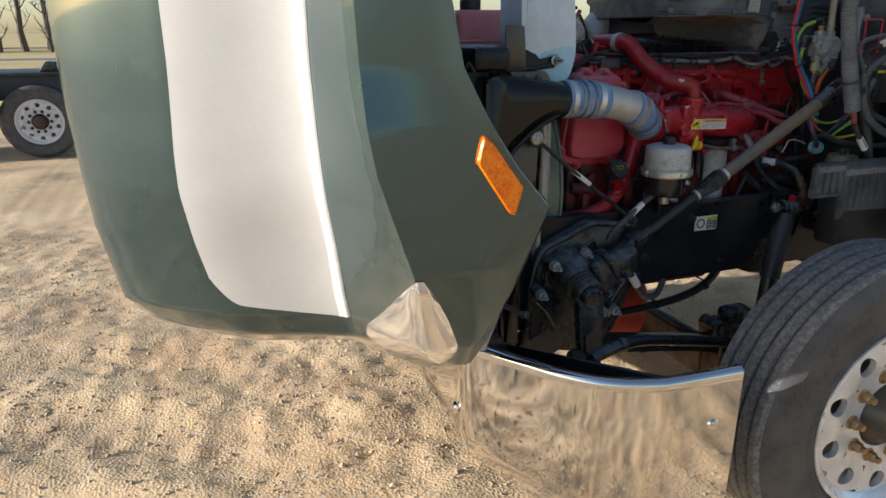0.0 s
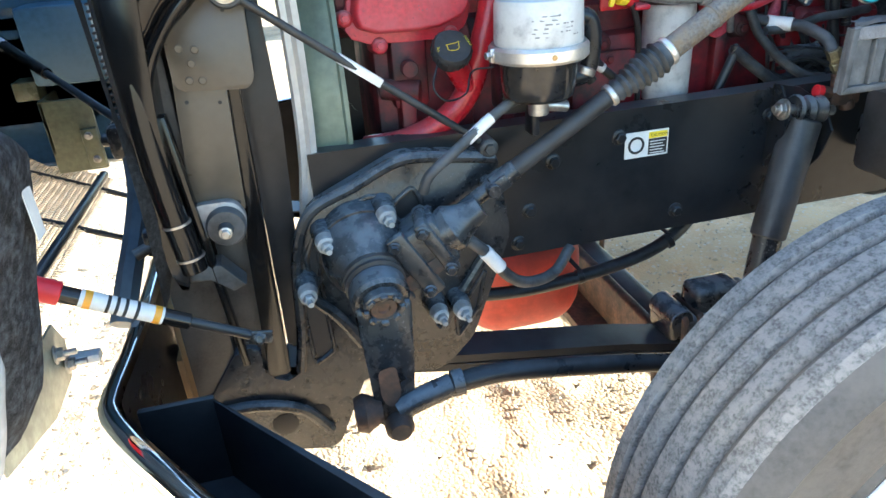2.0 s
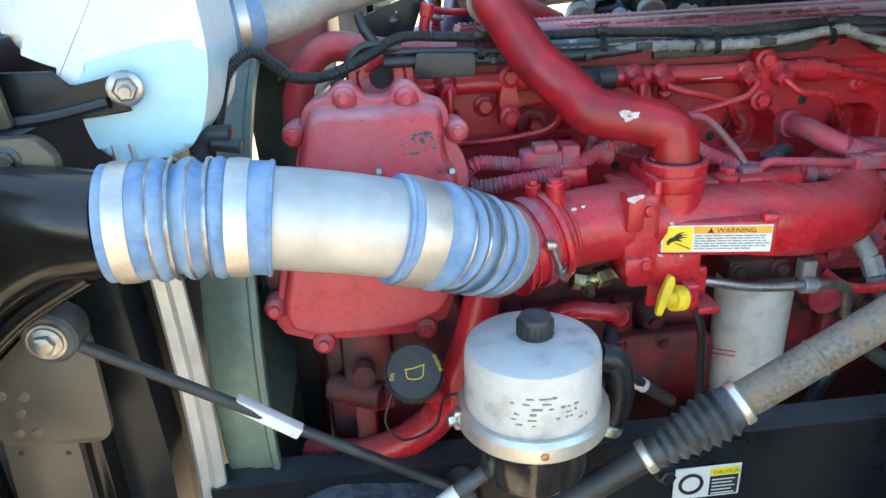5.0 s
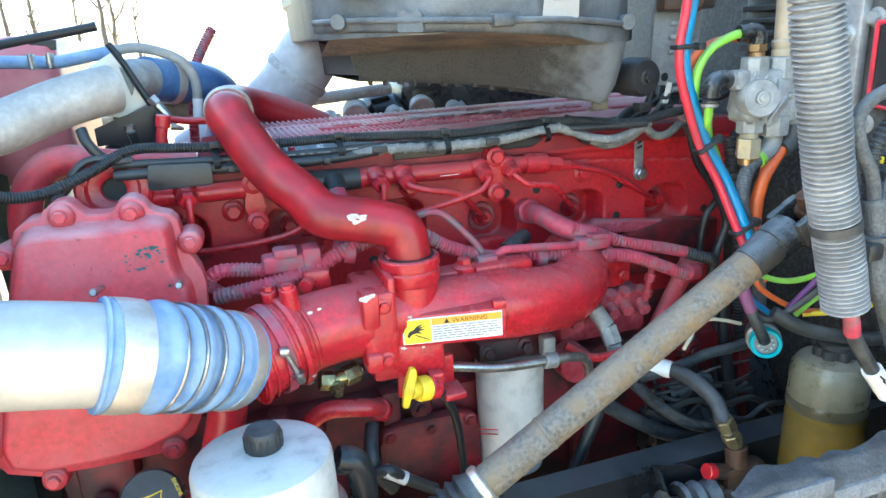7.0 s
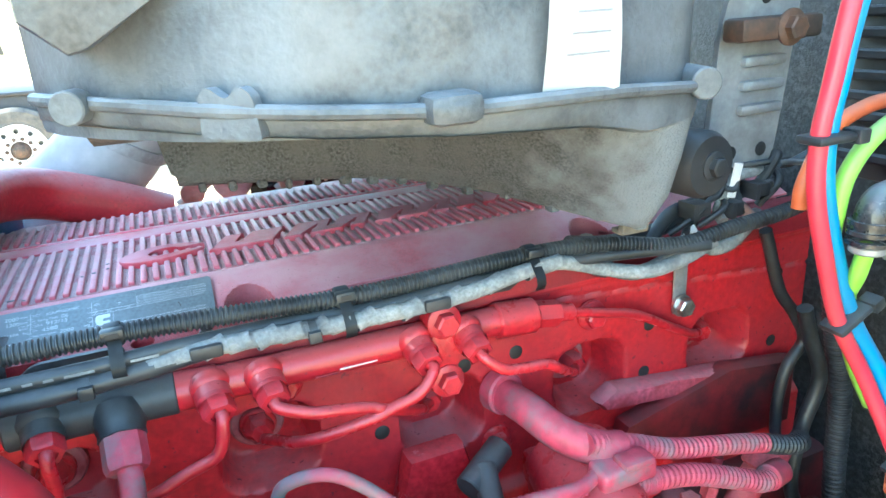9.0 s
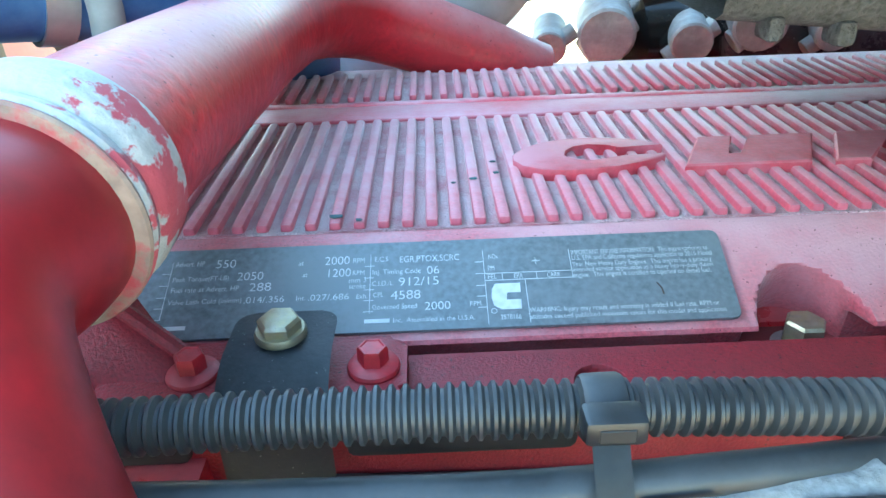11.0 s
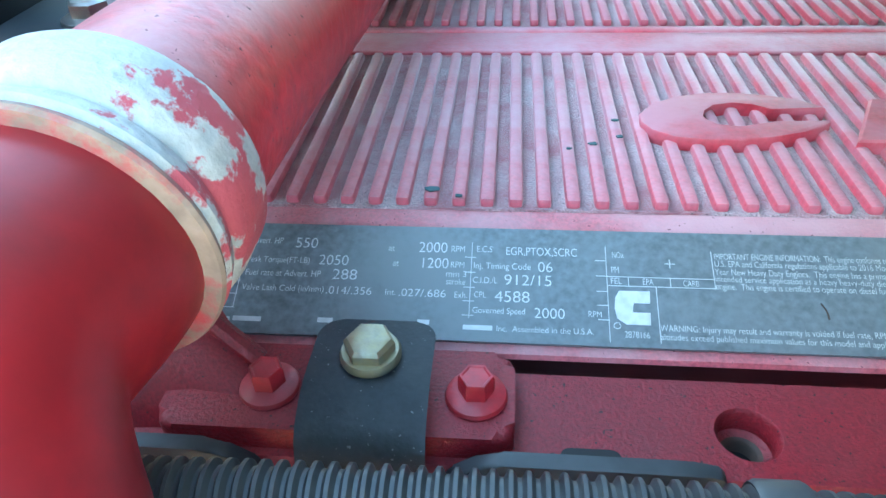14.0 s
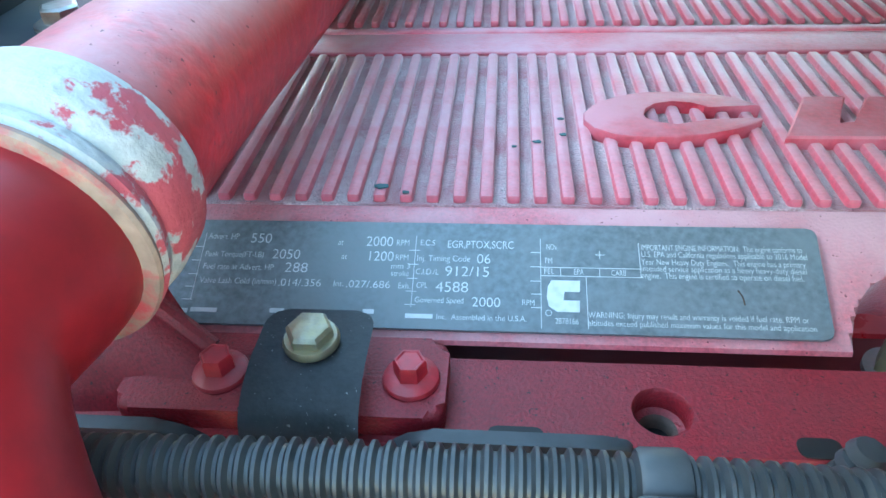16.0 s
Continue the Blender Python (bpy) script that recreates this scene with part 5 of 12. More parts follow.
slab([(0.99, 1.60), (1.05, 1.60), (1.06, 1.47), (0.99, 1.47)], 1.85, 1.858, TAN_PLATE, "upright", radiator, "bracket upright", 0.002, 0.004)
part("fabric_wrap", box(0.865, 0.985, 1.79, 2.5, 1.475, 1.545, 0.02), FRAME_BLK, radiator, "black folded seal along the top")
part("wire_loop", tube([(0.87, 1.79, 1.47), (0.845, 1.785, 1.50), (0.835, 1.785, 1.44), (0.85, 1.785, 1.42), (0.85, 1.785, 1.37)], 0.0035, 8), FRAME_BLK, radiator)
# torn rubber seal in front of the tank
part("rubber_seal", thick(grid(lambda i, j: Vector((0.880 + 0.006 * math.sin(j * 5) + 0.045 * i * max(0, math.cos((j - 0.22) * 5)) ** 3, 1.748 + 0.035 * i + 0.012 * math.sin(9 * j) * i, blend(0.80, 1.46, j))), 6, 60), 0.004), LINER, radiator, "torn rubber edge seal", smooth=80)
# lower mount
mount = part("lower_mount", extrude([(x, 1.81, z) for x, z in rounded([(0.945, 0.945), (1.02, 0.945), (1.035, 0.91), (1.02, 0.87), (0.955, 0.885)], 0.018, 5)], (0, 0.02, 0), 0.003), BRACKET, radiator, "grey steel mount plate")
part("mount_bush", lathe([(0, 0.03), (0.012, 0.03), (0.013, 0.012), (0.030, 0.010), (0.033, 0.004), (0.033, -0.01)], (0.998, 1.80, 0.905), (0, -1, 0), 36), RUBBER, mount)
part("mount_bolt", hexbolt((0.998, 1.772, 0.905), (0, -1, 0), 0.008, 0.008), STEEL, mount)
part("lower_bracket", extrude([(0.915, 1.80, 0.84), (0.975, 1.80, 0.835), (1.01, 1.80, 0.79), (0.985, 1.80, 0.78), (0.955, 1.80, 0.815), (0.92, 1.80, 0.81)], (0, 0.05, 0), 0.004), RUBBER, radiator)

# radiator stay rod
stay = thing("radiator_stay_rod", "thin black stay rod from radiator to chassis", "stay rod", at=(1.3, 1.82, 0.9))
part("shaft", tube([(1.085, 1.797, 1.262), (1.212, 1.818, 1.163), (1.475, 1.852, 0.965)], 0.0068, 12), BLACK_PL, stay)
_eye = part("rod_eye", lathe([(0.0, -0.006), (0.024, -0.006), (0.027, 0.0), (0.027, 0.030), (0.024, 0.034), (0.0, 0.034)], (1.070, 1.815, 1.275), (0, -1, 0), 32), RUBBER, stay, "rubber bushed eye")
part("eye_bolt", join(lathe([(0, 0.004), (0.019, 0.003), (0.020, 0)], (1.070, 1.781, 1.275), (0, -1, 0), 24), hexbolt((1.070, 1.777, 1.275), (0, -1, 0), 0.011, 0.009)), STEEL, _eye, "zinc washer and bolt")
part("paper_tag", box(-0.042, 0.042, -0.0075, 0.0075, -0.0075, 0.0075, 0.002, m=Matrix.Translation((1.255, 1.824, 1.131)) @ Matrix.Rotation(radians(37), 4, "Y")), LABEL_W, stay, "white printed tag")
part("lower_eye", join(rod((1.475, 1.835, 0.962), (1.475, 1.885, 0.962), 0.018, seg=20), hexbolt((1.475, 1.835, 0.962), (0, -1, 0), 0.011, 0.01)), RUBBER, stay)

# gas strut of the hood
strut = thing("hood_gas_strut", "black hood gas strut with red sleeve and label", "gas strut", at=(0.85, 1.7, 0.75))
_s0, _s1 = Vector((0.66, 1.675, 0.945)), Vector((1.019, 1.731, 0.722))
part("cylinder", rod(_s0, _s0.lerp(_s1, 0.72), 0.0135, seg=24), RAD_BLACK, strut)
part("red_sleeve", rod(_s0.lerp(_s1, 0.10), _s0.lerp(_s1, 0.27), 0.0185, seg=24), RED_TAG, strut, "red plastic sleeve")
_w = part("printed_wrap", rod(_s0.lerp(_s1, 0.33), _s0.lerp(_s1, 0.62), 0.0142, seg=24, bev=0.02), LABEL_W, strut, "white printed wrap")
for _f0, _f1 in ((0.345, 0.37), (0.585, 0.61)):
    part("orange_band", rod(_s0.lerp(_s1, _f0), _s0.lerp(_s1, _f1), 0.0146, seg=24, bev=0.01), LABEL_O, _w)
for _f in (0.42, 0.45, 0.48, 0.52):
    part("print_bar", rod(_s0.lerp(_s1, _f), _s0.lerp(_s1, _f + 0.012), 0.0145, seg=24, bev=0.01), INK, _w)
part("piston", rod(_s0.lerp(_s1, 0.70), _s0.lerp(_s1, 0.96), 0.0085, seg=18), FRAME_BLK, strut)
part("clevis", join(box(-0.022, 0.022, -0.004, 0.004, -0.012, 0.012, 0.003, m=Matrix.Translation(_s1) @ Matrix.Rotation(radians(10), 4, "Y")), hexbolt(_s1 + Vector((0, -0.004, 0)), (0, -1, 0.3), 0.008, 0.008)), GREASY, strut)
slim = thing("gas_strut", "slim black gas strut with white printed sleeve", "gas strut", at=(0.6, 2.4, 1.0))
_s0, _s1 = Vector((0.36, 2.90, 1.135)), Vector((0.842, 2.0, 1.050))
part("cylinder", rod(_s0, _s0.lerp(_s1, 0.55), 0.013, seg=18), RAD_BLACK, slim)
part("piston", rod(_s0.lerp(_s1, 0.5), _s1, 0.008, seg=14), FRAME_BLK, slim)
part("printed_sleeve", rod(_s0.lerp(_s1, 0.03), _s0.lerp(_s1, 0.20), 0.0138, seg=18, bev=0.02), LABEL_W, slim, "white printed sleeve")

# ---- steering gear ----
gear = thing("steering_gear", "black cast steering gearbox bolted to the rail", "steering gear", at=(1.25, 1.8, 0.5))
slab([(1.132, 0.893), (1.31, 0.972), (1.492, 0.952), (1.515, 0.78), (1.43, 0.56), (1.36, 0.49), (1.20, 0.52), (1.12, 0.345), (0.86, 0.40), (0.885, 0.52), (0.965, 0.635), (1.005, 0.625), (1.0, 0.56), (1.06, 0.53), (1.085, 0.62), (1.098, 0.79)], 1.845, 1.884, GREASY, "mount_casting", gear, "flanged iron casting", 0.006, 0.02)
# raised rim of the casting
_rim = [(1.137, 0.889), (1.31, 0.966), (1.485, 0.946)]
part("casting_rim", join(tube([(x, 1.843, z) for x, z in [(1.072, 0.56), (1.088, 0.65), (1.10, 0.79), (1.135, 0.885), (1.22, 0.925), (1.31, 0.962), (1.40, 0.955), (1.485, 0.942)]], 0.011, 10), tube([(1.15, 1.84, 0.84), (1.20, 1.84, 0.862), (1.28, 1.838, 0.888)], 0.012, 10)), GREASY, gear)
for _x, _z, _r in ((0.953, 0.439, 0.016), (1.021, 0.435, 0.024), (1.092, 0.445, 0.020), (0.975, 0.60, 0.006)):
    part("casting_recess", lathe([(0, 0.001), (_r, 0.001), (_r * 1.1, 0)], (_x, 1.844, _z), (0, -1, 0), 24), INK, gear)
for _pts in ([(1.178, 0.880), (1.243, 0.900), (1.262, 0.897), (1.252, 0.876), (1.190, 0.859)], [(1.120, 0.800), (1.142, 0.845), (1.138, 0.755), (1.122, 0.760)], [(1.285, 0.875), (1.325, 0.905), (1.34, 0.87), (1.30, 0.845)], [(1.40, 0.62), (1.455, 0.70), (1.44, 0.63), (1.40, 0.575)], [(1.10, 0.70), (1.135, 0.735), (1.14, 0.60), (1.105, 0.58)]):
    part("casting_slot", extrude([(x, 1.8452, z) for x, z in rounded(_pts, 0.008, 3)], (0, -0.0012, 0)), INK, gear, "open slot in the casting", smooth=0)
    _cx, _cz = sum(p[0] for p in _pts) / len(_pts), sum(p[1] for p in _pts) / len(_pts)
    _q2 = [(_cx + (x - _cx) * 1.16, 1.8425, _cz + (z - _cz) * 1.16) for x, z in rounded(_pts, 0.010, 2)]
    part("slot_lip", tube([*_q2, _q2[0]], 0.0048, 8, 3), GREASY, gear)
for _pts in ([(1.115, 1.84, 0.72), (1.16, 1.835, 0.67), (1.20, 1.832, 0.60)], [(1.36, 1.84, 0.60), (1.40, 1.838, 0.66), (1.47, 1.84, 0.76)], [(0.90, 1.84, 0.50), (0.98, 1.836, 0.50), (1.06, 1.836, 0.47), (1.11, 1.84, 0.40)]):
    part("casting_ridge", tube(_pts, 0.012, 10), GREASY, gear)
_dir = Vector((0.05, -1, -0.30)).normalized()
_c = Vector((1.222, 1.845, 0.822))
part("housing", lathe([(0, -0.02), (0.076, -0.02), (0.079, 0.0), (0.079, 0.045), (0.077, 0.062), (0.071, 0.080), (0.062, 0.093), (0.057, 0.105), (0.0, 0.105)], _c, _dir, 48), GREASY, gear, "cylindrical gearbox housing")
part("housing_band", lathe([(0.077, 0.012), (0.0825, 0.014), (0.0825, 0.022), (0.077, 0.024)], _c, _dir, 48), GREASY, gear)
part("seal_collar", lathe([(0.058, 0.09), (0.055, 0.112), (0.050, 0.116), (0.054, 0.119), (0.054, 0.124), (0.048, 0.127), (0.048, 0.135), (0.0, 0.135)], _c, _dir, 40), BLACK_PL, gear)
_e = _c + _dir * 0.128
arm = part("pitman_arm", join(lathe([(0, 0), (0.047, 0), (0.051, 0.006), (0.051, 0.034), (0.046, 0.041), (0.0, 0.041)], _e, _dir, 40),
                              extrude([(x, 1.712 - 0.10 * (0.77 - z), z) for x, z in rounded([(1.181, 0.775), (1.281, 0.775), (1.272, 0.66), (1.262, 0.56), (1.248, 0.524), (1.208, 0.524), (1.196, 0.56), (1.190, 0.66)], 0.012, 3)], (0.0, -0.036, -0.006), 0.010)), GREASY, gear, "worn tapered pitman arm")
_em = axis_matrix(_e + _dir * 0.040, _dir)
_nut = part("castle_nut", lathe([(0.024, 0.0), (0.037, 0.0), (0.038, 0.002), (0.038, 0.016), (0.035, 0.019), (0.027, 0.019), (0.025, 0.014)], _e + _dir * 0.040, _dir, 12), GREASY, arm, "castellated shaft nut")
for _k in range(8):
    _a = 2 * math.pi * _k / 8
    part("nut_tooth", box(0.026, 0.035, -0.0065, 0.0065, 0.017, 0.025, 0.0015, 1, m=_em @ Matrix.Rotation(_a, 4, "Z")), GREASY, _nut)
part("arm_shaft", lathe([(0, 0.012), (0.010, 0.012), (0.012, 0.016), (0.022, 0.017), (0.025, 0.012), (0.025, 0.0)], _e + _dir * 0.040, _dir, 28), RUST_DARK, arm, "rusty splined shaft end")
part("rust_patch", extrude([(x, 1.6690 - 0.10 * (0.77 - z), z) for x, z in rounded([(1.205, 0.655), (1.238, 0.660), (1.242, 0.60), (1.222, 0.575), (1.206, 0.60)], 0.012, 3)], (0, -0.0008, 0)), RUST_DARK, arm, "rust worn patch", smooth=0)
part("arm_joint", join(lathe([(0, 0.03), (0.018, 0.028), (0.026, 0.016), (0.026, 0.0)], (1.230, 1.645, 0.545), (0, -1, 0), 24), lathe([(0, 0.02), (0.03, 0.018), (0.036, 0.0), (0.02, -0.03)], (1.175, 1.66, 0.57), (-1, 0, 0), 24)), RUST_DARK, arm, "rusty ball joint")
# valve body, tilted up towards the steering shaft
_ax = Vector((0.80, -0.12, 0.50)).normalized()
_va = Vector((1.275, 1.775, 0.79))
_tilt = Matrix.Translation(_va) @ _ax.to_track_quat("X", "Z").to_matrix().to_4x4()
part("valve_body", box(-0.04, 0.11, -0.040, 0.045, -0.045, 0.050, 0.010, m=_tilt), GREASY, gear, "ribbed control valve body")
part("valve_rib", box(0.02, 0.055, -0.05, -0.03, -0.07, 0.065, 0.006, m=_tilt), GREASY, gear)
part("valve_flange", box(0.075, 0.10, -0.052, 0.04, -0.055, 0.06, 0.008, m=_tilt), GREASY, gear)
part("valve_rib", box(-0.02, 0.0, -0.048, -0.03, -0.055, 0.055, 0.006, m=_tilt), GREASY, gear)
part("valve_nose", lathe([(0, 0.10), (0.042, 0.10), (0.044, 0.125), (0.034, 0.14), (0.026, 0.16), (0.020, 0.185), (0, 0.185)], _va, _ax, 28), GREASY, gear)
for _q in ((0.085, -0.055, 0.045), (0.085, -0.055, -0.04), (0.03, -0.052, 0.05), (0.03, -0.052, -0.055), (-0.02, -0.042, 0.03)):
    part("valve_bolt", hexbolt(_tilt @ Vector(_q), (_tilt.to_3x3() @ Vector((0, -1, 0))), 0.0085, 0.010), GREASY, gear)
part("rust_streak", box(-0.05, 0.09, -0.0425, -0.0415, -0.040, -0.012, 0.0004, 1, m=_tilt), RUST_DARK, gear, "rust stained strip")
for _x, _y, _z in ((1.268, 1.838, 0.882), (1.156, 1.838, 0.850), (1.111, 1.840, 0.754), (1.397, 1.842, 0.659), (1.350, 1.842, 0.661)):
    part("mount_bolt", join(lathe([(0, 0), (0.019, 0), (0.018, 0.006), (0.016, 0.02), (0, 0.02)], (_x, _y - 0.040, _z), (0, -1, 0), 20), hexbolt((_x, _y - 0.058, _z), (0.1, -1, -0.1), 0.011, 0.014, stud=0.014)), DIECAST, gear, "grey zinc bolt")
    part("boss", rod((_x, _y + 0.02, _z), (_x, _y - 0.042, _z), 0.025, 0.020, seg=20), GREASY, gear)
solo("pressure_hose", join(tube([(1.332, 1.765, 0.925), (1.345, 1.762, 0.955), (1.39, 1.762, 0.990), (1.45, 1.772, 1.030), (1.50, 1.785, 1.055), (1.55, 1.80, 1.062)], 0.0092, 14)), RUBBER, "grey rubber power steering pressure hose with elbow", "hose")
_hl = thing("hose_label", "white printed sleeve on the steering hose", "label", at=(1.45, 1.77, 1.02))
part("sleeve", tube([(1.415, 1.767, 1.006), (1.45, 1.772, 1.030), (1.462, 1.7745, 1.037)], 0.0103, 16), LABEL_W, _hl)
_rh = thing("return_hose", "black rubber return hose with white fitting", "hose", at=(1.55, 1.8, 0.68))
part("tube", tube([(1.40, 1.762, 0.83), (1.44, 1.77, 0.788), (1.49, 1.785, 0.72), (1.54, 1.81, 0.684), (1.61, 1.85, 0.672), (1.66, 1.885, 0.705)], 0.0115, 14), RUBBER, _rh)
part("fitting", tube([(1.438, 1.769, 0.791), (1.452, 1.773, 0.772), (1.470, 1.778, 0.747)], 0.0140, 18), LABEL_W, _rh, "white painted crimp")
# steering shaft
shaft = thing("steering_shaft", "rusty telescoping steering shaft with rubber boot", "steering shaft", at=(1.8, 1.82, 1.0))
_p0, _p1 = Vector((1.465, 1.795, 0.905)), Vector((2.21, 1.79, 1.362))
_q = lambda t: _p0.lerp(_p1, t)
part("lower_spline", rod(_q(0.05), _q(0.36), 0.0165, seg=24), BLACK_PL, shaft, "ribbed slip spline")
part("upper_tube", rod(_q(0.40), _q(0.97), 0.0215, seg=28), RUSTY, shaft, "grey-brown rusty tube")
part("tube_ring", rod(_q(0.553), _q(0.562), 0.0228, seg=28), RUSTY, shaft)
_bt = [(0.0165, 0.0)]
_L = (_q(0.44) - _q(0.30)).length
for _k in range(8):
    _r = blend(0.022, 0.032, min(1, _k / 5))
    _bt += [(_r * 0.80, _L * (0.08 + 0.105 * _k)), (_r, _L * (0.08 + 0.105 * _k + 0.05))]
_bt += [(0.026, _L * 0.93), (0.025, _L)]
boot = part("boot", lathe(_bt, _q(0.30), _p1 - _p0, 32), RUBBER, shaft, "pleated rubber boot", smooth=60)
part("boot_clamp", rod(_q(0.437), _q(0.452), 0.027, seg=28), BAND, boot, "steel band clamp")
part("boot_clamp", rod(_q(0.296), _q(0.309), 0.021, seg=28), BAND, boot, "steel band clamp")
_u = (_p1 - _p0).normalized()
part("yoke", join(rod(_q(0.0), _q(0.06), 0.019, seg=20), box(-0.014, 0.03, -0.022, -0.014, -0.014, 0.014, 0.004, m=Matrix.Translation(_p0) @ _u.to_track_quat("X", "Z").to_matrix().to_4x4()), box(-0.014, 0.03, 0.014, 0.022, -0.014, 0.014, 0.004, m=Matrix.Translation(_p0) @ _u.to_track_quat("X", "Z").to_matrix().to_4x4()), rod((1.462, 1.765, 0.905), (1.462, 1.825, 0.905), 0.013), rod(_p0, _p0 - _u * 0.075, 0.015, seg=20)), GREASY, shaft, "universal joint yoke")
_ym = _u.to_track_quat("X", "Z").to_matrix().to_4x4()
part("upper_collar", rod(_q(0.935), _q(0.985), 0.0225, 0.0245, 24), GREASY, shaft, "black collar")
_yk = part("upper_yoke", join(rod(_q(0.98), _q(1.02), 0.026, seg=24), box(0.0, 0.052, -0.030, -0.017, -0.020, 0.020, 0.007, m=Matrix.Translation(_q(1.01)) @ _ym), box(0.0, 0.052, 0.017, 0.030, -0.020, 0.020, 0.007, m=Matrix.Translation(_q(1.01)) @ _ym)), GREASY, shaft, "dark greasy fork")
part("joint_cross", join(rod(_q(1.062) + _ym.to_3x3() @ Vector((0, -0.036, 0)), _q(1.062) + _ym.to_3x3() @ Vector((0, 0.036, 0)), 0.012, seg=16), rod(_q(1.062) + _ym.to_3x3() @ Vector((0, 0, -0.030)), _q(1.062) + _ym.to_3x3() @ Vector((0, 0, 0.030)), 0.011, seg=16)), RUST_DARK, _yk, "rusty joint cross")
part("far_fork", join(tube([_q(1.062) + Vector((0, 0, 0.026)), _q(1.09) + Vector((0.01, 0, 0.028)), _q(1.13) + Vector((0.02, 0, 0.010)), _q(1.20)], 0.013, 12), tube([_q(1.062) - Vector((0, 0, 0.028)), _q(1.10) - Vector((-0.01, 0, 0.028)), _q(1.14) - Vector((-0.01, 0, 0.010)), _q(1.20)], 0.013, 12)), GREASY, _yk, "dark outer fork")

# ---- engine ----
engine = thing("engine", "red six-cylinder diesel engine block", "engine", at=(1.85, 2.36, 0.3))
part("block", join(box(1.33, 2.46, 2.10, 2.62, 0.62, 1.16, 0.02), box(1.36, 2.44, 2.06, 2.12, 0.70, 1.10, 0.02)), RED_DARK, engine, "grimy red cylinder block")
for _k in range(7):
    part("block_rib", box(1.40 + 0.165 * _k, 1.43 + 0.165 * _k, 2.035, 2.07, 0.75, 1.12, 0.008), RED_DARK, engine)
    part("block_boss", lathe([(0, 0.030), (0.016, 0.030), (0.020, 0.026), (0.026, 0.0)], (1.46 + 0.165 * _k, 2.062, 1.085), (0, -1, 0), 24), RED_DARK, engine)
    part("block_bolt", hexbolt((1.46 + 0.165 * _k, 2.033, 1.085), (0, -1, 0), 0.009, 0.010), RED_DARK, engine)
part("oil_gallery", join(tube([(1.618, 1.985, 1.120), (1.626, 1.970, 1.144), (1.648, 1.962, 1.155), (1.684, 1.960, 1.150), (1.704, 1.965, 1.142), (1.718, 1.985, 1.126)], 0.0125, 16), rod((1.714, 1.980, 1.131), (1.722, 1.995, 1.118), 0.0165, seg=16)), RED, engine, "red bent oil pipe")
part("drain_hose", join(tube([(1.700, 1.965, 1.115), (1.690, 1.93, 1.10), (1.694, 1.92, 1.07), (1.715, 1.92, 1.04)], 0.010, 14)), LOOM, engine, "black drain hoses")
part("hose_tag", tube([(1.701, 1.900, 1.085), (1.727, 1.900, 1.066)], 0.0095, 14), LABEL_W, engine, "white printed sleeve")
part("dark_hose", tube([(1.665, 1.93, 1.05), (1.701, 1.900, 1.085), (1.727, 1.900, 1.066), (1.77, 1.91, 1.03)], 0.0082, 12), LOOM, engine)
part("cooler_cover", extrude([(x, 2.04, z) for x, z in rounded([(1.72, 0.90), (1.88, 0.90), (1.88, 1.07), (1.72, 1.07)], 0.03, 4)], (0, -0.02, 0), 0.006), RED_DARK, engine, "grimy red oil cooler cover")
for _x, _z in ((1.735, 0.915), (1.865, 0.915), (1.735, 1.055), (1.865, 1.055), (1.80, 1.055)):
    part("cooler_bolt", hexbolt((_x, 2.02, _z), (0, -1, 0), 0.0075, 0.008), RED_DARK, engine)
# Dark red here puts the underside's shade into the colour.
part("block_skirt", box(1.42, 2.09, 2.150, 2.56, 0.572, 0.74, 0.020, 4), RED_DARK, engine, "red lower edge of the block, shade painted in")
_pc = thing("pan_cable", "thick black sheathed cable clipped along the oil pan", "cable", at=(1.8, 2.08, 0.53))
part("sheath", tube(spline([(1.30, 2.09, 0.575), (1.42, 2.08, 0.540), (1.50, 2.065, 0.522), (1.60, 2.06, 0.513), (1.71, 2.06, 0.516), (1.83, 2.06, 0.530), (1.92, 2.06, 0.548), (1.99, 2.065, 0.570), (2.06, 2.08, 0.608), (2.11, 2.10, 0.665), (2.14, 2.12, 0.76)], 6), 0.0165, 14), LOOM, _pc)
for _x, _z in ((1.765, 0.5215), (2.005, 0.5765)):
    part("clip", lathe([(0.0165, -0.008), (0.0190, -0.007), (0.0190, 0.007), (0.0165, 0.008)], (_x, 2.061, _z), (1, 0, 0.16 if _x < 1.9 else 0.4), 20), FRAME_BLK, _pc, "black cable clip")
    part("clip_tail", box(_x - 0.006, _x + 0.006, 2.062, 2.158, _z + 0.0175, _z + 0.0205, 0.001), FRAME_BLK, _pc)
part("oil_pan", box(1.50, 1.84, 2.14, 2.58, 0.30, 0.62, 0.11, 6), PAN_RED, engine, "faded orange-red oil pan")


def head_face():
    """The side of the head with a round recess round each fuel port."""
    ports = [(1.475, 1.365), (1.640, 1.357), (1.802, 1.349), (1.962, 1.330), (2.128, 1.325), (2.300, 1.320)]

    def fn(i, j):
        x, z = blend(1.42, 2.43, i), blend(1.14, 1.452, j)
        y = 2.150
        for px, pz in ports:
            d = (abs((x - px - 0.004) / 0.044) ** 3 + abs((z - pz + 0.002) / 0.041) ** 3) ** (1 / 3)
            s = max(0.0, min(1.0, (1.0 - d) / 0.20))
            y += 0.050 * s * s * (3 - 2 * s)
        slot = 1.4130 - 0.088 * (x - 2.17)
        if x > 2.06:
            y += 0.004 * max(0.0, 1 - abs(z - slot) / 0.003)
        y -= 0.006 * max(0.0, min(1, (z - 1.428) / 0.004)) + 0.010 * max(0.0, min(1, (1.235 - z) / 0.01))
        return Vector((x, y, z))
    return grid(fn, 300, 104), ports


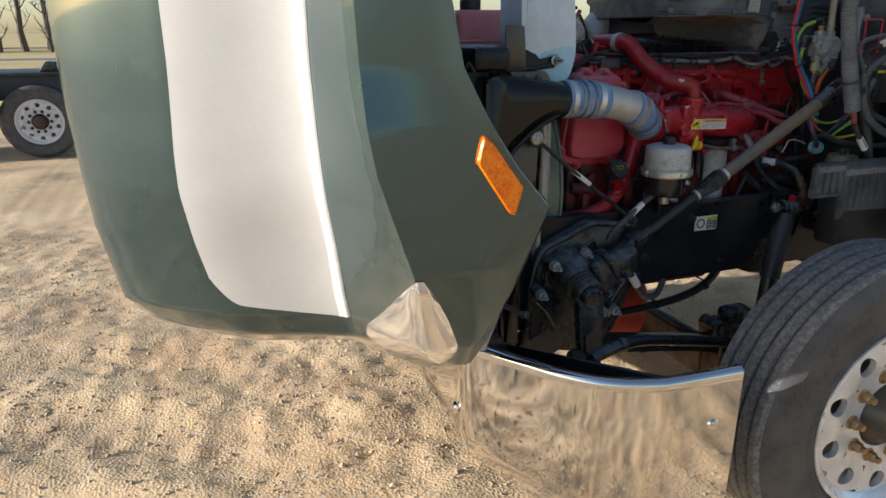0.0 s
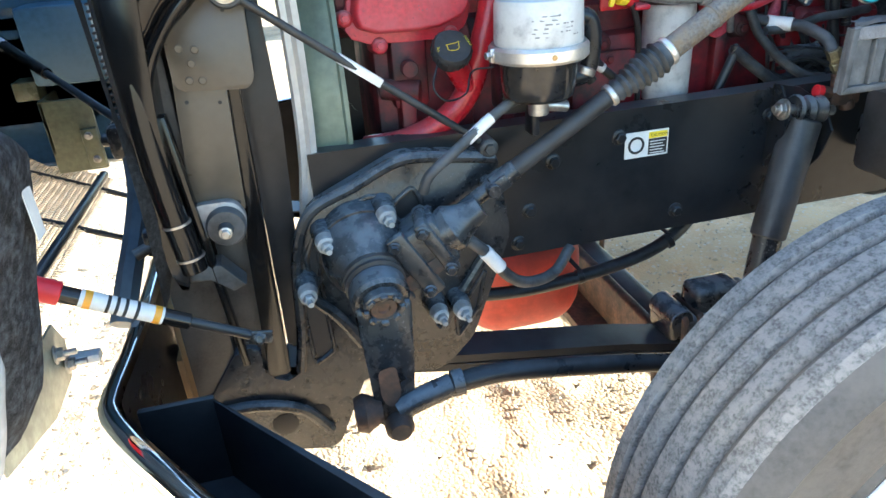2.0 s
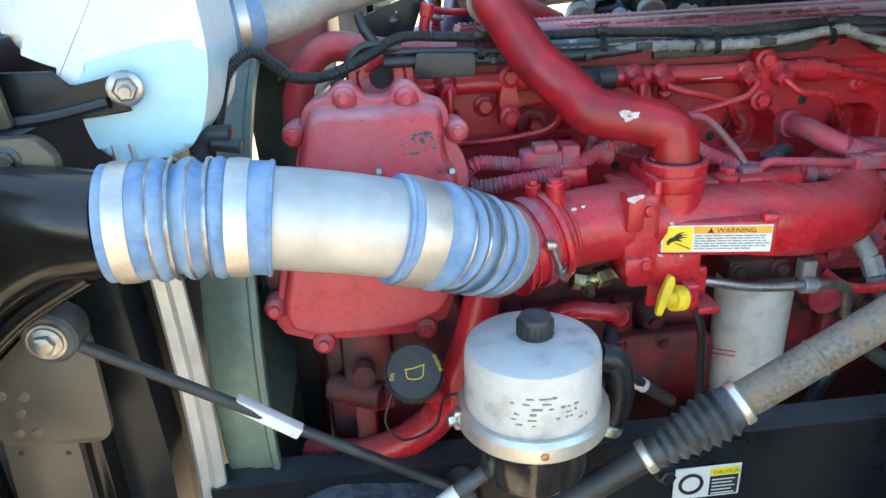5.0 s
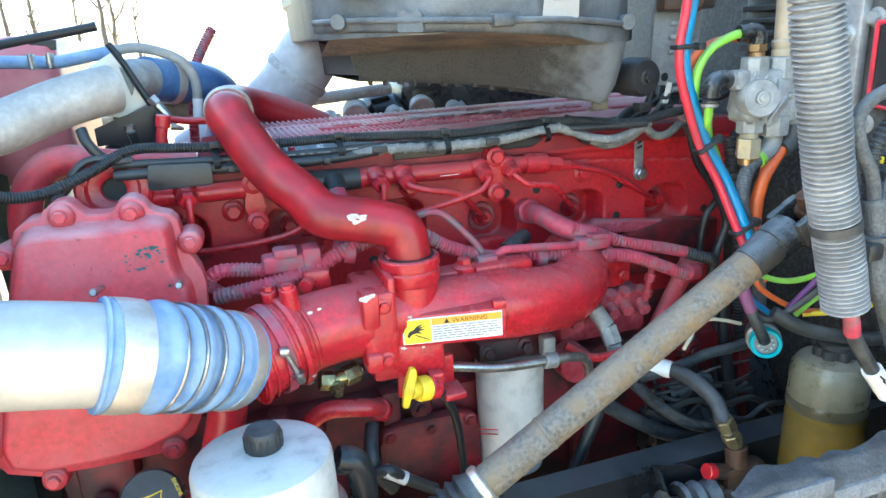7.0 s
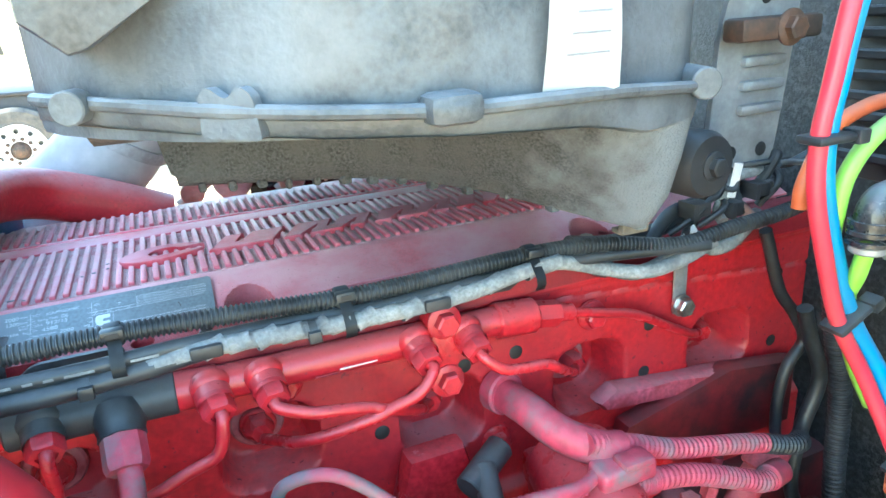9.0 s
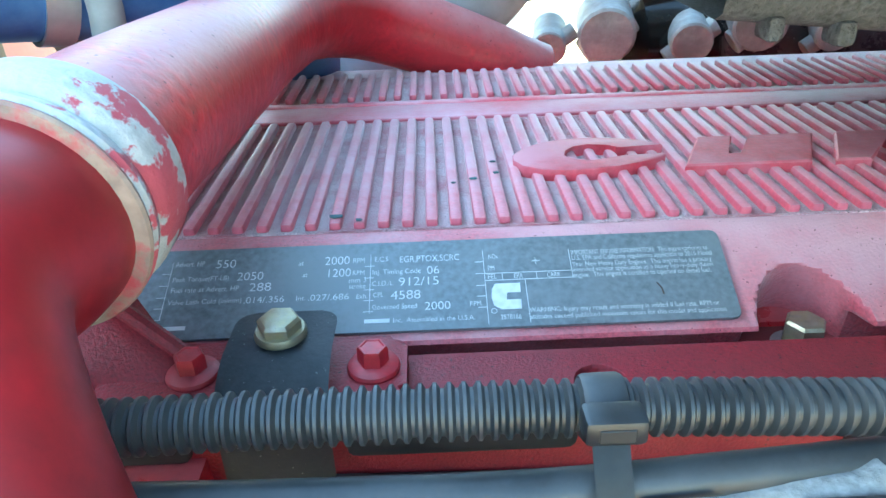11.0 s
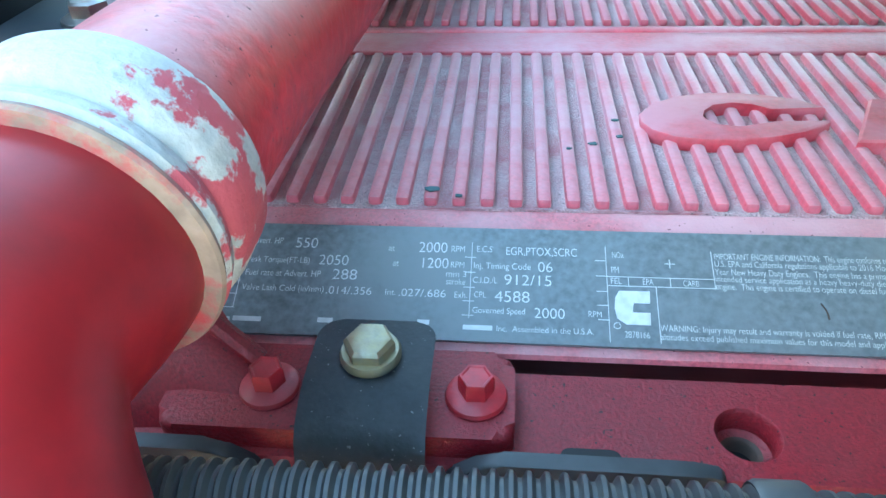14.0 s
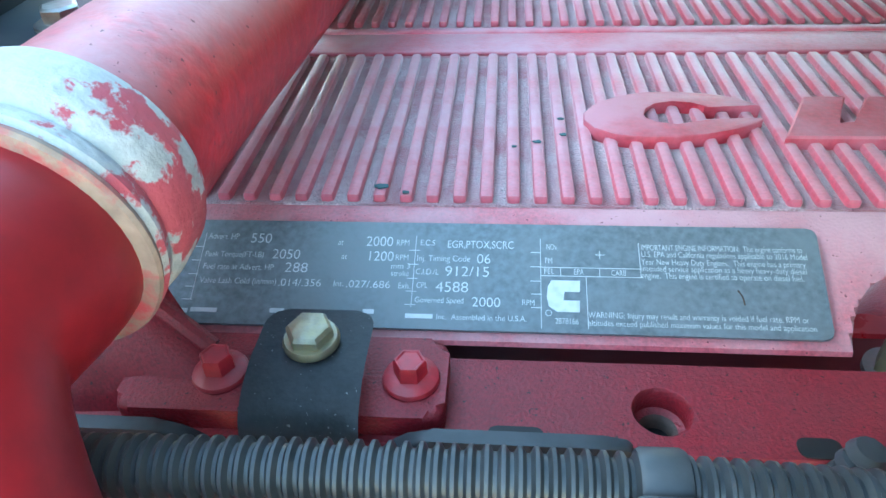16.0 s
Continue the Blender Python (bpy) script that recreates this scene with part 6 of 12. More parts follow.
_hf, PORTS = head_face()
part("head_side", _hf, HEAD_RED, engine, "red cylinder head with round port recesses", smooth=60)
part("head", box(1.42, 2.43, 2.203, 2.60, 1.14, 1.452, 0.006), RED, engine, "red cylinder head")
for _x, _z in PORTS:
    part("port_washer", lathe([(0.0250, -0.002), (0.0245, 0.004), (0.0225, 0.006), (0.0160, 0.0065), (0.0155, 0.002)], (_x, 2.1985, _z), (0, -1, 0), 32), PORT_DUST, engine, "dusty washer ring")
    part("port_fitting", join(lathe([(0.0165, -0.002), (0.0165, 0.011), (0.0150, 0.013), (0.009, 0.013)], (_x, 2.1985, _z), (0, -1, 0), 28), lathe([(0, 0.032), (0.0085, 0.032), (0.0125, 0.027), (0.0135, 0.012)], (_x, 2.1985, _z), (0, -1, 0.1), 6)), RED, engine)
for _x, _z in ((1.70, 1.405), (1.905, 1.33), (1.99, 1.375), (2.045, 1.375), (2.205, 1.365), (2.20, 1.31), (2.385, 1.385), (1.76, 1.295), (2.385, 1.30)):
    part("tapped_hole", lathe([(0, 0.0006), (0.006, 0.0006), (0.0072, 0)], (_x, 2.1495, _z), (0, -1, 0), 16), INK, engine)
for _x, _z in ((1.825, 1.405), (2.130, 1.395), (1.935, 1.275), (2.02, 1.285), (2.36, 1.25), (1.56, 1.40)):
    part("head_bolt", hexbolt((_x, 2.149, _z), (0, -1, 0), 0.011, 0.012), RED, engine)
part("side_boss", extrude([(1.895, 2.15, 1.22), (2.0, 2.15, 1.22), (1.975, 2.15, 1.31), (1.92, 2.15, 1.31)], (0, -0.03, 0), 0.008), RED, engine)
part("side_boss", extrude([(2.14, 2.15, 1.20), (2.40, 2.15, 1.20), (2.40, 2.15, 1.285), (2.30, 2.15, 1.300), (2.16, 2.15, 1.270)], (0, -0.03, 0), 0.012), RED_DARK, engine)
part("side_ledge", extrude([(2.130, 2.155, 1.3000), (2.152, 2.155, 1.3125), (2.225, 2.155, 1.3020), (2.318, 2.155, 1.2940), (2.325, 2.155, 1.2770), (2.226, 2.155, 1.2830), (2.140, 2.155, 1.2880)], (0, -0.026, 0), 0.008), PINK_DUST, engine, "dust-covered ledge on the head")

# rocker housing ledge below the valve cover


def holed_slab(x0, x1, y0, y1, z0, z1, holes, seg=32):
    """A slab with a skirt whose top is pierced by round holes with square collars round them."""
    bm = B()
    xs = [x0]
    for hx, hy, r in holes:
        q = r * 1.6
        bm_sq = [(hx - q, hy - q), (hx + q, hy - q), (hx + q, hy + q), (hx - q, hy + q)]
        out = []
        for k in range(seg):
            a = 2 * math.pi * k / seg
            c, s = math.cos(a), math.sin(a)
            f = q / max(abs(c), abs(s))
            out.append(bm.verts.new((hx + c * f, hy + s * f, z1)))
        rim = [bm.verts.new((hx + r * 1.12 * math.cos(2 * math.pi * k / seg), hy + r * 1.12 * math.sin(2 * math.pi * k / seg), z1)) for k in range(seg)]
        low = [bm.verts.new((hx + r * math.cos(2 * math.pi * k / seg), hy + r * math.sin(2 * math.pi * k / seg), z1 - r * 0.15)) for k in range(seg)]
        mid = [bm.verts.new((hx + r * math.cos(2 * math.pi * k / seg), hy + r * math.sin(2 * math.pi * k / seg), z1 - r * 1.0)) for k in range(seg)]
        inn = [bm.verts.new((hx + r * 0.74 * math.cos(2 * math.pi * k / seg), hy + r * 0.74 * math.sin(2 * math.pi * k / seg), z1 - r * 1.12)) for k in range(seg)]
        for a, b in ((out, rim), (rim, low), (low, mid), (mid, inn)):
            for k in range(seg):
                bm.faces.new((a[k], a[(k + 1) % seg], b[(k + 1) % seg], b[k]))
        for ya, yb in ((y0, hy - q), (hy + q, y1)):
            bm.faces.new([bm.verts.new(p) for p in ((hx - q, ya, z1), (hx + q, ya, z1), (hx + q, yb, z1), (hx - q, yb, z1))])
        bm.faces.new([bm.verts.new(p) for p in ((xs[-1], y0, z1), (hx - q, y0, z1), (hx - q, y1, z1), (xs[-1], y1, z1))])
        xs.append(hx + q)
    bm.faces.new([bm.verts.new(p) for p in ((xs[-1], y0, z1), (x1, y0, z1), (x1, y1, z1), (xs[-1], y1, z1))])
    e = 0.0035
    for p in (((x0, y0, z1), (x1, y0, z1), (x1, y0 - e, z1 - e), (x0, y0 - e, z1 - e)), ((x0, y0 - e, z1 - e), (x1, y0 - e, z1 - e), (x1, y0 - e, z0), (x0, y0 - e, z0)),
              ((x0, y1, z1), (x1, y1, z1), (x1, y1, z0), (x0, y1, z0)), ((x1, y0 - e, z1 - e), (x1, y0, z1), (x1, y1, z1), (x1, y1, z0), (x1, y0 - e, z0))):
        bm.faces.new([bm.verts.new(q) for q in p])
    return bm


HOLES = [(1.7275, 2.1540, 0.0080), (1.90, 2.154, 0.0080), (2.07, 2.154, 0.0080)]
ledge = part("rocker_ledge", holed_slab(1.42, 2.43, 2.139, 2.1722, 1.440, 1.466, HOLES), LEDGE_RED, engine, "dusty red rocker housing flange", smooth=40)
# Step in dark red, painting the shadow of the gap below the cover.
part("shade_step", box(1.42, 2.43, 2.1724, 2.60, 1.440, 1.4485, 0.001, 1), RED_DARK, engine, "step under the valve cover, its shadow painted dark red")
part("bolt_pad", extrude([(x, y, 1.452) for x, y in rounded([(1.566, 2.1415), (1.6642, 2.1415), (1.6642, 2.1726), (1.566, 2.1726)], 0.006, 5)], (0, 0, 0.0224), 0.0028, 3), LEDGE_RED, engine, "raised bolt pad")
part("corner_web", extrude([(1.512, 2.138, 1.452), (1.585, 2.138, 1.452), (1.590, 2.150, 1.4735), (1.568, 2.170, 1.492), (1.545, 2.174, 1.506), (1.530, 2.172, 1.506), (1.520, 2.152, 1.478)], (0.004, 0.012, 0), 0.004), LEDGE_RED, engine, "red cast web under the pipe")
part("web_rib", tube([(1.590, 2.164, 1.476), (1.570, 2.171, 1.490), (1.552, 2.176, 1.504)], 0.0035, 10), LEDGE_RED, engine)
for _x, _y, _r in HOLES:
    for _k in range(5):
        part("thread", lathe([(_r * 0.76, 0.0), (_r * 0.60, -0.0006), (_r * 0.76, -0.0012)], (_x, _y, 1.4660 - _r * 1.12 - 0.0012 * _k), (0, 0, 1), 28), RUST_DARK, ledge, "dark thread")
    part("hole_floor", lathe([(0, 0.0), (_r * 1.06, 0.0), (_r * 1.06, -0.002), (0, -0.002)], (_x, _y, 1.4660 - _r * 1.12 - 0.0062), (0, 0, 1), 24), INK, ledge)
for _x in (1.5955, 1.6536):
    _fb = lathe([(0, 0), (0.0084, 0), (0.0086, 0.0008), (0.0082, 0.0018), (0.0060, 0.0030), (0, 0.0030)], (_x, 2.1555, 1.4744), (0, 0, 1), 36)
    lathe([(0, 0.002), (0.0050, 0.002), (0.0050, 0.0076), (0.0045, 0.0086), (0.0040, 0.0086), (0.0036, 0.0082), (0.0, 0.0084)], (_x, 2.1555, 1.4744), (0, 0, 1), 6, _fb)
    part("flange_bolt", _fb, BOLT_RED, ledge, "red painted flange bolt")
for _x, _w in ((1.6845, 0.0080), (1.7680, 0.0060), (1.940, 0.008)):
    part("ledge_slot", extrude([(x, y, 1.4660) for x, y in rounded([(_x - _w, 2.1395), (_x + _w, 2.1395), (_x + _w, 2.1462), (_x - _w, 2.1462)], 0.004, 4)], (0, 0, 0.0005)), INK, ledge, "open slot")

# ---- valve cover with ribs ----
cover = thing("valve_cover", "dusty red ribbed valve cover with raised letters", "valve cover", at=(2.0, 2.38, 1.466))
_prof = [(2.200, 1.4470), (2.1955, 1.4475), (2.1935, 1.4500), (2.1925, 1.4630), (2.1800, 1.4645), (2.1784, 1.4655), (2.1790, 1.4672), *[(2.1790 + 0.0395 * k / 14, 1.4672 + 0.0166 * k / 14) for k in range(1, 15)], (2.2225, 1.4852), (2.227, 1.4858), (2.45, 1.4858), (2.52, 1.480), (2.57, 1.462), (2.58, 1.455)]
POCKETS = (1.8115, 2.150)


def cover_point(x, k):
    """Profile point k of the cover at x; the skirt is scooped out round the bolts that hold it down."""
    y, z = _prof[k]
    for c in POCKETS:
        d = abs(x - c)
        if d < 0.0215 and 1 <= k < len(_prof) - 4:
            wall = 2.1720 + 0.0360 * math.sqrt(max(0.0, 1 - (d / 0.0215) ** 2))
            y = max(y, wall - 0.006 * (z - 1.4675) / 0.018)
    return Vector((x, y, z))


_xs = [1.557 + 0.0215 * k for k in range(10)] + [1.7765, 1.7840, 1.7885] + [1.7900 + 0.00179 * k for k in range(25)] + [1.8345, 1.842] + [1.86 + 0.04 * k for k in range(7)] + [2.1285 + 0.00179 * k for k in range(25)] + [2.18, 2.26, 2.34, 2.42]
_bm = B()
_rows = [[_bm.verts.new(cover_point(x, k)) for k in range(len(_prof))] for x in _xs]
for _a, _b in zip(_rows, _rows[1:]):
    for _k in range(len(_prof) - 1):
        _bm.faces.new((_a[_k], _a[_k + 1], _b[_k + 1], _b[_k]))
_bm.faces.new(_rows[0])
_bm.faces.new(_rows[-1])
part("shell", _bm, RED_COVER, cover, "dusty red cover", smooth=38)
for _c in POCKETS:
    _pw = part("pocket_washer", lathe([(0, 0), (0.0105, 0), (0.0105, 0.0022), (0.0, 0.0022)], (_c, 2.1860, 1.4500), (0, 0, 1), 28), DIECAST, cover, "grey washer in the bolt pocket")
    part("pocket_bolt", lathe([(0, 0.002), (0.0076, 0.002), (0.0076, 0.0130), (0.0066, 0.0142), (0, 0.0142)], (_c, 2.1860, 1.4500), (0, 0, 1), 6), ZINC, _pw, "zinc bolt with rusty flats")
for _x0, _x1, _y0, _y1 in ((1.5655, 2.40, 2.2300, 2.3660), (1.5655, 2.40, 2.4100, 2.47)):
    part("groove_dust", box(_x0 - 0.004, _x1, _y0 - 0.001, _y1 + 0.001, 1.4856, 1.4866, 0.0004, 1), DUST_RED, cover, "grey dust between ribs")
part("raised_band", box(1.562, 2.41, 2.3705, 2.3985, 1.4854, 1.4880, 0.0016, 3), RIB_RED, cover)
part("band_bead", box(1.562, 2.41, 2.3965, 2.4035, 1.4854, 1.4893, 0.0018, 3), RIB_RED, cover)
part("end_bead", tube([(1.5600, 2.229, 1.4862), (1.5595, 2.30, 1.4868), (1.5585, 2.40, 1.4868), (1.558, 2.47, 1.486)], 0.0018, 8), RIB_RED, cover)
_rib = mesh_of("rib", box(-0.0026, 0.0026, 0, 0.1345, -0.001, 0.0040, 0.0016, 2), RIB_RED)
_rib2 = mesh_of("rib", box(-0.0024, 0.0024, 0, 0.062, -0.001, 0.0042, 0.0015, 2), RIB_RED)
for _k in range(84):
    for _m, _y in ((_rib, 2.2305), (_rib2, 2.4105)):
        _o = new("rib", _m)
        _o.parent = cover
        _o.matrix_parent_inverse = cover.matrix_basis.inverted()
        _o.location = (1.5640 + 0.00998 * _k, _y, 1.486)
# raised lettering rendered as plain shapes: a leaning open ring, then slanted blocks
_lz = 1.4895


def shear(x, y):
    return (x + (y - 2.286) * 0.5, y + 0.0025, _lz - 0.0035)


_big = [(1.7890, 2.2965), (1.7880, 2.2992), (1.7800, 2.3058), (1.7680, 2.3098), (1.7550, 2.3110), (1.7420, 2.3100), (1.7300, 2.3070), (1.7200, 2.3000), (1.7140, 2.2910), (1.7135, 2.2840), (1.7170, 2.2770), (1.7250, 2.2715), (1.7360, 2.2695), (1.7490, 2.2695), (1.7620, 2.2720), (1.7740, 2.2762), (1.7830, 2.2812), (1.7870, 2.2848), (1.7872, 2.2868),
        (1.7653, 2.2853), (1.7600, 2.2818), (1.7513, 2.2791), (1.7430, 2.2810), (1.7388, 2.2848), (1.7378, 2.2888), (1.7395, 2.2945), (1.7447, 2.3000), (1.7530, 2.3023), (1.7610, 2.3008), (1.7638, 2.2992), (1.7655, 2.2955), (1.7670, 2.2965)]
part("raised_letter", extrude([(x, y + 0.0015, _lz - 0.0035) for x, y in _big], (0, 0, 0.0066), 0.0009, 2), LETTER_RED, cover, "raised red open ring letter")


def letter(x0, x1, slots_far, slots_near):
    """A leaning block letter: a slab whose far and near edges are cut by narrow slanted slots."""
    y0, y1, w = 2.2685, 2.3055, 0.0042
    pts = [(x0, y0)]
    for s in slots_near:
        pts += [(s - w, y0), (s + 0.004, y1 - 0.011), (s + w + 0.003, y1 - 0.013), (s + w, y0)]
    pts += [(x1, y0), (x1, y1)]
    for s in reversed(slots_far):
        pts += [(s + w, y1), (s + w * 0.8, y0 + 0.012), (s - w, y0 + 0.011), (s - w, y1)]
    pts += [(x0, y1)]
    part("raised_letter", extrude([shear(x, y) for x, y in pts], (0, 0, 0.0066), 0.0009, 1), LETTER_RED, cover, "raised red letter shape")


for _x0, _x1, _f, _n in ((1.800, 1.859, [1.822], []), (1.870, 1.951, [1.912], [1.891, 1.932]), (1.962, 2.043, [2.004], [1.983, 2.024]), (2.053, 2.074, [], []), (2.084, 2.139, [2.120], [2.103]), (2.150, 2.206, [2.186], [2.169])):
    letter(_x0, _x1, _f, _n)


for _k, (_x, _y, _r) in enumerate(((1.6340, 2.2355, 0.0030), (1.6440, 2.2315, 0.0016), (1.6935, 2.2700, 0.0020), (1.7045, 2.2760, 0.0018), (1.7040, 2.2900, 0.0016), (1.6840, 2.2660, 0.0012))):
    chip("paint_chip", (_x, _y, 1.4900), (0, 0, 1), _r, CHIP_TEAL, cover, "dark teal chip on a rib", 60 + _k, 0.0003)

# data plate on the sloping side
plate = thing("data_plate", "dark engine data plate with etched figures", "data plate", at=(1.68, 2.2, 1.47))
_pa, _pb = Vector((0, 2.1810, 1.4696)), Vector((0, 2.2180, 1.4858))
_pd = (_pb - _pa).normalized()
_pn = Vector((1, 0, 0)).cross(_pd).normalized()
_pl = (_pb - _pa).length
PM = Matrix(((1, 0, 0, 1.556), (0, _pd.y, _pn.y, _pa.y), (0, _pd.z, _pn.z, _pa.z), (0, 0, 0, 1)))
_o = rounded([(0, 0), (0.2285, 0), (0.2300, _pl), (0, _pl)], 0.003, 4)
part("plate", extrude([PM @ Vector((x, y, -0.0006)) for x, y in _o], _pn * 0.0016, 0.0003, 1), PLATE, plate)


def ptext(body, u, v, cap, width):
    """Etched writing whose baseline starts at (u, v) on the plate, with its cap height and its length."""
    ob = text(body, cap / 0.70, Matrix.Identity(4), PLATE_INK, plate, "etched_text", thin=0.008)
    w = max(q.co.x for q in ob.data.vertices)
    ob.data.transform(PM @ Matrix.Translation((u, v, 0.00115)) @ Matrix.Diagonal((width / w, 1, 1, 1)))


def pbar(u0, u1, v0, v1):
    part("etched_line", box(u0, u1, v0, v1, 0.0008, 0.00115, 0, 1, m=PM), PLATE_INK, plate, smooth=0)


for _row in (("Advert. HP", 0.0182, 0.0324, 0.0024, 0.0113), ("550", 0.0338, 0.0311, 0.0039, 0.0078), ("Peak Torque(FT-LB)", 0.0184, 0.0253, 0.0022, 0.0214), ("2050", 0.0428, 0.0249, 0.0038, 0.0101),
                              ("Fuel rate at Advert. HP", 0.0187, 0.0203, 0.0023, 0.0256), ("288", 0.0481, 0.0197, 0.0038, 0.0083), ("Valve Lash Cold (in/mm)", 0.0187, 0.0149, 0.0022, 0.0274), (".014/.356", 0.0468, 0.0144, 0.0028, 0.0151),
                              ("Int.", 0.0662, 0.0147, 0.0021, 0.0036), (".027/.686", 0.0706, 0.0144, 0.0027, 0.0154), ("Exh.", 0.0886, 0.0144, 0.0022, 0.0042), ("at", 0.0659, 0.0308, 0.0023, 0.002),
                              ("at", 0.0678, 0.0252, 0.0023, 0.002), ("2000", 0.0759, 0.0306, 0.0039, 0.0096), ("RPM", 0.0867, 0.031, 0.0023, 0.0046), ("1200", 0.0767, 0.0248, 0.0038, 0.0095),
                              ("RPM", 0.0868, 0.0252, 0.0022, 0.0046), ("mm 3", 0.0855, 0.0218, 0.0023, 0.0067), ("stroke", 0.0858, 0.0191, 0.0021, 0.0062), ("E.C.S", 0.0951, 0.0312, 0.0023, 0.0053),
                              ("EGR,PTOX,SCRC", 0.1047, 0.0304, 0.003, 0.0231), ("Inj. Timing Code", 0.0943, 0.0251, 0.0023, 0.0186), ("06", 0.1151, 0.0245, 0.0037, 0.0048), ("C.I.D./L", 0.0943, 0.0199, 0.0022, 0.008),
                              ("912/15", 0.1043, 0.0195, 0.0038, 0.0152), ("CPL", 0.0949, 0.0148, 0.0021, 0.0039), ("4588", 0.1015, 0.0135, 0.0039, 0.0111), ("Governed Speed", 0.0947, 0.0094, 0.0021, 0.0165),
                              ("2000", 0.1139, 0.0084, 0.0035, 0.0096), ("RPM", 0.1306, 0.0093, 0.0021, 0.0042), ("Inc.  Assembled in the U.S.A.", 0.1023, 0.0035, 0.002, 0.0299), ("NOx", 0.1389, 0.0304, 0.0022, 0.0038),
                              ("PM", 0.1384, 0.025, 0.0022, 0.0025), ("FEL", 0.138, 0.021, 0.0022, 0.0036), ("EPA", 0.148, 0.021, 0.0022, 0.0034), ("CARB", 0.1605, 0.0209, 0.0021, 0.0049),
                              ("2878166", 0.1414, 0.003, 0.0021, 0.0076), ("IMPORTANT ENGINE INFORMATION:  This engine conforms to", 0.171, 0.0308, 0.0022, 0.053), ("U.S. EPA and California regulations applicable to 2016 Model", 0.1709, 0.0282, 0.0022, 0.0542), ("Year New Heavy Duty Engines.  This engine has a primary", 0.1707, 0.0253, 0.0022, 0.0534),
                              ("intended service application as a heavy heavy-duty diesel", 0.1705, 0.0228, 0.0021, 0.0535), ("engine.  This engine is certified to operate on diesel fuel.", 0.1703, 0.0202, 0.0022, 0.0523), ("WARNING: Injury may result and warranty is voided if fuel rate, RPM or", 0.1522, 0.0055, 0.0021, 0.0694), ("altitudes exceed published maximum values for this model and application", 0.1521, 0.0027, 0.002, 0.0712)):
    ptext(*_row)
for _x, _y0, _y1 in ((0.0172, 0.0086, 0.0347), (0.0937, 0.0077, 0.0348), (0.1370, 0.0013, 0.0345), (0.1521, 0.0015, 0.0204), (0.1703, 0.0202, 0.0336), (0.1437, 0.0204, 0.0235), (0.1567, 0.0204, 0.0235), (0.1570, 0.0271, 0.0303)):
    pbar(_x - 0.0001, _x + 0.0001, _y0, _y1)
for _y in (0.0292, 0.0237, 0.0183, 0.0135, 0.0086):
    for _x in (0.0162, 0.0937, 0.1358):
        pbar(_x - 0.0022, _x + 0.0014, _y - 0.0001, _y + 0.0001)
pbar(0.1372, 0.1703, 0.0235, 0.0237)
pbar(0.1372, 0.1703, 0.0203, 0.0205)
pbar(0.1555, 0.1587, 0.0286, 0.0288)
for _u0, _u1, _v in ((0.0077, 0.0170, 0.0032), (0.0180, 0.0273, 0.0036), (0.0457, 0.0506, 0.0040), (0.0776, 0.0814, 0.0045), (0.0920, 0.1012, 0.0033)):
    pbar(_u0, _u1, _v + 0.0004, _v + 0.0020)
_mk2 = [(0.1406, 0.0187), (0.1500, 0.0187), (0.1498, 0.0146), (0.1448, 0.0146), (0.1443, 0.0114), (0.1497, 0.0114), (0.1495, 0.0073), (0.1422, 0.0073), (0.1395, 0.0092), (0.1389, 0.0128), (0.1393, 0.0164)]
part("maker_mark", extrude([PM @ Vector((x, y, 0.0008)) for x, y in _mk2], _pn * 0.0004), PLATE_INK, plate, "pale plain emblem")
part("mark_ring", lathe([(0.0009, 0), (0.0011, 0), (0.0011, 0.0003), (0.0009, 0.0003)], PM @ Vector((0.1394, 0.0068, 0.0008)), _pn, 20), PLATE_INK, plate)
part("rust_scratch", tube([PM @ Vector(q) for q in ((0.2010, 0.0165, 0.0010), (0.2022, 0.0140, 0.0010), (0.2025, 0.0112, 0.0010))], 0.0003, 6), RUST_DARK, plate, "small rust scratch")

# clamp strap with the bright bolt over the plate
strap = thing("loom_strap", "grey-black steel strap with bright hex bolt", "strap", at=(1.63, 2.14, 1.47))
_sp = spline([(0, 2.1715, 1.4868), (0, 2.160, 1.4872), (0, 2.146, 1.4868), (0, 2.1345, 1.4815), (0, 2.1305, 1.470), (0, 2.130, 1.452)], 8)


def strap_point(i, j):
    p = _sp[min(len(_sp) - 1, int(round(j * (len(_sp) - 1))))]
    end = max(0.0, (2.1715 - p.y) / 0.0075) if p.y > 2.164 else 1.0
    hw = 0.0166 * (0.62 + 0.38 * math.sqrt(max(0.0, 1 - (1 - min(1.0, end)) ** 2)))
    return Vector((1.6255 + hw * (2 * i - 1), p.y, p.z))


part("strap", thick(grid(strap_point, 8, len(_sp) - 1), 0.0022), STRAP, strap, smooth=60)
_zb = lathe([(0, 0), (0.0082, 0), (0.0083, 0.0010), (0.0076, 0.0024), (0, 0.0024)], (1.6255, 2.1565, 1.4884), (0, -0.03, 1), 40)
lathe([(0, 0.002), (0.0068, 0.002), (0.0069, 0.0052), (0.0059, 0.0064), (0.0052, 0.0066), (0.0, 0.0066)], (1.6255, 2.1565, 1.4884), (0.0, -0.03, 1), 6, _zb)
part("hex_bolt", _zb, ZINC, strap, "yellow zinc hex bolt")

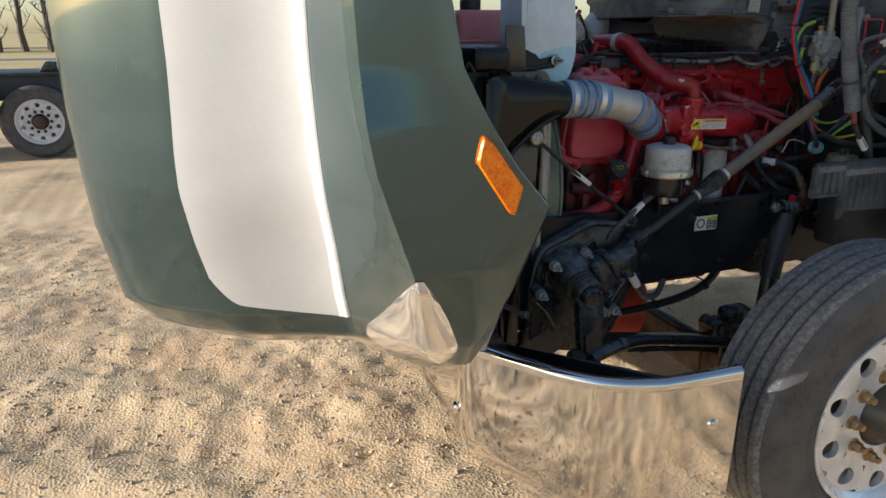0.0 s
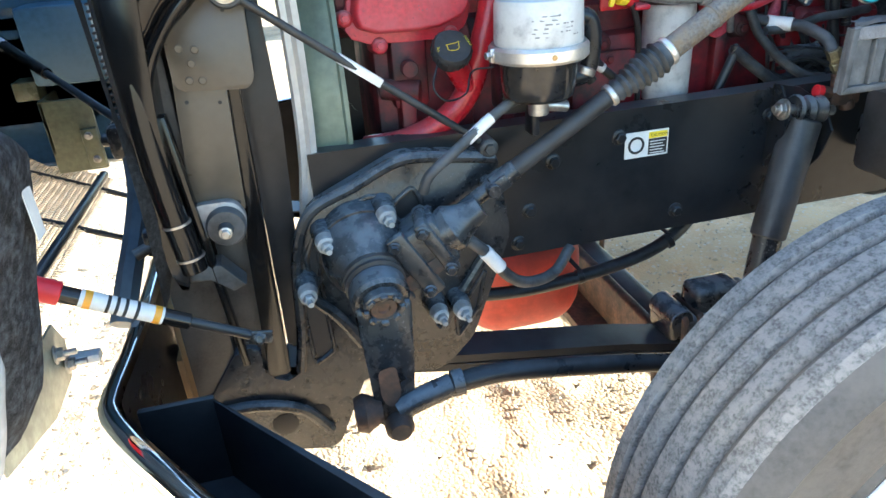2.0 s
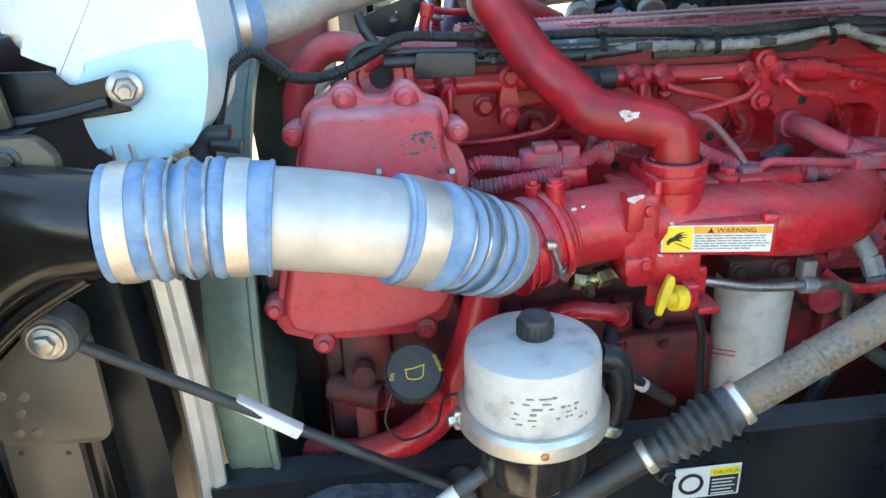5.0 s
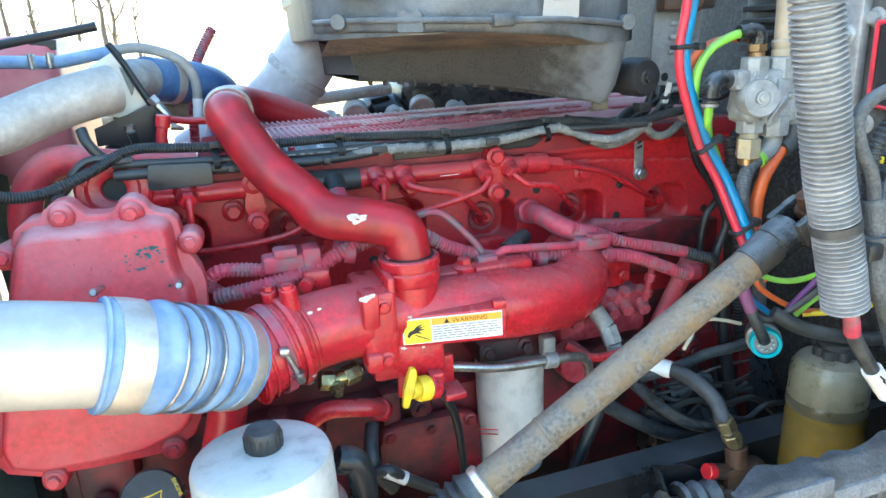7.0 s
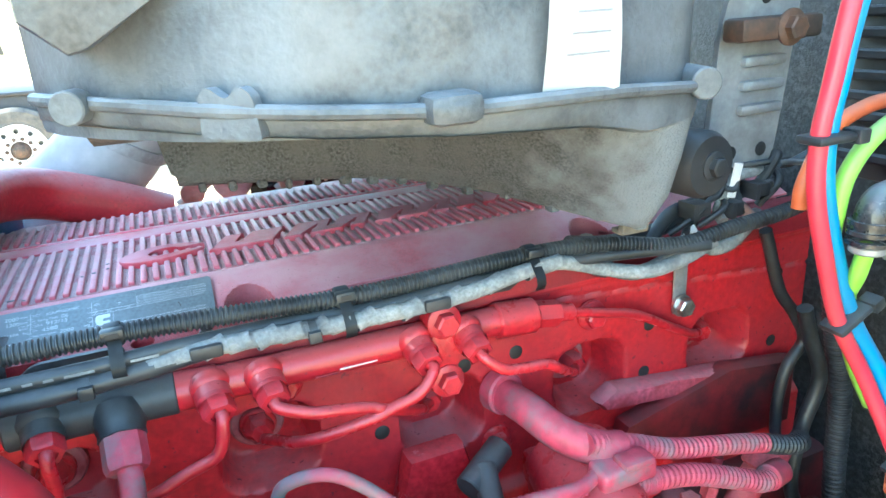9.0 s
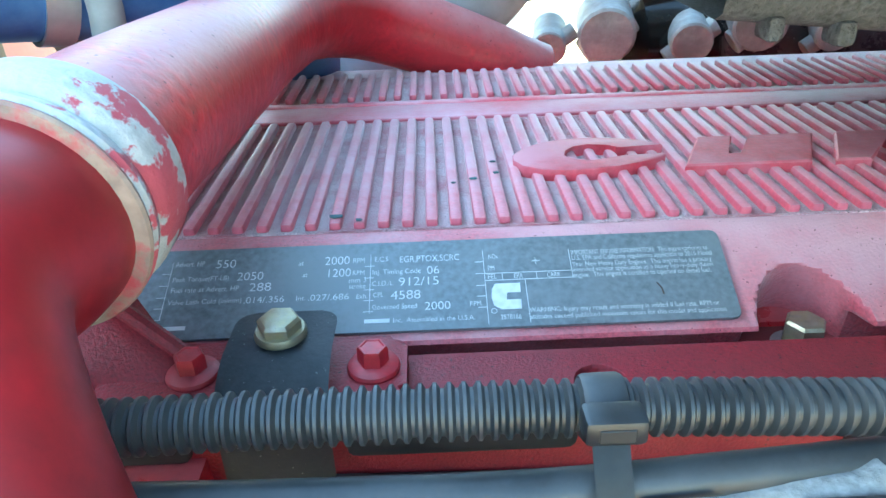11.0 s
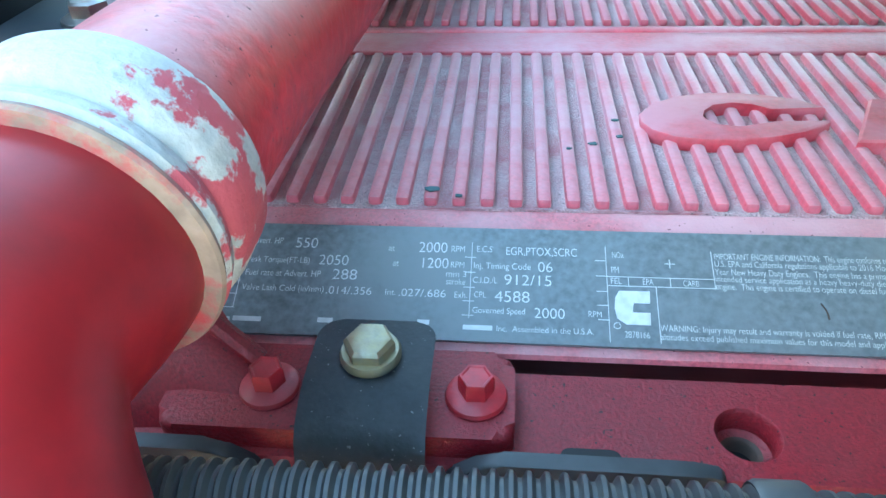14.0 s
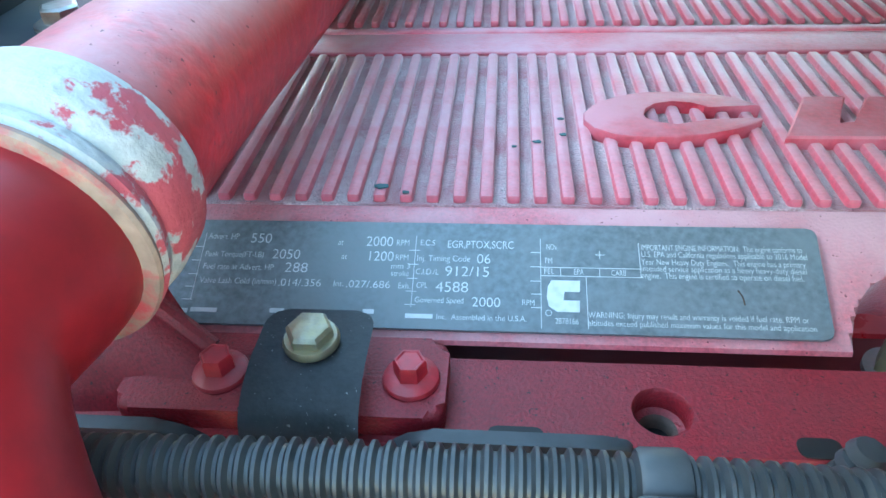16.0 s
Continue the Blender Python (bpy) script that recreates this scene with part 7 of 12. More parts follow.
# ---- crossover pipe ----
cross = thing("coolant_crossover_pipe", "large red painted crossover pipe with clamp", "pipe", at=(1.7, 2.0, 1.33))
CP = [(1.768, 1.960, 1.330), (1.768, 1.960, 1.362), (1.7597, 1.9646, 1.3923), (1.722, 1.9716, 1.4055), (1.6680, 1.9828, 1.4187), (1.6450, 2.0109, 1.4410), (1.6085, 2.0394, 1.4765), (1.5725, 2.089, 1.5370), (1.5728, 2.134, 1.5415)]
part("lower_pipe", tube(CP, 0.0290, 40, 10), PIPE_RED, cross, "red painted pipe", smooth=60)
CP2 = [(1.5728, 2.134, 1.5415), (1.5730, 2.150, 1.5425), (1.5745, 2.20, 1.5430), (1.578, 2.300, 1.540), (1.582, 2.380, 1.538), (1.595, 2.450, 1.535), (1.630, 2.500, 1.522), (1.690, 2.520, 1.498), (1.76, 2.53, 1.465)]
part("upper_pipe", tube(CP2, 0.0290, 40, 10), PIPE_DUSTY, cross, "dusty red pipe", smooth=60)
_cd = Vector((0.015, 1, 0.072)).normalized()
part("pipe_clamp", lathe([(0.0285, -0.0150), (0.0318, -0.0150), (0.0330, -0.0130), (0.0322, -0.0095), (0.0312, -0.0080), (0.0330, -0.0060), (0.0338, -0.001), (0.0338, 0.009), (0.0325, 0.0125), (0.0300, 0.0140), (0.0285, 0.0142)], Vector((1.5730, 2.1482, 1.5425)), _cd, 64), CLAMP_WORN, cross, "clamp with red paint worn through")
part("clamp_lip", lathe([(0.0285, -0.0010), (0.0324, -0.0010), (0.0330, 0.0), (0.0324, 0.0016), (0.0285, 0.002)], Vector((1.5730, 2.1482, 1.5425)) - _cd * 0.0165, _cd, 64), material("tan_worn_edge", (0.31, 0.22, 0.17), 0.7, grain=200, vary=0.25, bump=0.3, col2=(0.46, 0.06, 0.07), stain=45, amount=0.4, sharp=0.04), cross, "tan worn edge")
part("flange", lathe([(0, 0.0), (0.0385, 0.0), (0.0395, 0.002), (0.0395, 0.016), (0.0375, 0.0185), (0.0375, 0.0200), (0.0400, 0.0215), (0.0400, 0.0325), (0.0385, 0.0345), (0.0300, 0.0350)], (1.768, 1.960, 1.322), (0, 0, 1), 48), RED, cross, "two stacked flange rings")

part("flange_gap", lathe([(0.0300, -0.001), (0.0335, -0.001), (0.0335, 0.0005), (0.0300, 0.0005)], (1.768, 1.960, 1.3575), (0, 0, 1), 40), INK, cross, "dark gap round the pipe")


for _k, (_p, _n, _r) in enumerate((((1.6965, 1.9475, 1.4200), (0.1, -0.97, 0.28), 0.0085), ((1.7085, 1.9465, 1.4175), (0.1, -0.97, 0.28), 0.0075), ((1.700, 1.946, 1.4135), (0.1, -0.98, 0.16), 0.006))):
    chip("bare_spot", _p, _n, _r, BARE, cross, "bare chip in the paint", _k, 0.0012)


# ---- intake manifold ----
manifold = thing("intake_manifold", "red cast intake manifold with warning label", "intake manifold", at=(1.8, 1.95, 1.2))
MP = [(1.545, 1.915, 1.268), (1.60, 1.935, 1.277), (1.66, 1.950, 1.281), (1.72, 1.957, 1.280), (1.80, 1.963, 1.274), (1.88, 1.968, 1.264), (1.96, 1.976, 1.254), (2.02, 1.992, 1.252), (2.06, 2.03, 1.262), (2.075, 2.10, 1.275)]
_path = spline(MP, 6)
_rad = []
for _p in _path:
    _x = _p.x
    _rad.append(table([(1.54, 0.053), (1.60, 0.054), (1.605, 0.048), (1.70, 0.049), (1.722, 0.0405), (1.80, 0.0415), (1.87, 0.047), (1.90, 0.050), (2.0, 0.048), (2.05, 0.046), (2.1, 0.044)], _x)[0])
part("runner", sweep(_path, _rad, 40), RED, manifold, "red painted casting", smooth=50)
part("throttle_flange", box(1.690, 1.734, 1.907, 2.01, 1.222, 1.330, 0.008), RED, manifold, "square throttle flange")
part("flange_lug", box(1.690, 1.712, 1.899, 1.93, 1.285, 1.334, 0.006), RED, manifold)
part("flange_lug", box(1.690, 1.712, 1.899, 1.93, 1.226, 1.252, 0.006), RED, manifold)
part("flange_rib", box(1.726, 1.736, 1.912, 2.0, 1.230, 1.345, 0.004), RED, manifold)
part("lower_boss", box(1.700, 1.80, 1.92, 2.01, 1.20, 1.25, 0.01), RED, manifold)
part("outlet_neck", rod((1.768, 1.960, 1.25), (1.768, 1.960, 1.324), 0.0365, seg=40), RED, manifold)
for _z in (1.312, 1.240):
    part("flange_bolt", hexbolt((1.718, 1.9075, _z), (0, -1, 0), 0.007, 0.007), RED, manifold)
part("inlet_bead", lathe([(0.050, -0.006), (0.058, -0.005), (0.060, 0.0), (0.058, 0.006), (0.050, 0.008)], MP[1], Vector(MP[1]) - Vector(MP[0]), 48), RED, manifold, "v-band at the inlet")
_vb = thing("v_band_clamp", "steel v-band clamp with t-bolt on the manifold inlet", "clamp", at=(1.585, 1.88, 1.28))
part("band", lathe([(0.0545, -0.006), (0.0575, -0.006), (0.0575, 0.006), (0.0545, 0.006)], Vector(MP[0]).lerp(Vector(MP[1]), 0.62), Vector(MP[1]) - Vector(MP[0]), 48), RED_LOOM, _vb, "paint-chipped band")
part("t_bolt", join(rod((1.592, 1.869, 1.292), (1.603, 1.872, 1.262), 0.0036, seg=12), hexbolt((1.603, 1.872, 1.262), (0.3, 0.05, -0.9), 0.0055, 0.012), box(1.585, 1.597, 1.864, 1.876, 1.288, 1.298, 0.003)), STEEL, _vb)
part("sensor_post", join(rod((1.610, 1.925, 1.300), (1.606, 1.918, 1.352), 0.0125, 0.0105, 20), rod((1.606, 1.918, 1.350), (1.606, 1.9178, 1.356), 0.008, seg=16)), RED, manifold)
part("top_boss", join(rod((1.857, 1.995, 1.290), (1.857, 1.995, 1.318), 0.017, seg=20), hexbolt((1.857, 1.995, 1.317), (0, 0, 1), 0.0105, 0.010)), RED, manifold)
part("rear_fin", extrude([(2.081, 2.062, 1.226), (2.096, 2.062, 1.226), (2.096, 2.062, 1.258), (2.092, 2.062, 1.264), (2.081, 2.062, 1.262)], (0, 0.06, 0), 0.003), RED, manifold)
part("rear_plate", extrude([(x, 2.085, z) for x, z in rounded([(2.05, 1.205), (2.165, 1.205), (2.190, 1.212), (2.190, 1.252), (2.05, 1.262)], 0.008, 3)], (0, 0.07, 0), 0.004), RED, manifold, "flat rear plate")
part("plate_bolt", hexbolt((2.178, 2.085, 1.222), (0, -1, 0), 0.007, 0.007), RED, manifold)
for _f, _r, _w in ((0.10, 0.0580, 0.0030), (0.30, 0.0560, 0.0022), (0.80, 0.0555, 0.0025), (1.18, 0.0535, 0.0022), (1.30, 0.0510, 0.0020)):
    _c0 = Vector(MP[0]).lerp(Vector(MP[1]), _f)
    part("inlet_ring", lathe([(_r - 0.006, -_w), (_r - 0.001, -_w), (_r, 0), (_r - 0.001, _w), (_r - 0.006, _w)], _c0, Vector(MP[1]) - Vector(MP[0]), 48), RED, manifold)
part("second_post", join(rod((1.588, 1.945, 1.300), (1.585, 1.940, 1.344), 0.0105, 0.0095, 18), rod((1.585, 1.940, 1.344), (1.585, 1.940, 1.350), 0.0070, seg=6)), RED, manifold)
part("rail_lug", join(box(1.632, 1.668, 1.985, 2.03, 1.318, 1.345, 0.006), rod((1.640, 1.990, 1.330), (1.632, 1.972, 1.330), 0.009, seg=14)), RED, manifold)
part("top_seam", join(box(1.80, 1.96, 1.985, 2.02, 1.295, 1.315, 0.006), box(1.735, 1.752, 1.95, 1.97, 1.30, 1.36, 0.004)), RED, manifold)
_lp = Matrix.Translation((1.8085, 1.9160, 1.2660)) @ Matrix.Rotation(radians(-10.6), 4, "Z")
part("label_pad", join(box(-0.0735, 0.0725, -0.0060, 0.03, -0.0240, 0.0215, 0.005, m=_lp), box(0.054, 0.0725, -0.0060, 0.01, 0.018, 0.0300, 0.003, m=_lp)), RED, manifold, "raised rectangular pad")
for _k, (_u, _v, _r) in enumerate(((-0.068, 0.0205, 0.0045), (-0.055, 0.0208, 0.0035), (-0.066, -0.0225, 0.004), (-0.040, -0.0228, 0.003))):
    chip("paint_chip", _lp @ Vector((_u, -0.0062, _v)), (-0.18, -0.98, 0), _r, BARE, manifold, "bare chip on the pad edge", 60 + _k, 0.0004)
wl = thing("warning_label", "yellow and white engine warning label", "label", at=(1.8085, 1.91, 1.266))
part("backing", box(-0.0655, 0.0655, -0.0078, -0.0061, -0.0178, 0.0178, 0.0008, 1, m=_lp), LABEL_W, wl)
part("pictogram_field", box(-0.0635, -0.0285, -0.0084, -0.0077, -0.0163, 0.0163, 0.0003, 1, m=_lp), LABEL_Y, wl)
part("header_bar", box(-0.0275, 0.0640, -0.0084, -0.0077, 0.0070, 0.0163, 0.0003, 1, m=_lp), LABEL_O, wl)
text("WARNING", 0.0086, _lp @ Matrix.Translation((-0.0010, -0.0087, 0.0086)) @ pose(0, 0, 0, 90, 0, 0) @ Matrix.Diagonal((1.12, 1, 1, 1)), INK, wl, "warning_word")
part("alert_triangle", extrude([_lp @ Vector(p) for p in ((-0.0115, -0.0086, 0.0085), (-0.0040, -0.0086, 0.0085), (-0.0078, -0.0086, 0.0150))], (0, -0.0003, 0)), INK, wl)
part("pictogram", extrude([_lp @ Vector((u, -0.0086, v)) for u, v in ((-0.0600, -0.0045), (-0.0570, 0.0010), (-0.0520, 0.0030), (-0.0465, 0.0082), (-0.0375, 0.0105), (-0.0450, 0.0062), (-0.0360, 0.0070), (-0.0440, 0.0038), (-0.0350, 0.0030), (-0.0450, 0.0005), (-0.0395, -0.0030), (-0.0480, -0.0018), (-0.0540, -0.0035), (-0.0575, -0.0080))], (0, -0.0003, 0)), INK, wl, "black pictogram of a spray")
part("spray_line", extrude([_lp @ Vector((u, -0.0086, v)) for u, v in ((-0.0490, -0.0040), (-0.0305, -0.0120), (-0.0310, -0.0132), (-0.0495, -0.0050))], (0, -0.0003, 0)), INK, wl)
_rp = random.Random(5)
for _k in range(6):
    _u = -0.0262
    while _u < 0.058 - 0.02 * (_k == 5):
        _w = _rp.uniform(0.004, 0.012)
        part("print_line", box(_u, min(_u + _w, 0.0630), -0.0084, -0.00775, 0.0036 - 0.0034 * _k, 0.0050 - 0.0034 * _k, 0.0001, 1, m=_lp), INK_GREY, wl)
        _u += _w + 0.0014

for _k, (_p, _r) in enumerate((((1.693, 1.8935, 1.331), 0.0075), ((1.702, 1.8935, 1.334), 0.005), ((1.697, 1.9035, 1.292), 0.0045), ((1.703, 1.9035, 1.290), 0.004), ((1.628, 1.9125, 1.318), 0.004), ((1.640, 1.9135, 1.320), 0.003))):
    chip("paint_chip", _p, (0.05, -0.94, 0.32) if _r < 0.0045 else (0, -1, 0.1), _r, BARE, manifold, "bare chip in the red paint", 20 + _k, 0.0006)
_vd = (Vector(MP[1]) - Vector(MP[0])).normalized()
_vm = axis_matrix(Vector(MP[1]), _vd)
for _k in range(9):
    _a = radians(-150 + 23 * _k)
    _p = _vm @ Vector((0.0600 * math.cos(_a), 0.0600 * math.sin(_a), 0.001 * (_k % 3)))
    if _p.y < MP[1][1] - 0.01:
        chip("paint_chip", _p, _p - Vector(MP[1]), 0.0035 + 0.0012 * (_k % 3), BARE, manifold, "bare chip in the red paint", 40 + _k, 0.0003)

# charge air pipe and hoses
cac = thing("charge_air_pipe", "brushed alloy charge air pipe with blue hoses", "pipe", at=(1.35, 1.8, 1.3))
AP = [(1.150, 1.788, 1.388), (1.225, 1.796, 1.384), (1.298, 1.802, 1.376), (1.370, 1.808, 1.362), (1.430, 1.822, 1.343), (1.484, 1.856, 1.314), (1.548, 1.912, 1.270)]
_ap = spline(AP, 10)
part("alloy_tube", sweep(_ap[8:52], [0.0505] * 44, 48), ALU, cac, "brushed alloy tube", smooth=60)


def hose(path, waves, name):
    L = [0.0]
    for a, b in zip(path, path[1:]):
        L.append(L[-1] + (b - a).length)
    rad = [0.0552 + (0.0035 * math.sin(2 * math.pi * (l / L[-1] * (waves + 2.6) - 1.55)) if 0.26 < l / L[-1] < 0.80 else 0.0) for l in L]
    return part(name, sweep(path, rad, 48), BLUE_HOSE, cac, "blue silicone hose", smooth=70)


def along(a, b, n=40):
    dense = resample(_ap, 0.001)
    return [dense[int(blend(a, b, k / n) * (len(dense) - 1))] for k in range(n + 1)]


_h1 = hose(along(0.005, 0.335), 3, "hose")
_h2 = hose(along(0.592, 0.962), 3, "hose")


def band(f, w, parent, mat=BAND, r=0.0570):
    dense = resample(_ap, 0.001)
    i = int(f * (len(dense) - 1))
    d = (dense[min(i + 3, len(dense) - 1)] - dense[max(0, i - 3)]).normalized()
    part("clamp_band", lathe([(r - 0.003, -w / 2), (r, -w / 2), (r + 0.0006, 0), (r, w / 2), (r - 0.003, w / 2)], dense[i], d, 48), mat, parent, "stainless band")


for _f, _h in ((0.330, _h1), (0.597, _h2)):
    _dn = resample(_ap, 0.001)
    _i2 = int(_f * (len(_dn) - 1))
    part("hose_lip", lathe([(0.0508, -0.003), (0.0560, -0.0025), (0.0572, 0.0), (0.0560, 0.0025), (0.0508, 0.003)], _dn[_i2], (_dn[_i2 + 3] - _dn[_i2 - 3]).normalized(), 48), BLUE_HOSE, _h)
for _f, _w, _h in ((0.045, 0.018, _h1), (0.268, 0.020, _h1), (0.640, 0.030, _h2), (0.930, 0.016, _h2)):
    band(_f, _w, _h)
for _f, _h in ((0.105, _h1), (0.140, _h1), (0.175, _h1), (0.210, _h1), (0.720, _h2), (0.766, _h2), (0.812, _h2), (0.858, _h2)):
    band(_f, 0.0035, _h, STEEL, 0.0582)

# ---- front gear cover ----
gc = thing("front_gear_cover", "red cast front gear cover with lug bolts", "engine cover", at=(1.38, 1.98, 0.95))
FLANGE_EDGE = [(1.309, 1.415), (1.310, 1.430), (1.316, 1.448), (1.330, 1.459), (1.344, 1.461), (1.351, 1.470), (1.361, 1.477), (1.371, 1.478), (1.380, 1.474), (1.387, 1.464), (1.394, 1.458), (1.415, 1.456), (1.423, 1.459), (1.429, 1.468), (1.439, 1.474), (1.449, 1.473), (1.458, 1.466), (1.464, 1.456), (1.472, 1.451), (1.486, 1.446), (1.493, 1.437), (1.495, 1.423), (1.496, 1.401), (1.505, 1.385), (1.512, 1.369), (1.515, 1.350), (1.513, 1.319), (1.509, 1.281), (1.495, 1.218), (1.484, 1.170), (1.474, 1.150), (1.456, 1.141), (1.428, 1.133), (1.364, 1.133), (1.296, 1.136), (1.263, 1.148), (1.253, 1.164), (1.256, 1.190), (1.272, 1.260), (1.293, 1.346)]
FACE_EDGE = [(1.318, 1.432), (1.325, 1.444), (1.336, 1.450), (1.356, 1.450), (1.416, 1.447), (1.448, 1.450), (1.472, 1.447), (1.483, 1.440), (1.486, 1.423), (1.485, 1.399), (1.487, 1.377), (1.498, 1.355), (1.499, 1.323), (1.492, 1.260), (1.482, 1.195), (1.468, 1.174), (1.422, 1.156), (1.367, 1.154), (1.307, 1.156), (1.275, 1.168), (1.267, 1.195), (1.290, 1.298), (1.308, 1.390)]


def cover_z(z):
    return 1.30 + 0.93 * (z - 1.30)


def cover_plane(z):
    return 1.962 + 0.178 * (z - 1.17)


def stepped(outline, levels, r=0.004):
    """A casting built up from one outline: pairs of inset and rise above the cover's plane."""
    o = [(x, cover_z(z)) for x, z in rounded(outline, r, 3)]
    n = len(o)
    bm = B()
    rings = []
    for inset, rise in levels:
        ring = []
        for k, (x, z) in enumerate(o):
            (ax, az), (bx, bz) = o[k - 1], o[(k + 1) % n]
            t = Vector((bx - ax, bz - az)).normalized()
            px, pz = x + t.y * -inset * TURN, z + t.x * inset * TURN
            ring.append(bm.verts.new((px, cover_plane(pz) - rise, pz)))
        rings.append(ring)
    for a, b in zip(rings, rings[1:]):
        for k in range(n):
            bm.faces.new((a[k], a[(k + 1) % n], b[(k + 1) % n], b[k]))
    bm.faces.new(rings[0])
    bm.faces.new(rings[-1])
    return bm


TURN = -1
part("housing", stepped(FLANGE_EDGE, [(0.0, -0.035), (0.0, -0.003), (0.001, -0.001), (0.003, 0.0)], 0.003), GEAR_RED, gc, "red painted housing")
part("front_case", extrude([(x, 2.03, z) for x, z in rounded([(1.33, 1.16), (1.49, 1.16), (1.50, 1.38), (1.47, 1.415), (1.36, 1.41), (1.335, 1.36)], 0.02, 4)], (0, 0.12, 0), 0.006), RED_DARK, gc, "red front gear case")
part("raised_face", stepped(FACE_EDGE, [(-0.003, -0.004), (0.0, 0.004), (0.001, 0.018), (0.0025, 0.026), (0.005, 0.032), (0.0085, 0.035), (0.011, 0.0355)], 0.008), GEAR_RED, gc, "raised flat face with rounded edge", smooth=60)
for _x, _z in ((1.368, 1.459), (1.443, 1.453), (1.503, 1.408), (1.303, 1.418), (1.255, 1.187), (1.447, 1.140), (1.312, 1.132), (1.504, 1.290)):
    _z = cover_z(_z)
    _y = cover_plane(_z)
    part("lug_bolt", join(lathe([(0, 0.008), (0.0110, 0.008), (0.0135, 0.006), (0.0150, 0.0), (0.0160, -0.03), (0.0160, -0.06)], (_x, _y, _z), (0, -1, 0.12), 28), hexbolt((_x, _y - 0.0075, _z + 0.001), (0, -1, 0.12), 0.0078, 0.009)), GEAR_RED, gc)
for _x, _y, _z in ((1.4035, 1.966, 1.374), (1.4875, 1.985, 1.362)):
    part("bare_stud", join(rod((_x, _y, _z - 0.004), (_x, _y - 0.060, _z + 0.010), 0.0036, seg=12), lathe([(0.0046, 0.0), (0.0046, 0.006), (0.0040, 0.007)], (_x, _y - 0.052, _z + 0.008), (0, -1, 0.2), 12)), STEEL, gc)
_rc = random.Random(12)
for _k in range(50):
    _x = _rc.uniform(1.432, 1.480) if _k < 46 else _rc.uniform(1.37, 1.40)
    _z = 1.408 + 0.30 * (_x - 1.45) - _rc.uniform(0.0, 0.022) - (0.040 * (_x > 1.470) * _rc.random()) if _k < 46 else _rc.uniform(1.195, 1.215)
    chip("paint_chip", Vector((_x, cover_plane(_z) - 0.0357, _z)), (0, -1, 0.178), _rc.choice((0.0010, 0.0014, 0.0020, 0.0032)), CHIP_TEAL, gc, "dark chip in the red paint", 90 + _k, 0.0004)
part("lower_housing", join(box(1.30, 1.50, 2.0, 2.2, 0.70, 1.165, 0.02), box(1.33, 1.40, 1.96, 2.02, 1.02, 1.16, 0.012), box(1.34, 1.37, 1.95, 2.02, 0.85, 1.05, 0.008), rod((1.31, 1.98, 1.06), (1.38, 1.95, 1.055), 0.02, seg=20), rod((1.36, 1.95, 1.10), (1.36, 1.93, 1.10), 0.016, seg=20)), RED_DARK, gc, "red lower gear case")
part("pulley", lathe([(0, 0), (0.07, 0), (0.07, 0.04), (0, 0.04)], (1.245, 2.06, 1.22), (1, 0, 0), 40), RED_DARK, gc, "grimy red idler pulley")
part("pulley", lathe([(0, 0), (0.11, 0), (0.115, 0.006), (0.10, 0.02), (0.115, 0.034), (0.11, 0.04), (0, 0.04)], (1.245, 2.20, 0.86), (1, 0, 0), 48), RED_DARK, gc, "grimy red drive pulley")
part("drive_belt", thick(grid(lambda i, j: Vector((1.25 + 0.03 * i, 2.06 + 0.03 * j, blend(0.80, 1.24, j))), 2, 4), 0.004), FRAME_BLK, gc, "black drive belt")
# gear ring behind the cover and the tensioner disc
part("gear_ring", lathe([(0.0150, -0.025), (0.0155, -0.002), (0.018, 0.0), (0.030, 0.001), (0.034, 0.007), (0.043, 0.008), (0.0465, 0.005), (0.048, -0.004), (0.048, -0.06)], (1.415, 2.105, 1.457), (0.0, -1, 0.12), 48), RED, gc, "red round housing with dark bore")
part("ring_bore", lathe([(0, -0.018), (0.0152, -0.018)], (1.415, 2.105, 1.457), (0, -1, 0.12), 24), INK, gc)
for _x, _z in ((1.383, 1.471), (1.388, 1.430), (1.447, 1.472)):
    part("ring_screw", lathe([(0, 0.004), (0.0042, 0.0035), (0.005, 0)], (_x, 2.098, _z), (0, -1, 0.12), 12), RED, gc)
part("elbow_pipe", tube([(1.290, 2.150, 1.385), (1.298, 2.150, 1.433), (1.312, 2.150, 1.467), (1.334, 2.150, 1.489), (1.360, 2.150, 1.495), (1.397, 2.150, 1.487), (1.456, 2.152, 1.478), (1.520, 2.156, 1.472)], 0.0205, 24), GEAR_RED, gc, "dusty red elbow pipe")
part("upright_pipe", join(tube([(1.492, 2.165, 1.395), (1.487, 2.163, 1.44), (1.480, 2.160, 1.505), (1.484, 2.160, 1.530)], 0.0076, 16), rod((1.4835, 2.160, 1.526), (1.4865, 2.160, 1.543), 0.0098, seg=16)), PIPE_DUSTY, gc, "dusty pink upright pipe with grey cap")
# oil filler
filler = thing("oil_filler", "red oil filler tube with black cap", "oil filler", at=(1.45, 1.92, 0.98))
part("filler_tube", join(tube([(1.525, 1.935, 1.235), (1.515, 1.930, 1.190), (1.492, 1.925, 1.120), (1.462, 1.925, 1.045), (1.41, 1.93, 0.995), (1.34, 1.945, 0.965), (1.27, 1.98, 0.95)], 0.0235, 24), rod((1.525, 1.935, 1.225), (1.528, 1.937, 1.265), 0.027, seg=24)), RED, filler)
part("neck", tube([(1.47, 1.925, 1.05), (1.45, 1.915, 1.085), (1.43, 1.892, 1.120)], 0.022, 24), RED, filler)
_cd2 = Vector((0.02, -0.72, 0.68)).normalized()
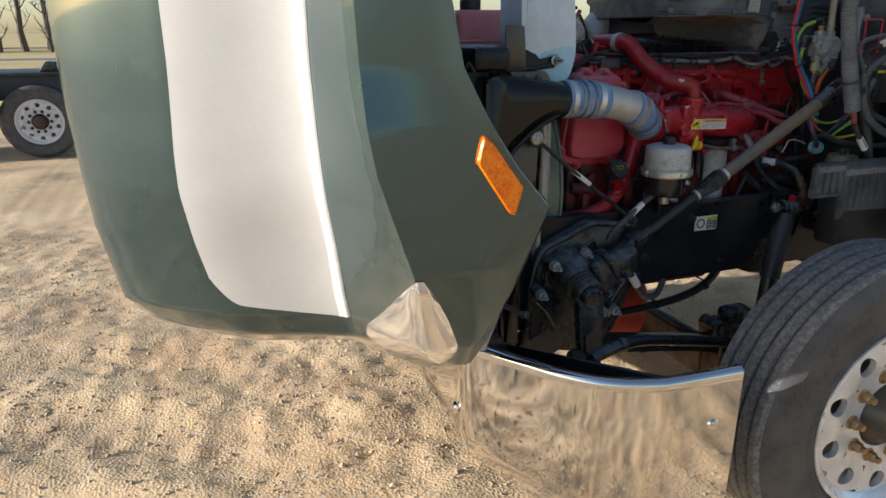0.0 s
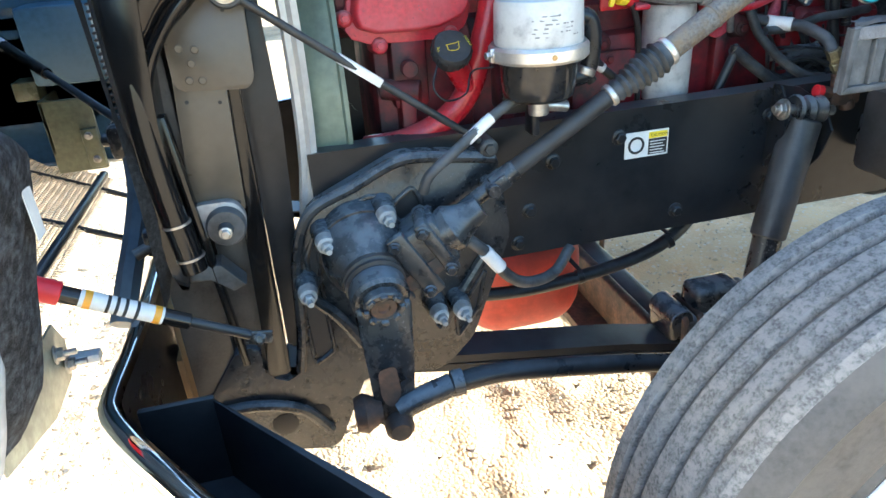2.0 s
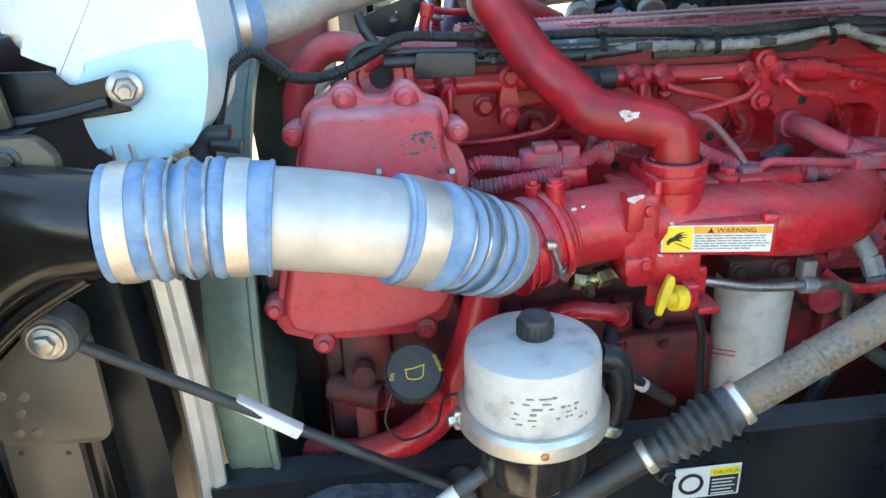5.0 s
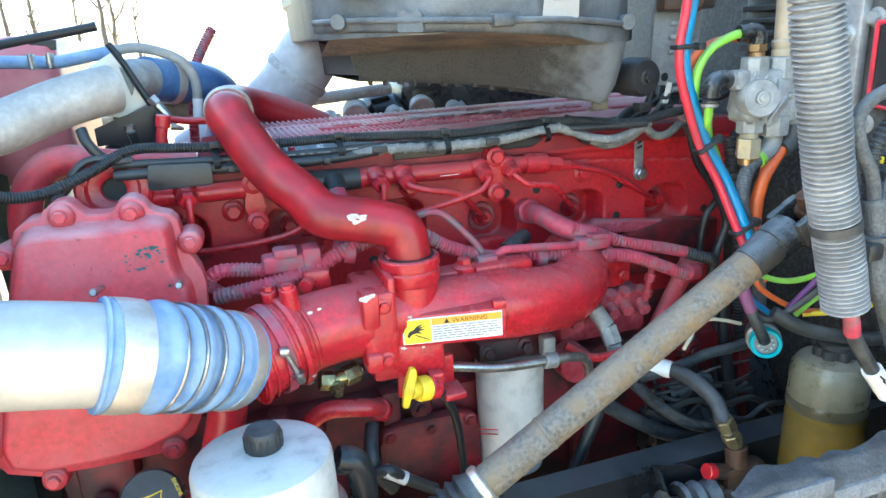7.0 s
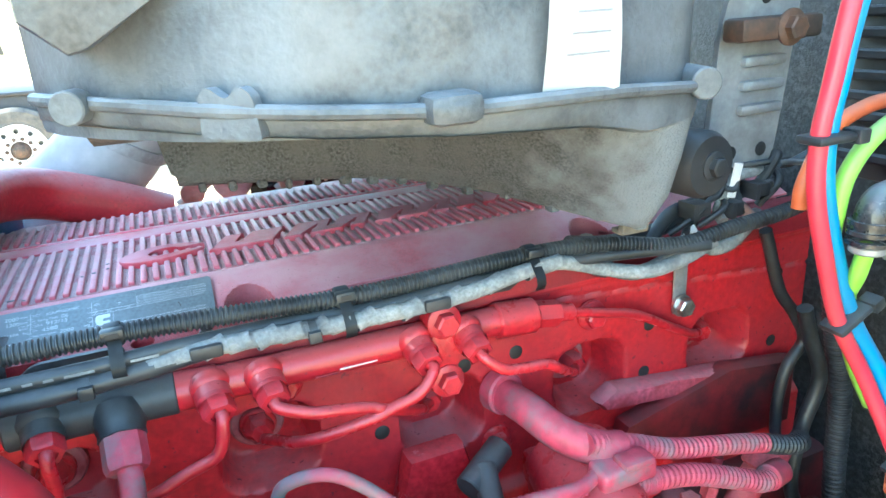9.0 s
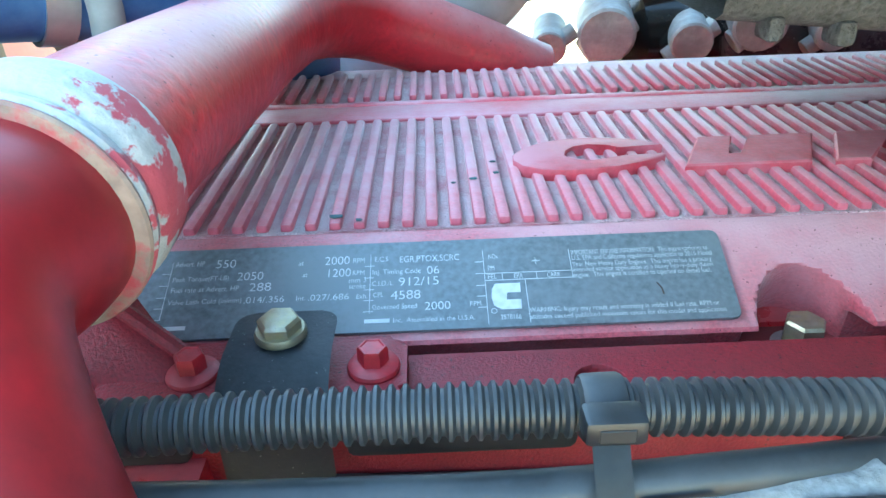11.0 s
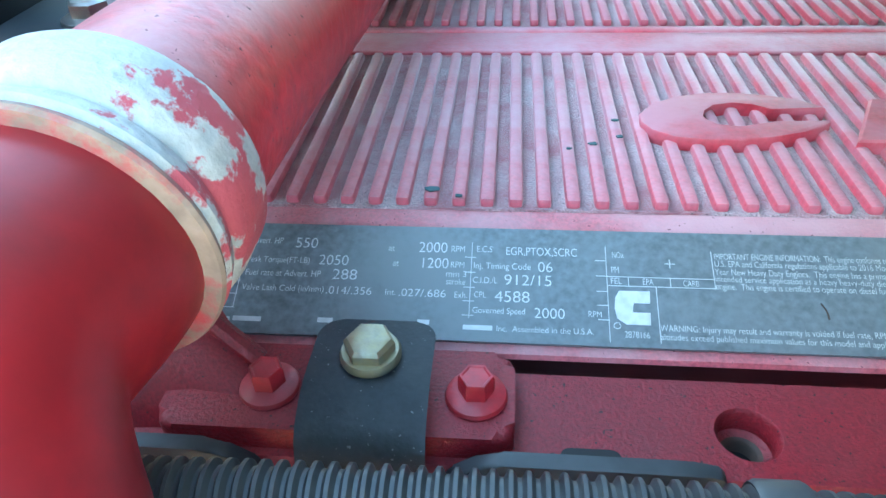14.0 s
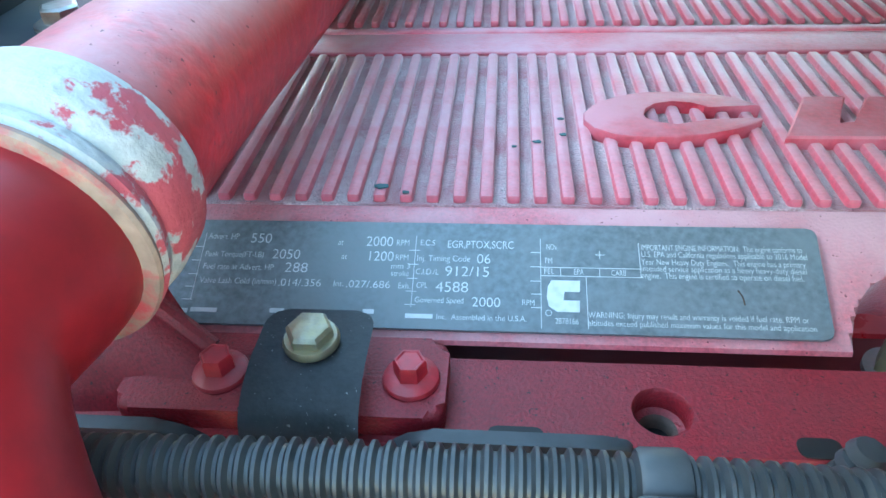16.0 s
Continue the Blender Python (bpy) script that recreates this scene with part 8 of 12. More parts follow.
_cc = Vector((1.424, 1.894, 1.118))
_cbm = lathe([(0.0, 0.0), (0.026, 0.0), (0.026, 0.014), (0.034, 0.016), (0.0355, 0.020), (0.0355, 0.036), (0.032, 0.041), (0.0, 0.041)], _cc, _cd2, 40)
cap = part("cap", _cbm, BLACK_PL, filler, "black ribbed oil cap")
_cm = axis_matrix(_cc + _cd2 * 0.0413, _cd2)
for _k in range(22):
    _a = 2 * math.pi * _k / 22
    part("grip_rib", rod(_cm @ Vector((0.0358 * math.cos(_a), 0.0358 * math.sin(_a), -0.022)), _cm @ Vector((0.0358 * math.cos(_a), 0.0358 * math.sin(_a), -0.006)), 0.0016, seg=6), BLACK_PL, cap)
_up = (Vector((0, 0, 1)) - _cd2 * _cd2.z).normalized()
_rt = _up.cross(_cd2)
_tm = Matrix(((_rt.x, _up.x, _cd2.x, _cc.x + _cd2.x * 0.0416), (_rt.y, _up.y, _cd2.y, _cc.y + _cd2.y * 0.0416), (_rt.z, _up.z, _cd2.z, _cc.z + _cd2.z * 0.0416), (0, 0, 0, 1)))
text("ENGINE", 0.0064, _tm @ Matrix.Translation((0.0235, 0.017, 0)) @ Matrix.Rotation(radians(-72), 4, "Z"), LABEL_Y, cap, "cap_word")
text("OIL", 0.0064, _tm @ Matrix.Translation((-0.026, -0.009, 0)) @ Matrix.Rotation(radians(78), 4, "Z"), LABEL_Y, cap, "cap_word")
part("can_symbol", join(tube([_tm @ Vector(p) for p in ((-0.010, 0.002, 0), (-0.008, -0.008, 0), (0.008, -0.008, 0), (0.012, 0.006, 0))], 0.0007, 6), tube([_tm @ Vector(p) for p in ((-0.012, 0.003, 0), (0.0, 0.004, 0), (0.013, 0.007, 0))], 0.0007, 6)), LABEL_Y, cap)
part("tether", tube([(1.398, 1.87, 1.12), (1.385, 1.86, 1.08), (1.405, 1.855, 1.055), (1.445, 1.868, 1.06), (1.462, 1.88, 1.095), (1.50, 1.87, 1.10)], 0.0018, 6), FRAME_BLK, filler)

# ---- crankcase breather canister ----
ccv = thing("breather_canister", "white-topped black oil canister with clamp ring", "canister", at=(1.548, 1.785, 0.98))
_k0 = Vector((1.550, 1.782, 0))
part("bowl", lathe([(0, 1.060), (0.052, 1.060), (0.060, 1.066), (0.063, 1.078), (0.0655, 1.135), (0, 1.135)], _k0, (0, 0, 1), 56), BLACK_CAN, ccv, "glossy black bowl")
part("lid", lathe([(0.072, 1.150), (0.074, 1.158), (0.0735, 1.178), (0.0725, 1.215), (0.070, 1.222), (0.060, 1.2265), (0.020, 1.229), (0, 1.229)], _k0, (0, 0, 1), 56), WHITE_CAN, ccv, "grimy white lid")
_rg = part("clamp_ring", lathe([(0.072, 1.128), (0.079, 1.127), (0.0835, 1.132), (0.0835, 1.148), (0.079, 1.153), (0.072, 1.152)], _k0, (0, 0, 1), 64), BAND, ccv, "bright clamp ring")
part("ring_screw", join(hexbolt((1.466, 1.775, 1.140), (-1, -0.3, 0), 0.007, 0.010), box(1.462, 1.474, 1.768, 1.782, 1.128, 1.152, 0.003)), STEEL, _rg)
part("ring_rivet", lathe([(0, 0.002), (0.004, 0.001), (0.0045, 0)], (1.545, 1.6985, 1.140), (0, -1, 0), 14), BRASS, _rg)
_kn = part("cap_knob", lathe([(0.0140, 1.226), (0.0182, 1.227), (0.0188, 1.230), (0.0188, 1.247), (0.0168, 1.251), (0.010, 1.2515), (0.008, 1.2505), (0, 1.2505)], _k0 + Vector((0.004, 0.004, 0)), (0, 0, 1), 36), BLACK_PL, ccv, "black screw cap")
for _k in range(18):
    _a = 2 * math.pi * _k / 18
    part("knob_rib", rod((1.554 + 0.0189 * math.cos(_a), 1.786 + 0.0189 * math.sin(_a), 1.230), (1.554 + 0.0189 * math.cos(_a), 1.786 + 0.0189 * math.sin(_a), 1.246), 0.0013, seg=6), BLACK_PL, _kn)
_rf = random.Random(14)
for _k in range(34):
    _pm2 = Matrix.Translation((_k0.x, _k0.y, 1.170 + 0.0062 * (_k % 6))) @ Matrix.Rotation(radians(_rf.uniform(-30, 42)), 4, "Z")
    _w2 = _rf.uniform(0.0010, 0.0042)
    part("faded_print", box(-_w2, _w2, -0.0742, -0.0728, -0.0007, _rf.choice((0.0004, 0.0008, 0.0016)), 0.0002, 1, m=_pm2), INK_GREY, ccv, "smudged grey print")
part("bracket", join(box(1.50, 1.60, 1.83, 1.90, 1.02, 1.12, 0.01), box(1.545, 1.56, 1.80, 1.84, 0.985, 1.07, 0.004)), FRAME_BLK, ccv)
part("base_fitting", join(rod((1.55, 1.782, 1.06), (1.55, 1.782, 1.03), 0.018, seg=20), rod((1.56, 1.78, 1.045), (1.605, 1.79, 1.035), 0.010, seg=16)), STEEL, ccv)
solo("breather_hose", tube([(1.628, 1.80, 1.185), (1.648, 1.80, 1.175), (1.655, 1.80, 1.140), (1.650, 1.80, 1.100), (1.640, 1.80, 1.085), (1.62, 1.80, 1.080)], 0.016, 16), FRAME_BLK, "curved black rubber hose beside the canister", "hose")
part("hose_clamp", rod((1.645, 1.80, 1.098), (1.640, 1.80, 1.085), 0.019, seg=20), STEEL, ccv)

# fuel filter and its steel line
ff = thing("spin_on_filter", "white spin-on fuel filter with red print", "filter", at=(1.935, 2.02, 0.96))
part("can", lathe([(0, 0.958), (0.045, 0.958), (0.050, 0.962), (0.0515, 0.970), (0.0535, 1.130), (0.0535, 1.150), (0.050, 1.156), (0, 1.156)], (1.935, 2.025, 0), (0, 0, 1), 48), WHITE_CAN, ff, "scuffed white can")
for _k in range(2):
    part("red_line", box(-0.046, -0.015, -0.0545, -0.0535, 1.040 + 0.008 * _k, 1.042 + 0.008 * _k, 0.0002, 1, m=Matrix.Translation((1.935, 2.025, 0)) @ Matrix.Rotation(radians(-28), 4, "Z")), RED, ff)
part("filter_head", join(box(1.87, 2.0, 1.985, 2.08, 1.160, 1.195, 0.010), hexbolt((1.945, 1.985, 1.180), (0, -1, 0), 0.010, 0.011), hexbolt((1.885, 1.985, 1.18), (0, -1, 0), 0.008, 0.009)), RED_DARK, ff, "red filter head")
fl = thing("steel_fuel_line", "bright steel fuel line bent round the filter", "pipe", at=(1.9, 1.96, 1.16))
part("line", tube([(1.700, 1.985, 1.196), (1.745, 1.970, 1.192), (1.815, 1.962, 1.184), (1.890, 1.955, 1.170), (1.965, 1.955, 1.165), (2.010, 1.960, 1.160), (2.042, 1.975, 1.140), (2.060, 1.99, 1.09)], 0.0072, 14), STEEL, fl)
part("clip", join(rod((1.960, 1.955, 1.166), (1.980, 1.956, 1.164), 0.0125, seg=16), box(1.960, 1.980, 1.955, 1.975, 1.17, 1.20, 0.003)), BRACKET, fl)
part("fitting", join(rod((1.632, 1.930, 1.217), (1.650, 1.931, 1.213), 0.0125, seg=6), rod((1.650, 1.931, 1.213), (1.668, 1.934, 1.215), 0.0095, seg=16), rod((1.664, 1.933, 1.214), (1.684, 1.940, 1.216), 0.0135, seg=6), hexbolt((1.652, 1.923, 1.208), (0, -1, -0.2), 0.0065, 0.014)), material("olive_brass_fitting", (0.30, 0.25, 0.11), 0.3, metal=0.8, grain=150, vary=0.3, bump=0.2, col2=(0.08, 0.07, 0.05), stain=60, amount=0.45), fl, "olive brass check valve")
part("line_start", tube([(1.684, 1.940, 1.216), (1.695, 1.965, 1.205), (1.703, 1.985, 1.196)], 0.0070, 12), STEEL, fl)
dip = thing("dipstick", "yellow dipstick handle in a red tube", "dipstick", at=(1.74, 1.9, 1.15))
part("handle", join(extrude([(x, 1.892, z) for x, z in rounded([(1.727, 1.180), (1.735, 1.178), (1.742, 1.200), (1.749, 1.226), (1.747, 1.232), (1.740, 1.233), (1.731, 1.205)], 0.003, 3)], (0, -0.009, 0), 0.002), rod((1.740, 1.890, 1.199), (1.752, 1.896, 1.196), 0.0105, seg=18), lathe([(0, 0.0), (0.0150, 0.0), (0.0165, 0.003), (0.0165, 0.016), (0.013, 0.019), (0, 0.019)], (1.750, 1.895, 1.1965), (0.92, 0.3, -0.2), 16)), YELLOW, dip, "yellow pull handle")
part("collar", join(rod((1.766, 1.902, 1.192), (1.780, 1.908, 1.186), 0.0150, seg=20), box(1.772, 1.792, 1.906, 1.925, 1.190, 1.206, 0.003)), RED, dip, "red collar")
part("bracket", join(box(1.735, 1.815, 1.935, 1.945, 1.165, 1.215, 0.003), box(1.79, 1.82, 1.90, 1.945, 1.165, 1.175, 0.003)), RED, dip)
part("tube", tube([(1.778, 1.908, 1.186), (1.796, 1.915, 1.160), (1.815, 1.93, 1.10), (1.83, 1.95, 0.95), (1.84, 2.0, 0.8)], 0.006, 10), FRAME_BLK, dip)

_pb = part("pipe_bracket", join(box(1.385, 1.470, 2.325, 2.43, 1.36, 1.512, 0.010), box(1.400, 1.412, 2.34, 2.42, 1.50, 1.60, 0.003)), FRAME_BLK, engine, "black pipe bracket")
part("bracket_bolt", hexbolt((1.456, 2.350, 1.512), (0, 0, 1), 0.010, 0.009), STEEL, _pb, "dull steel hex bolt")
part("upright_loom", loom([(1.515, 2.40, 1.47), (1.520, 2.405, 1.53), (1.535, 2.42, 1.60), (1.57, 2.44, 1.66)], 0.009, 0.005), RED_LOOM, engine, "overpainted red corrugated loom")

# ---- fuel rail and injector lines ----
fr = thing("fuel_rail", "red common fuel rail with injector lines", "fuel rail", at=(1.8, 2.1, 1.4))
RY, RZ = 2.128, 1.430
part("rail", join(rod((1.455, RY, RZ + 0.006), (1.70, RY, RZ + 0.004), 0.0135, seg=28), rod((1.695, RY, RZ + 0.004), (1.775, RY, RZ + 0.001), 0.0150, seg=28), rod((1.770, RY, RZ + 0.001), (2.046, RY, RZ - 0.006), 0.0138, seg=28), rod((2.012, RY, RZ - 0.005), (2.052, RY, RZ - 0.008), 0.0165, seg=28), rod((2.052, RY, RZ - 0.008), (2.078, RY, RZ - 0.0125), 0.0128, seg=6), rod((2.076, RY, RZ - 0.012), (2.094, RY, RZ - 0.015), 0.0085, seg=16)), RED, fr, "red thick-walled rail")
part("overspray_sleeve", rod((1.632, RY, RZ + 0.005), (1.745, RY, RZ + 0.002), 0.0160, seg=28), BLACK_PL, fr, "black overspray sleeve")
_lines = {
    1.500: [(1.50, 2.09, 1.382), (1.48, 2.11, 1.365)],
    1.655: [(1.652, 2.098, 1.378), (1.600, 2.110, 1.360), (1.50, 2.135, 1.350), (1.475, 2.155, 1.362)],
    1.767: [(1.765, 2.088, 1.396), (1.742, 2.092, 1.384), (1.70, 2.10, 1.366), (1.655, 2.145, 1.353)],
    1.807: [(1.834, 2.082, 1.412), (1.856, 2.083, 1.407), (1.880, 2.086, 1.400), (1.898, 2.092, 1.389), (1.940, 2.14, 1.349), (1.962, 2.172, 1.332)],
    1.932: [(1.922, 2.084, 1.402), (1.900, 2.085, 1.395), (1.877, 2.086, 1.389), (1.830, 2.105, 1.374), (1.803, 2.158, 1.352)],
    1.978: [(1.998, 2.084, 1.402), (2.018, 2.084, 1.398), (2.042, 2.086, 1.394), (2.058, 2.092, 1.382), (2.105, 2.14, 1.340), (2.128, 2.172, 1.326)],
}
for _x, _pts in _lines.items():
    _d = Vector((0.12, -0.92, -0.38)).normalized()
    _a = Vector((_x, RY - 0.002, RZ + 0.006 - 0.03 * (_x - 1.75)))
    _dark = 1.6 < _x < 1.7
    _n = part("rail_port", lathe([(0.0160, 0.002), (0.0165, 0.008), (0.0150, 0.011), (0.0138, 0.012), (0.0132, 0.022), (0.0, 0.022)], _a, _d, 28), BLACK_PL if _dark else RED, fr, "port boss")
    part("union_nut", lathe([(0.0118, 0.019), (0.0128, 0.0205), (0.0128, 0.0325), (0.0116, 0.0345), (0.0075, 0.0350), (0.0068, 0.0335), (0, 0.0335)], _a, _d, 6), BOLT_RED, _n, "hexagon union nut")
    part("nut_collar", lathe([(0.0130, 0.0195), (0.0138, 0.0215), (0.0132, 0.0245)], _a, _d, 28), BLACK_PL if _dark else BOLT_RED, _n)
    part("injector_line", tube([_a + _d * 0.030, _a + _d * 0.040, *_pts], 0.0048, 14, 7), RED, fr, "bent red steel line")
part("injector_line", tube([(2.090, RY, RZ - 0.0145), (2.135, 2.130, 1.403), (2.171, 2.132, 1.392), (2.221, 2.138, 1.364), (2.262, 2.150, 1.340), (2.300, 2.175, 1.321)], 0.0048, 12, 7), RED, fr, "bent red steel line")
for _x in (1.590, 1.957):
    _bk2 = part("rail_bracket", extrude([(_x - 0.012, 2.149, 1.378), (_x + 0.012, 2.149, 1.378), (_x + 0.014, 2.149, 1.41), (_x + 0.012, 2.149, 1.458), (_x - 0.012, 2.149, 1.458), (_x - 0.014, 2.149, 1.41)], (0, -0.036, 0), 0.006), RED, fr)
    for _z in (1.444, 1.388):
        part("bracket_bolt", hexbolt((_x + 0.001, 2.114, _z), (0, -1, 0), 0.0105, 0.011), BOLT_RED, _bk2)
for _z in (1.395,):
    part("bracket_bolt", hexbolt((2.13, 2.147, _z), (0, -1, 0), 0.0105, 0.011), BOLT_RED, fr)
for _z, _m, _x0, _x1 in ((1.4225, BARE, 1.866, 1.898), (1.4285, LEDGE_RED, 1.846, 1.900), (1.4205, LEDGE_RED, 1.846, 1.866)):
    part("scraped_mark", box(_x0, _x1, 2.1145, 2.1155, _z, _z + 0.0016, 0.0004, 1, m=None), _m, fr, "scraped mark on the rail")
_bj = part("banjo_boot", lathe([(0.0172, 0.0), (0.0180, 0.006), (0.0172, 0.016), (0.0160, 0.020), (0.0165, 0.024), (0.0, 0.024)], (1.704, RY - 0.004, RZ + 0.004), (0.02, -0.75, -0.66), 28), LOOM, fr, "soot-black rubber boot")
part("banjo_block", lathe([(0.0150, 0.020), (0.0155, 0.024), (0.0155, 0.044), (0.0140, 0.048), (0.0, 0.048)], (1.704, RY - 0.004, RZ + 0.004), (0.02, -0.75, -0.66), 8), RED_LOOM, _bj, "dusty red sensor body")
part("sensor_tail", tube([(1.706, 2.09, 1.405), (1.705, 2.075, 1.385), (1.69, 2.06, 1.34)], 0.0085, 12), RED_LOOM, _bj)

# ---- wiring along the cover ----
harness = thing("main_wiring_harness", "grey-black corrugated wiring harness along the engine", "wiring harness", at=(1.8, 2.1, 1.45))
part("conduit", loom([(1.205, 1.965, 1.40), (1.221, 1.98, 1.435), (1.238, 1.99, 1.488), (1.268, 2.0, 1.511), (1.290, 2.015, 1.492), (1.310, 2.03, 1.474), (1.348, 2.05, 1.471), (1.395, 2.075, 1.486), (1.443, 2.10, 1.506), (1.50, 2.102, 1.504), (1.567, 2.106, 1.4985), (1.64, 2.1085, 1.4970), (1.713, 2.1085, 1.4965), (1.80, 2.1085, 1.4920), (1.90, 2.108, 1.4865), (2.02, 2.105, 1.491), (2.10, 2.10, 1.489), (2.174, 2.08, 1.481), (2.228, 2.07, 1.490), (2.285, 2.06, 1.500), (2.34, 2.05, 1.52)], 0.0073, 0.0036, 0.20, 32), LOOM, harness, "split corrugated conduit", smooth=30)
part("cable", tube([(1.42, 2.10, 1.490), (1.50, 2.098, 1.486), (1.60, 2.097, 1.482), (1.69, 2.097, 1.4805), (1.75, 2.100, 1.481), (1.83, 2.108, 1.4775), (1.90, 2.105, 1.475), (2.02, 2.102, 1.479), (2.10, 2.098, 1.478), (2.2, 2.07, 1.479)], 0.0055, 14), LOOM, harness, "smooth black cable with faint print")
part("taped_trunk", tube([(1.42, 2.098, 1.476), (1.52, 2.094, 1.474), (1.60, 2.093, 1.471), (1.68, 2.093, 1.470), (1.735, 2.096, 1.472), (1.770, 2.098, 1.475)], 0.0072, 14), LOOM, harness, "black taped trunk")
part("taped_branch", tube([(1.728, 2.0955, 1.472), (1.77, 2.0965, 1.4760), (1.82, 2.097, 1.4740), (1.87, 2.097, 1.4715), (1.93, 2.097, 1.4705), (1.98, 2.096, 1.4735), (2.02, 2.096, 1.480), (2.055, 2.097, 1.482), (2.085, 2.102, 1.473), (2.115, 2.102, 1.462), (2.15, 2.09, 1.457), (2.18, 2.08, 1.466), (2.21, 2.075, 1.480)], 0.0066, 14), GREY_TAPE, harness, "pale cloth-taped branch")
for _k in range(16):
    _x = 1.775 + 0.0185 * _k
    _z = table([(1.77, 1.4760), (1.82, 1.4740), (1.87, 1.4715), (1.93, 1.4705), (1.98, 1.4735), (2.02, 1.480), (2.055, 1.482)], _x)[0]
    part("tape_turn", lathe([(0.0064, -0.009), (0.00672, -0.0080), (0.00668, 0.008), (0.0064, 0.009)], (_x, 2.0968, _z), (1, 0.25 - 0.5 * (_k % 2), 0.25), 14), GREY_TAPE, harness)
part("trough", extrude([(x, 2.1385, z) for x, z in ((1.80, 1.452), (2.03, 1.450), (2.05, 1.462), (2.02, 1.470), (1.80, 1.466))], (0, -0.010, 0), 0.003), BLACK_PL, harness, "black plastic trough")
for _k, (_x0, _x1) in enumerate(((1.605, 1.622), (1.628, 1.652), (1.658, 1.664), (1.670, 1.676), (1.682, 1.700), (1.722, 1.740))):
    part("print_mark", box(_x0, _x1, 2.0912, 2.0916, 1.4808 - 0.0008 * _k * (_k < 5) * 0.3, 1.4826 - 0.0008 * _k * (_k < 5) * 0.3, 0, 1), GREY_TAPE, harness, smooth=0)
for _x, _y, _z in ((1.548, 2.105, 1.4995), (1.7145, 2.1085, 1.4965), (1.873, 2.1085, 1.4880), (2.035, 2.105, 1.4915)):
    _tc = part("tie_clip", lathe([(0.0070, -0.0050), (0.0080, -0.0052), (0.0086, -0.004), (0.0086, 0.004), (0.0080, 0.0052), (0.0070, 0.0050)], (_x, _y, _z), (1, 0, 0.02), 24), LOOM, harness, "black ratchet tie clip")
    part("tie_strap", thick(grid(lambda i, j: Vector((_x - 0.0045 + 0.009 * i, *[(_y - 0.0085, _z + 0.001), (_y - 0.014, _z - 0.006), (_y - 0.0215, _z - 0.014), (_y - 0.0222, _z - 0.020), (_y - 0.019, _z - 0.026), (_y - 0.012, _z - 0.029)][round(j * 5)])), 2, 5), 0.0014), LOOM, _tc, smooth=60)
    part("tie_buckle", box(_x - 0.0075, _x + 0.0075, _y - 0.0150, _y - 0.0065, _z + 0.0010, _z + 0.0085, 0.0018), LOOM, _tc)
    part("buckle_hole", box(_x - 0.0042, _x + 0.0042, _y - 0.0154, _y - 0.0148, _z + 0.0028, _z + 0.0066, 0.0002, 1), INK, _tc)
for _x, _z in ((1.693, 1.4700), (1.845, 1.4720), (1.565, 1.4730)):
    _st = part("small_tie", lathe([(0.0078, -0.003), (0.0086, -0.003), (0.0086, 0.003), (0.0078, 0.003)], (_x, 2.0945, _z), (1, 0, 0), 18), LOOM, harness)
    part("tie_head", box(_x - 0.0048, _x + 0.0048, 2.0825, 2.0880, _z - 0.0055, _z + 0.0035, 0.001), LOOM, _st)
for _x, _z in ((1.770, 1.4770), (1.944, 1.4725)):
    part("label_clip", box(_x - 0.011, _x + 0.011, 2.0858, 2.0915, _z - 0.0048, _z + 0.0050, 0.0018), BLACK_PL, harness, "black moulded clip")
part("clip_stud", lathe([(0.0030, 0.0), (0.0030, 0.003), (0.0058, 0.004), (0.0050, 0.0065), (0.0032, 0.007), (0.0058, 0.009), (0.0048, 0.0115), (0.0032, 0.012), (0.0054, 0.014), (0.0040, 0.017), (0.0, 0.0175)], (1.7715, 2.1340, 1.462), (0.15, 0.0, 1), 14), LOOM, harness, "ribbed fir-tree clip")
for _x0, _x1 in ((1.535, 1.5985), (1.6455, 1.716)):
    part("carrier_strip", extrude([(x, 2.1375, z) for x, z in rounded([(_x0, 1.458), (_x1, 1.458), (_x1, 1.4750 if _x0 > 1.6 else 1.4665), (_x1 - 0.012, 1.4755), (_x0 + 0.012, 1.4755), (_x0, 1.4665 if _x0 > 1.6 else 1.4750)], 0.004, 3)], (0, -0.0045, 0), 0.001), LOOM, harness, "plastic loom carrier")
part("branch", tube([(1.443, 2.100, 1.494), (1.415, 2.095, 1.498), (1.398, 2.092, 1.520), (1.392, 2.10, 1.538)], 0.0068, 12), LOOM, harness, "black branch rising from the trunk")
part("branch", tube([(1.425, 2.092, 1.500), (1.395, 2.085, 1.500), (1.376, 2.08, 1.486), (1.368, 2.078, 1.470), (1.350, 2.07, 1.455)], 0.0050, 10), LOOM, harness)
part("carrier_plate", extrude([(x, 2.0855, z) for x, z in rounded([(1.458, 1.454), (1.540, 1.454), (1.540, 1.4835), (1.462, 1.488)], 0.006, 3)], (0, -0.004, 0), 0.0015), LOOM, harness, "dusty black loom carrier plate")
part("knot_tape", tube([(2.075, 2.105, 1.493), (2.110, 2.110, 1.485), (2.153, 2.118, 1.480), (2.208, 2.126, 1.484), (2.250, 2.130, 1.504), (2.285, 2.130, 1.523), (2.306, 2.130, 1.542)], 0.0075, 12), LOOM, harness, "black taped knot")
part("knot_tape", tube([(2.165, 2.110, 1.474), (2.200, 2.122, 1.494), (2.240, 2.126, 1.500), (2.290, 2.135, 1.512), (2.33, 2.14, 1.525)], 0.0068, 12), LOOM, harness)
part("knot_tape", tube([(2.216, 2.118, 1.460), (2.226, 2.118, 1.490), (2.238, 2.116, 1.518), (2.240, 2.118, 1.548)], 0.0062, 12), LOOM, harness, "upright black lead")
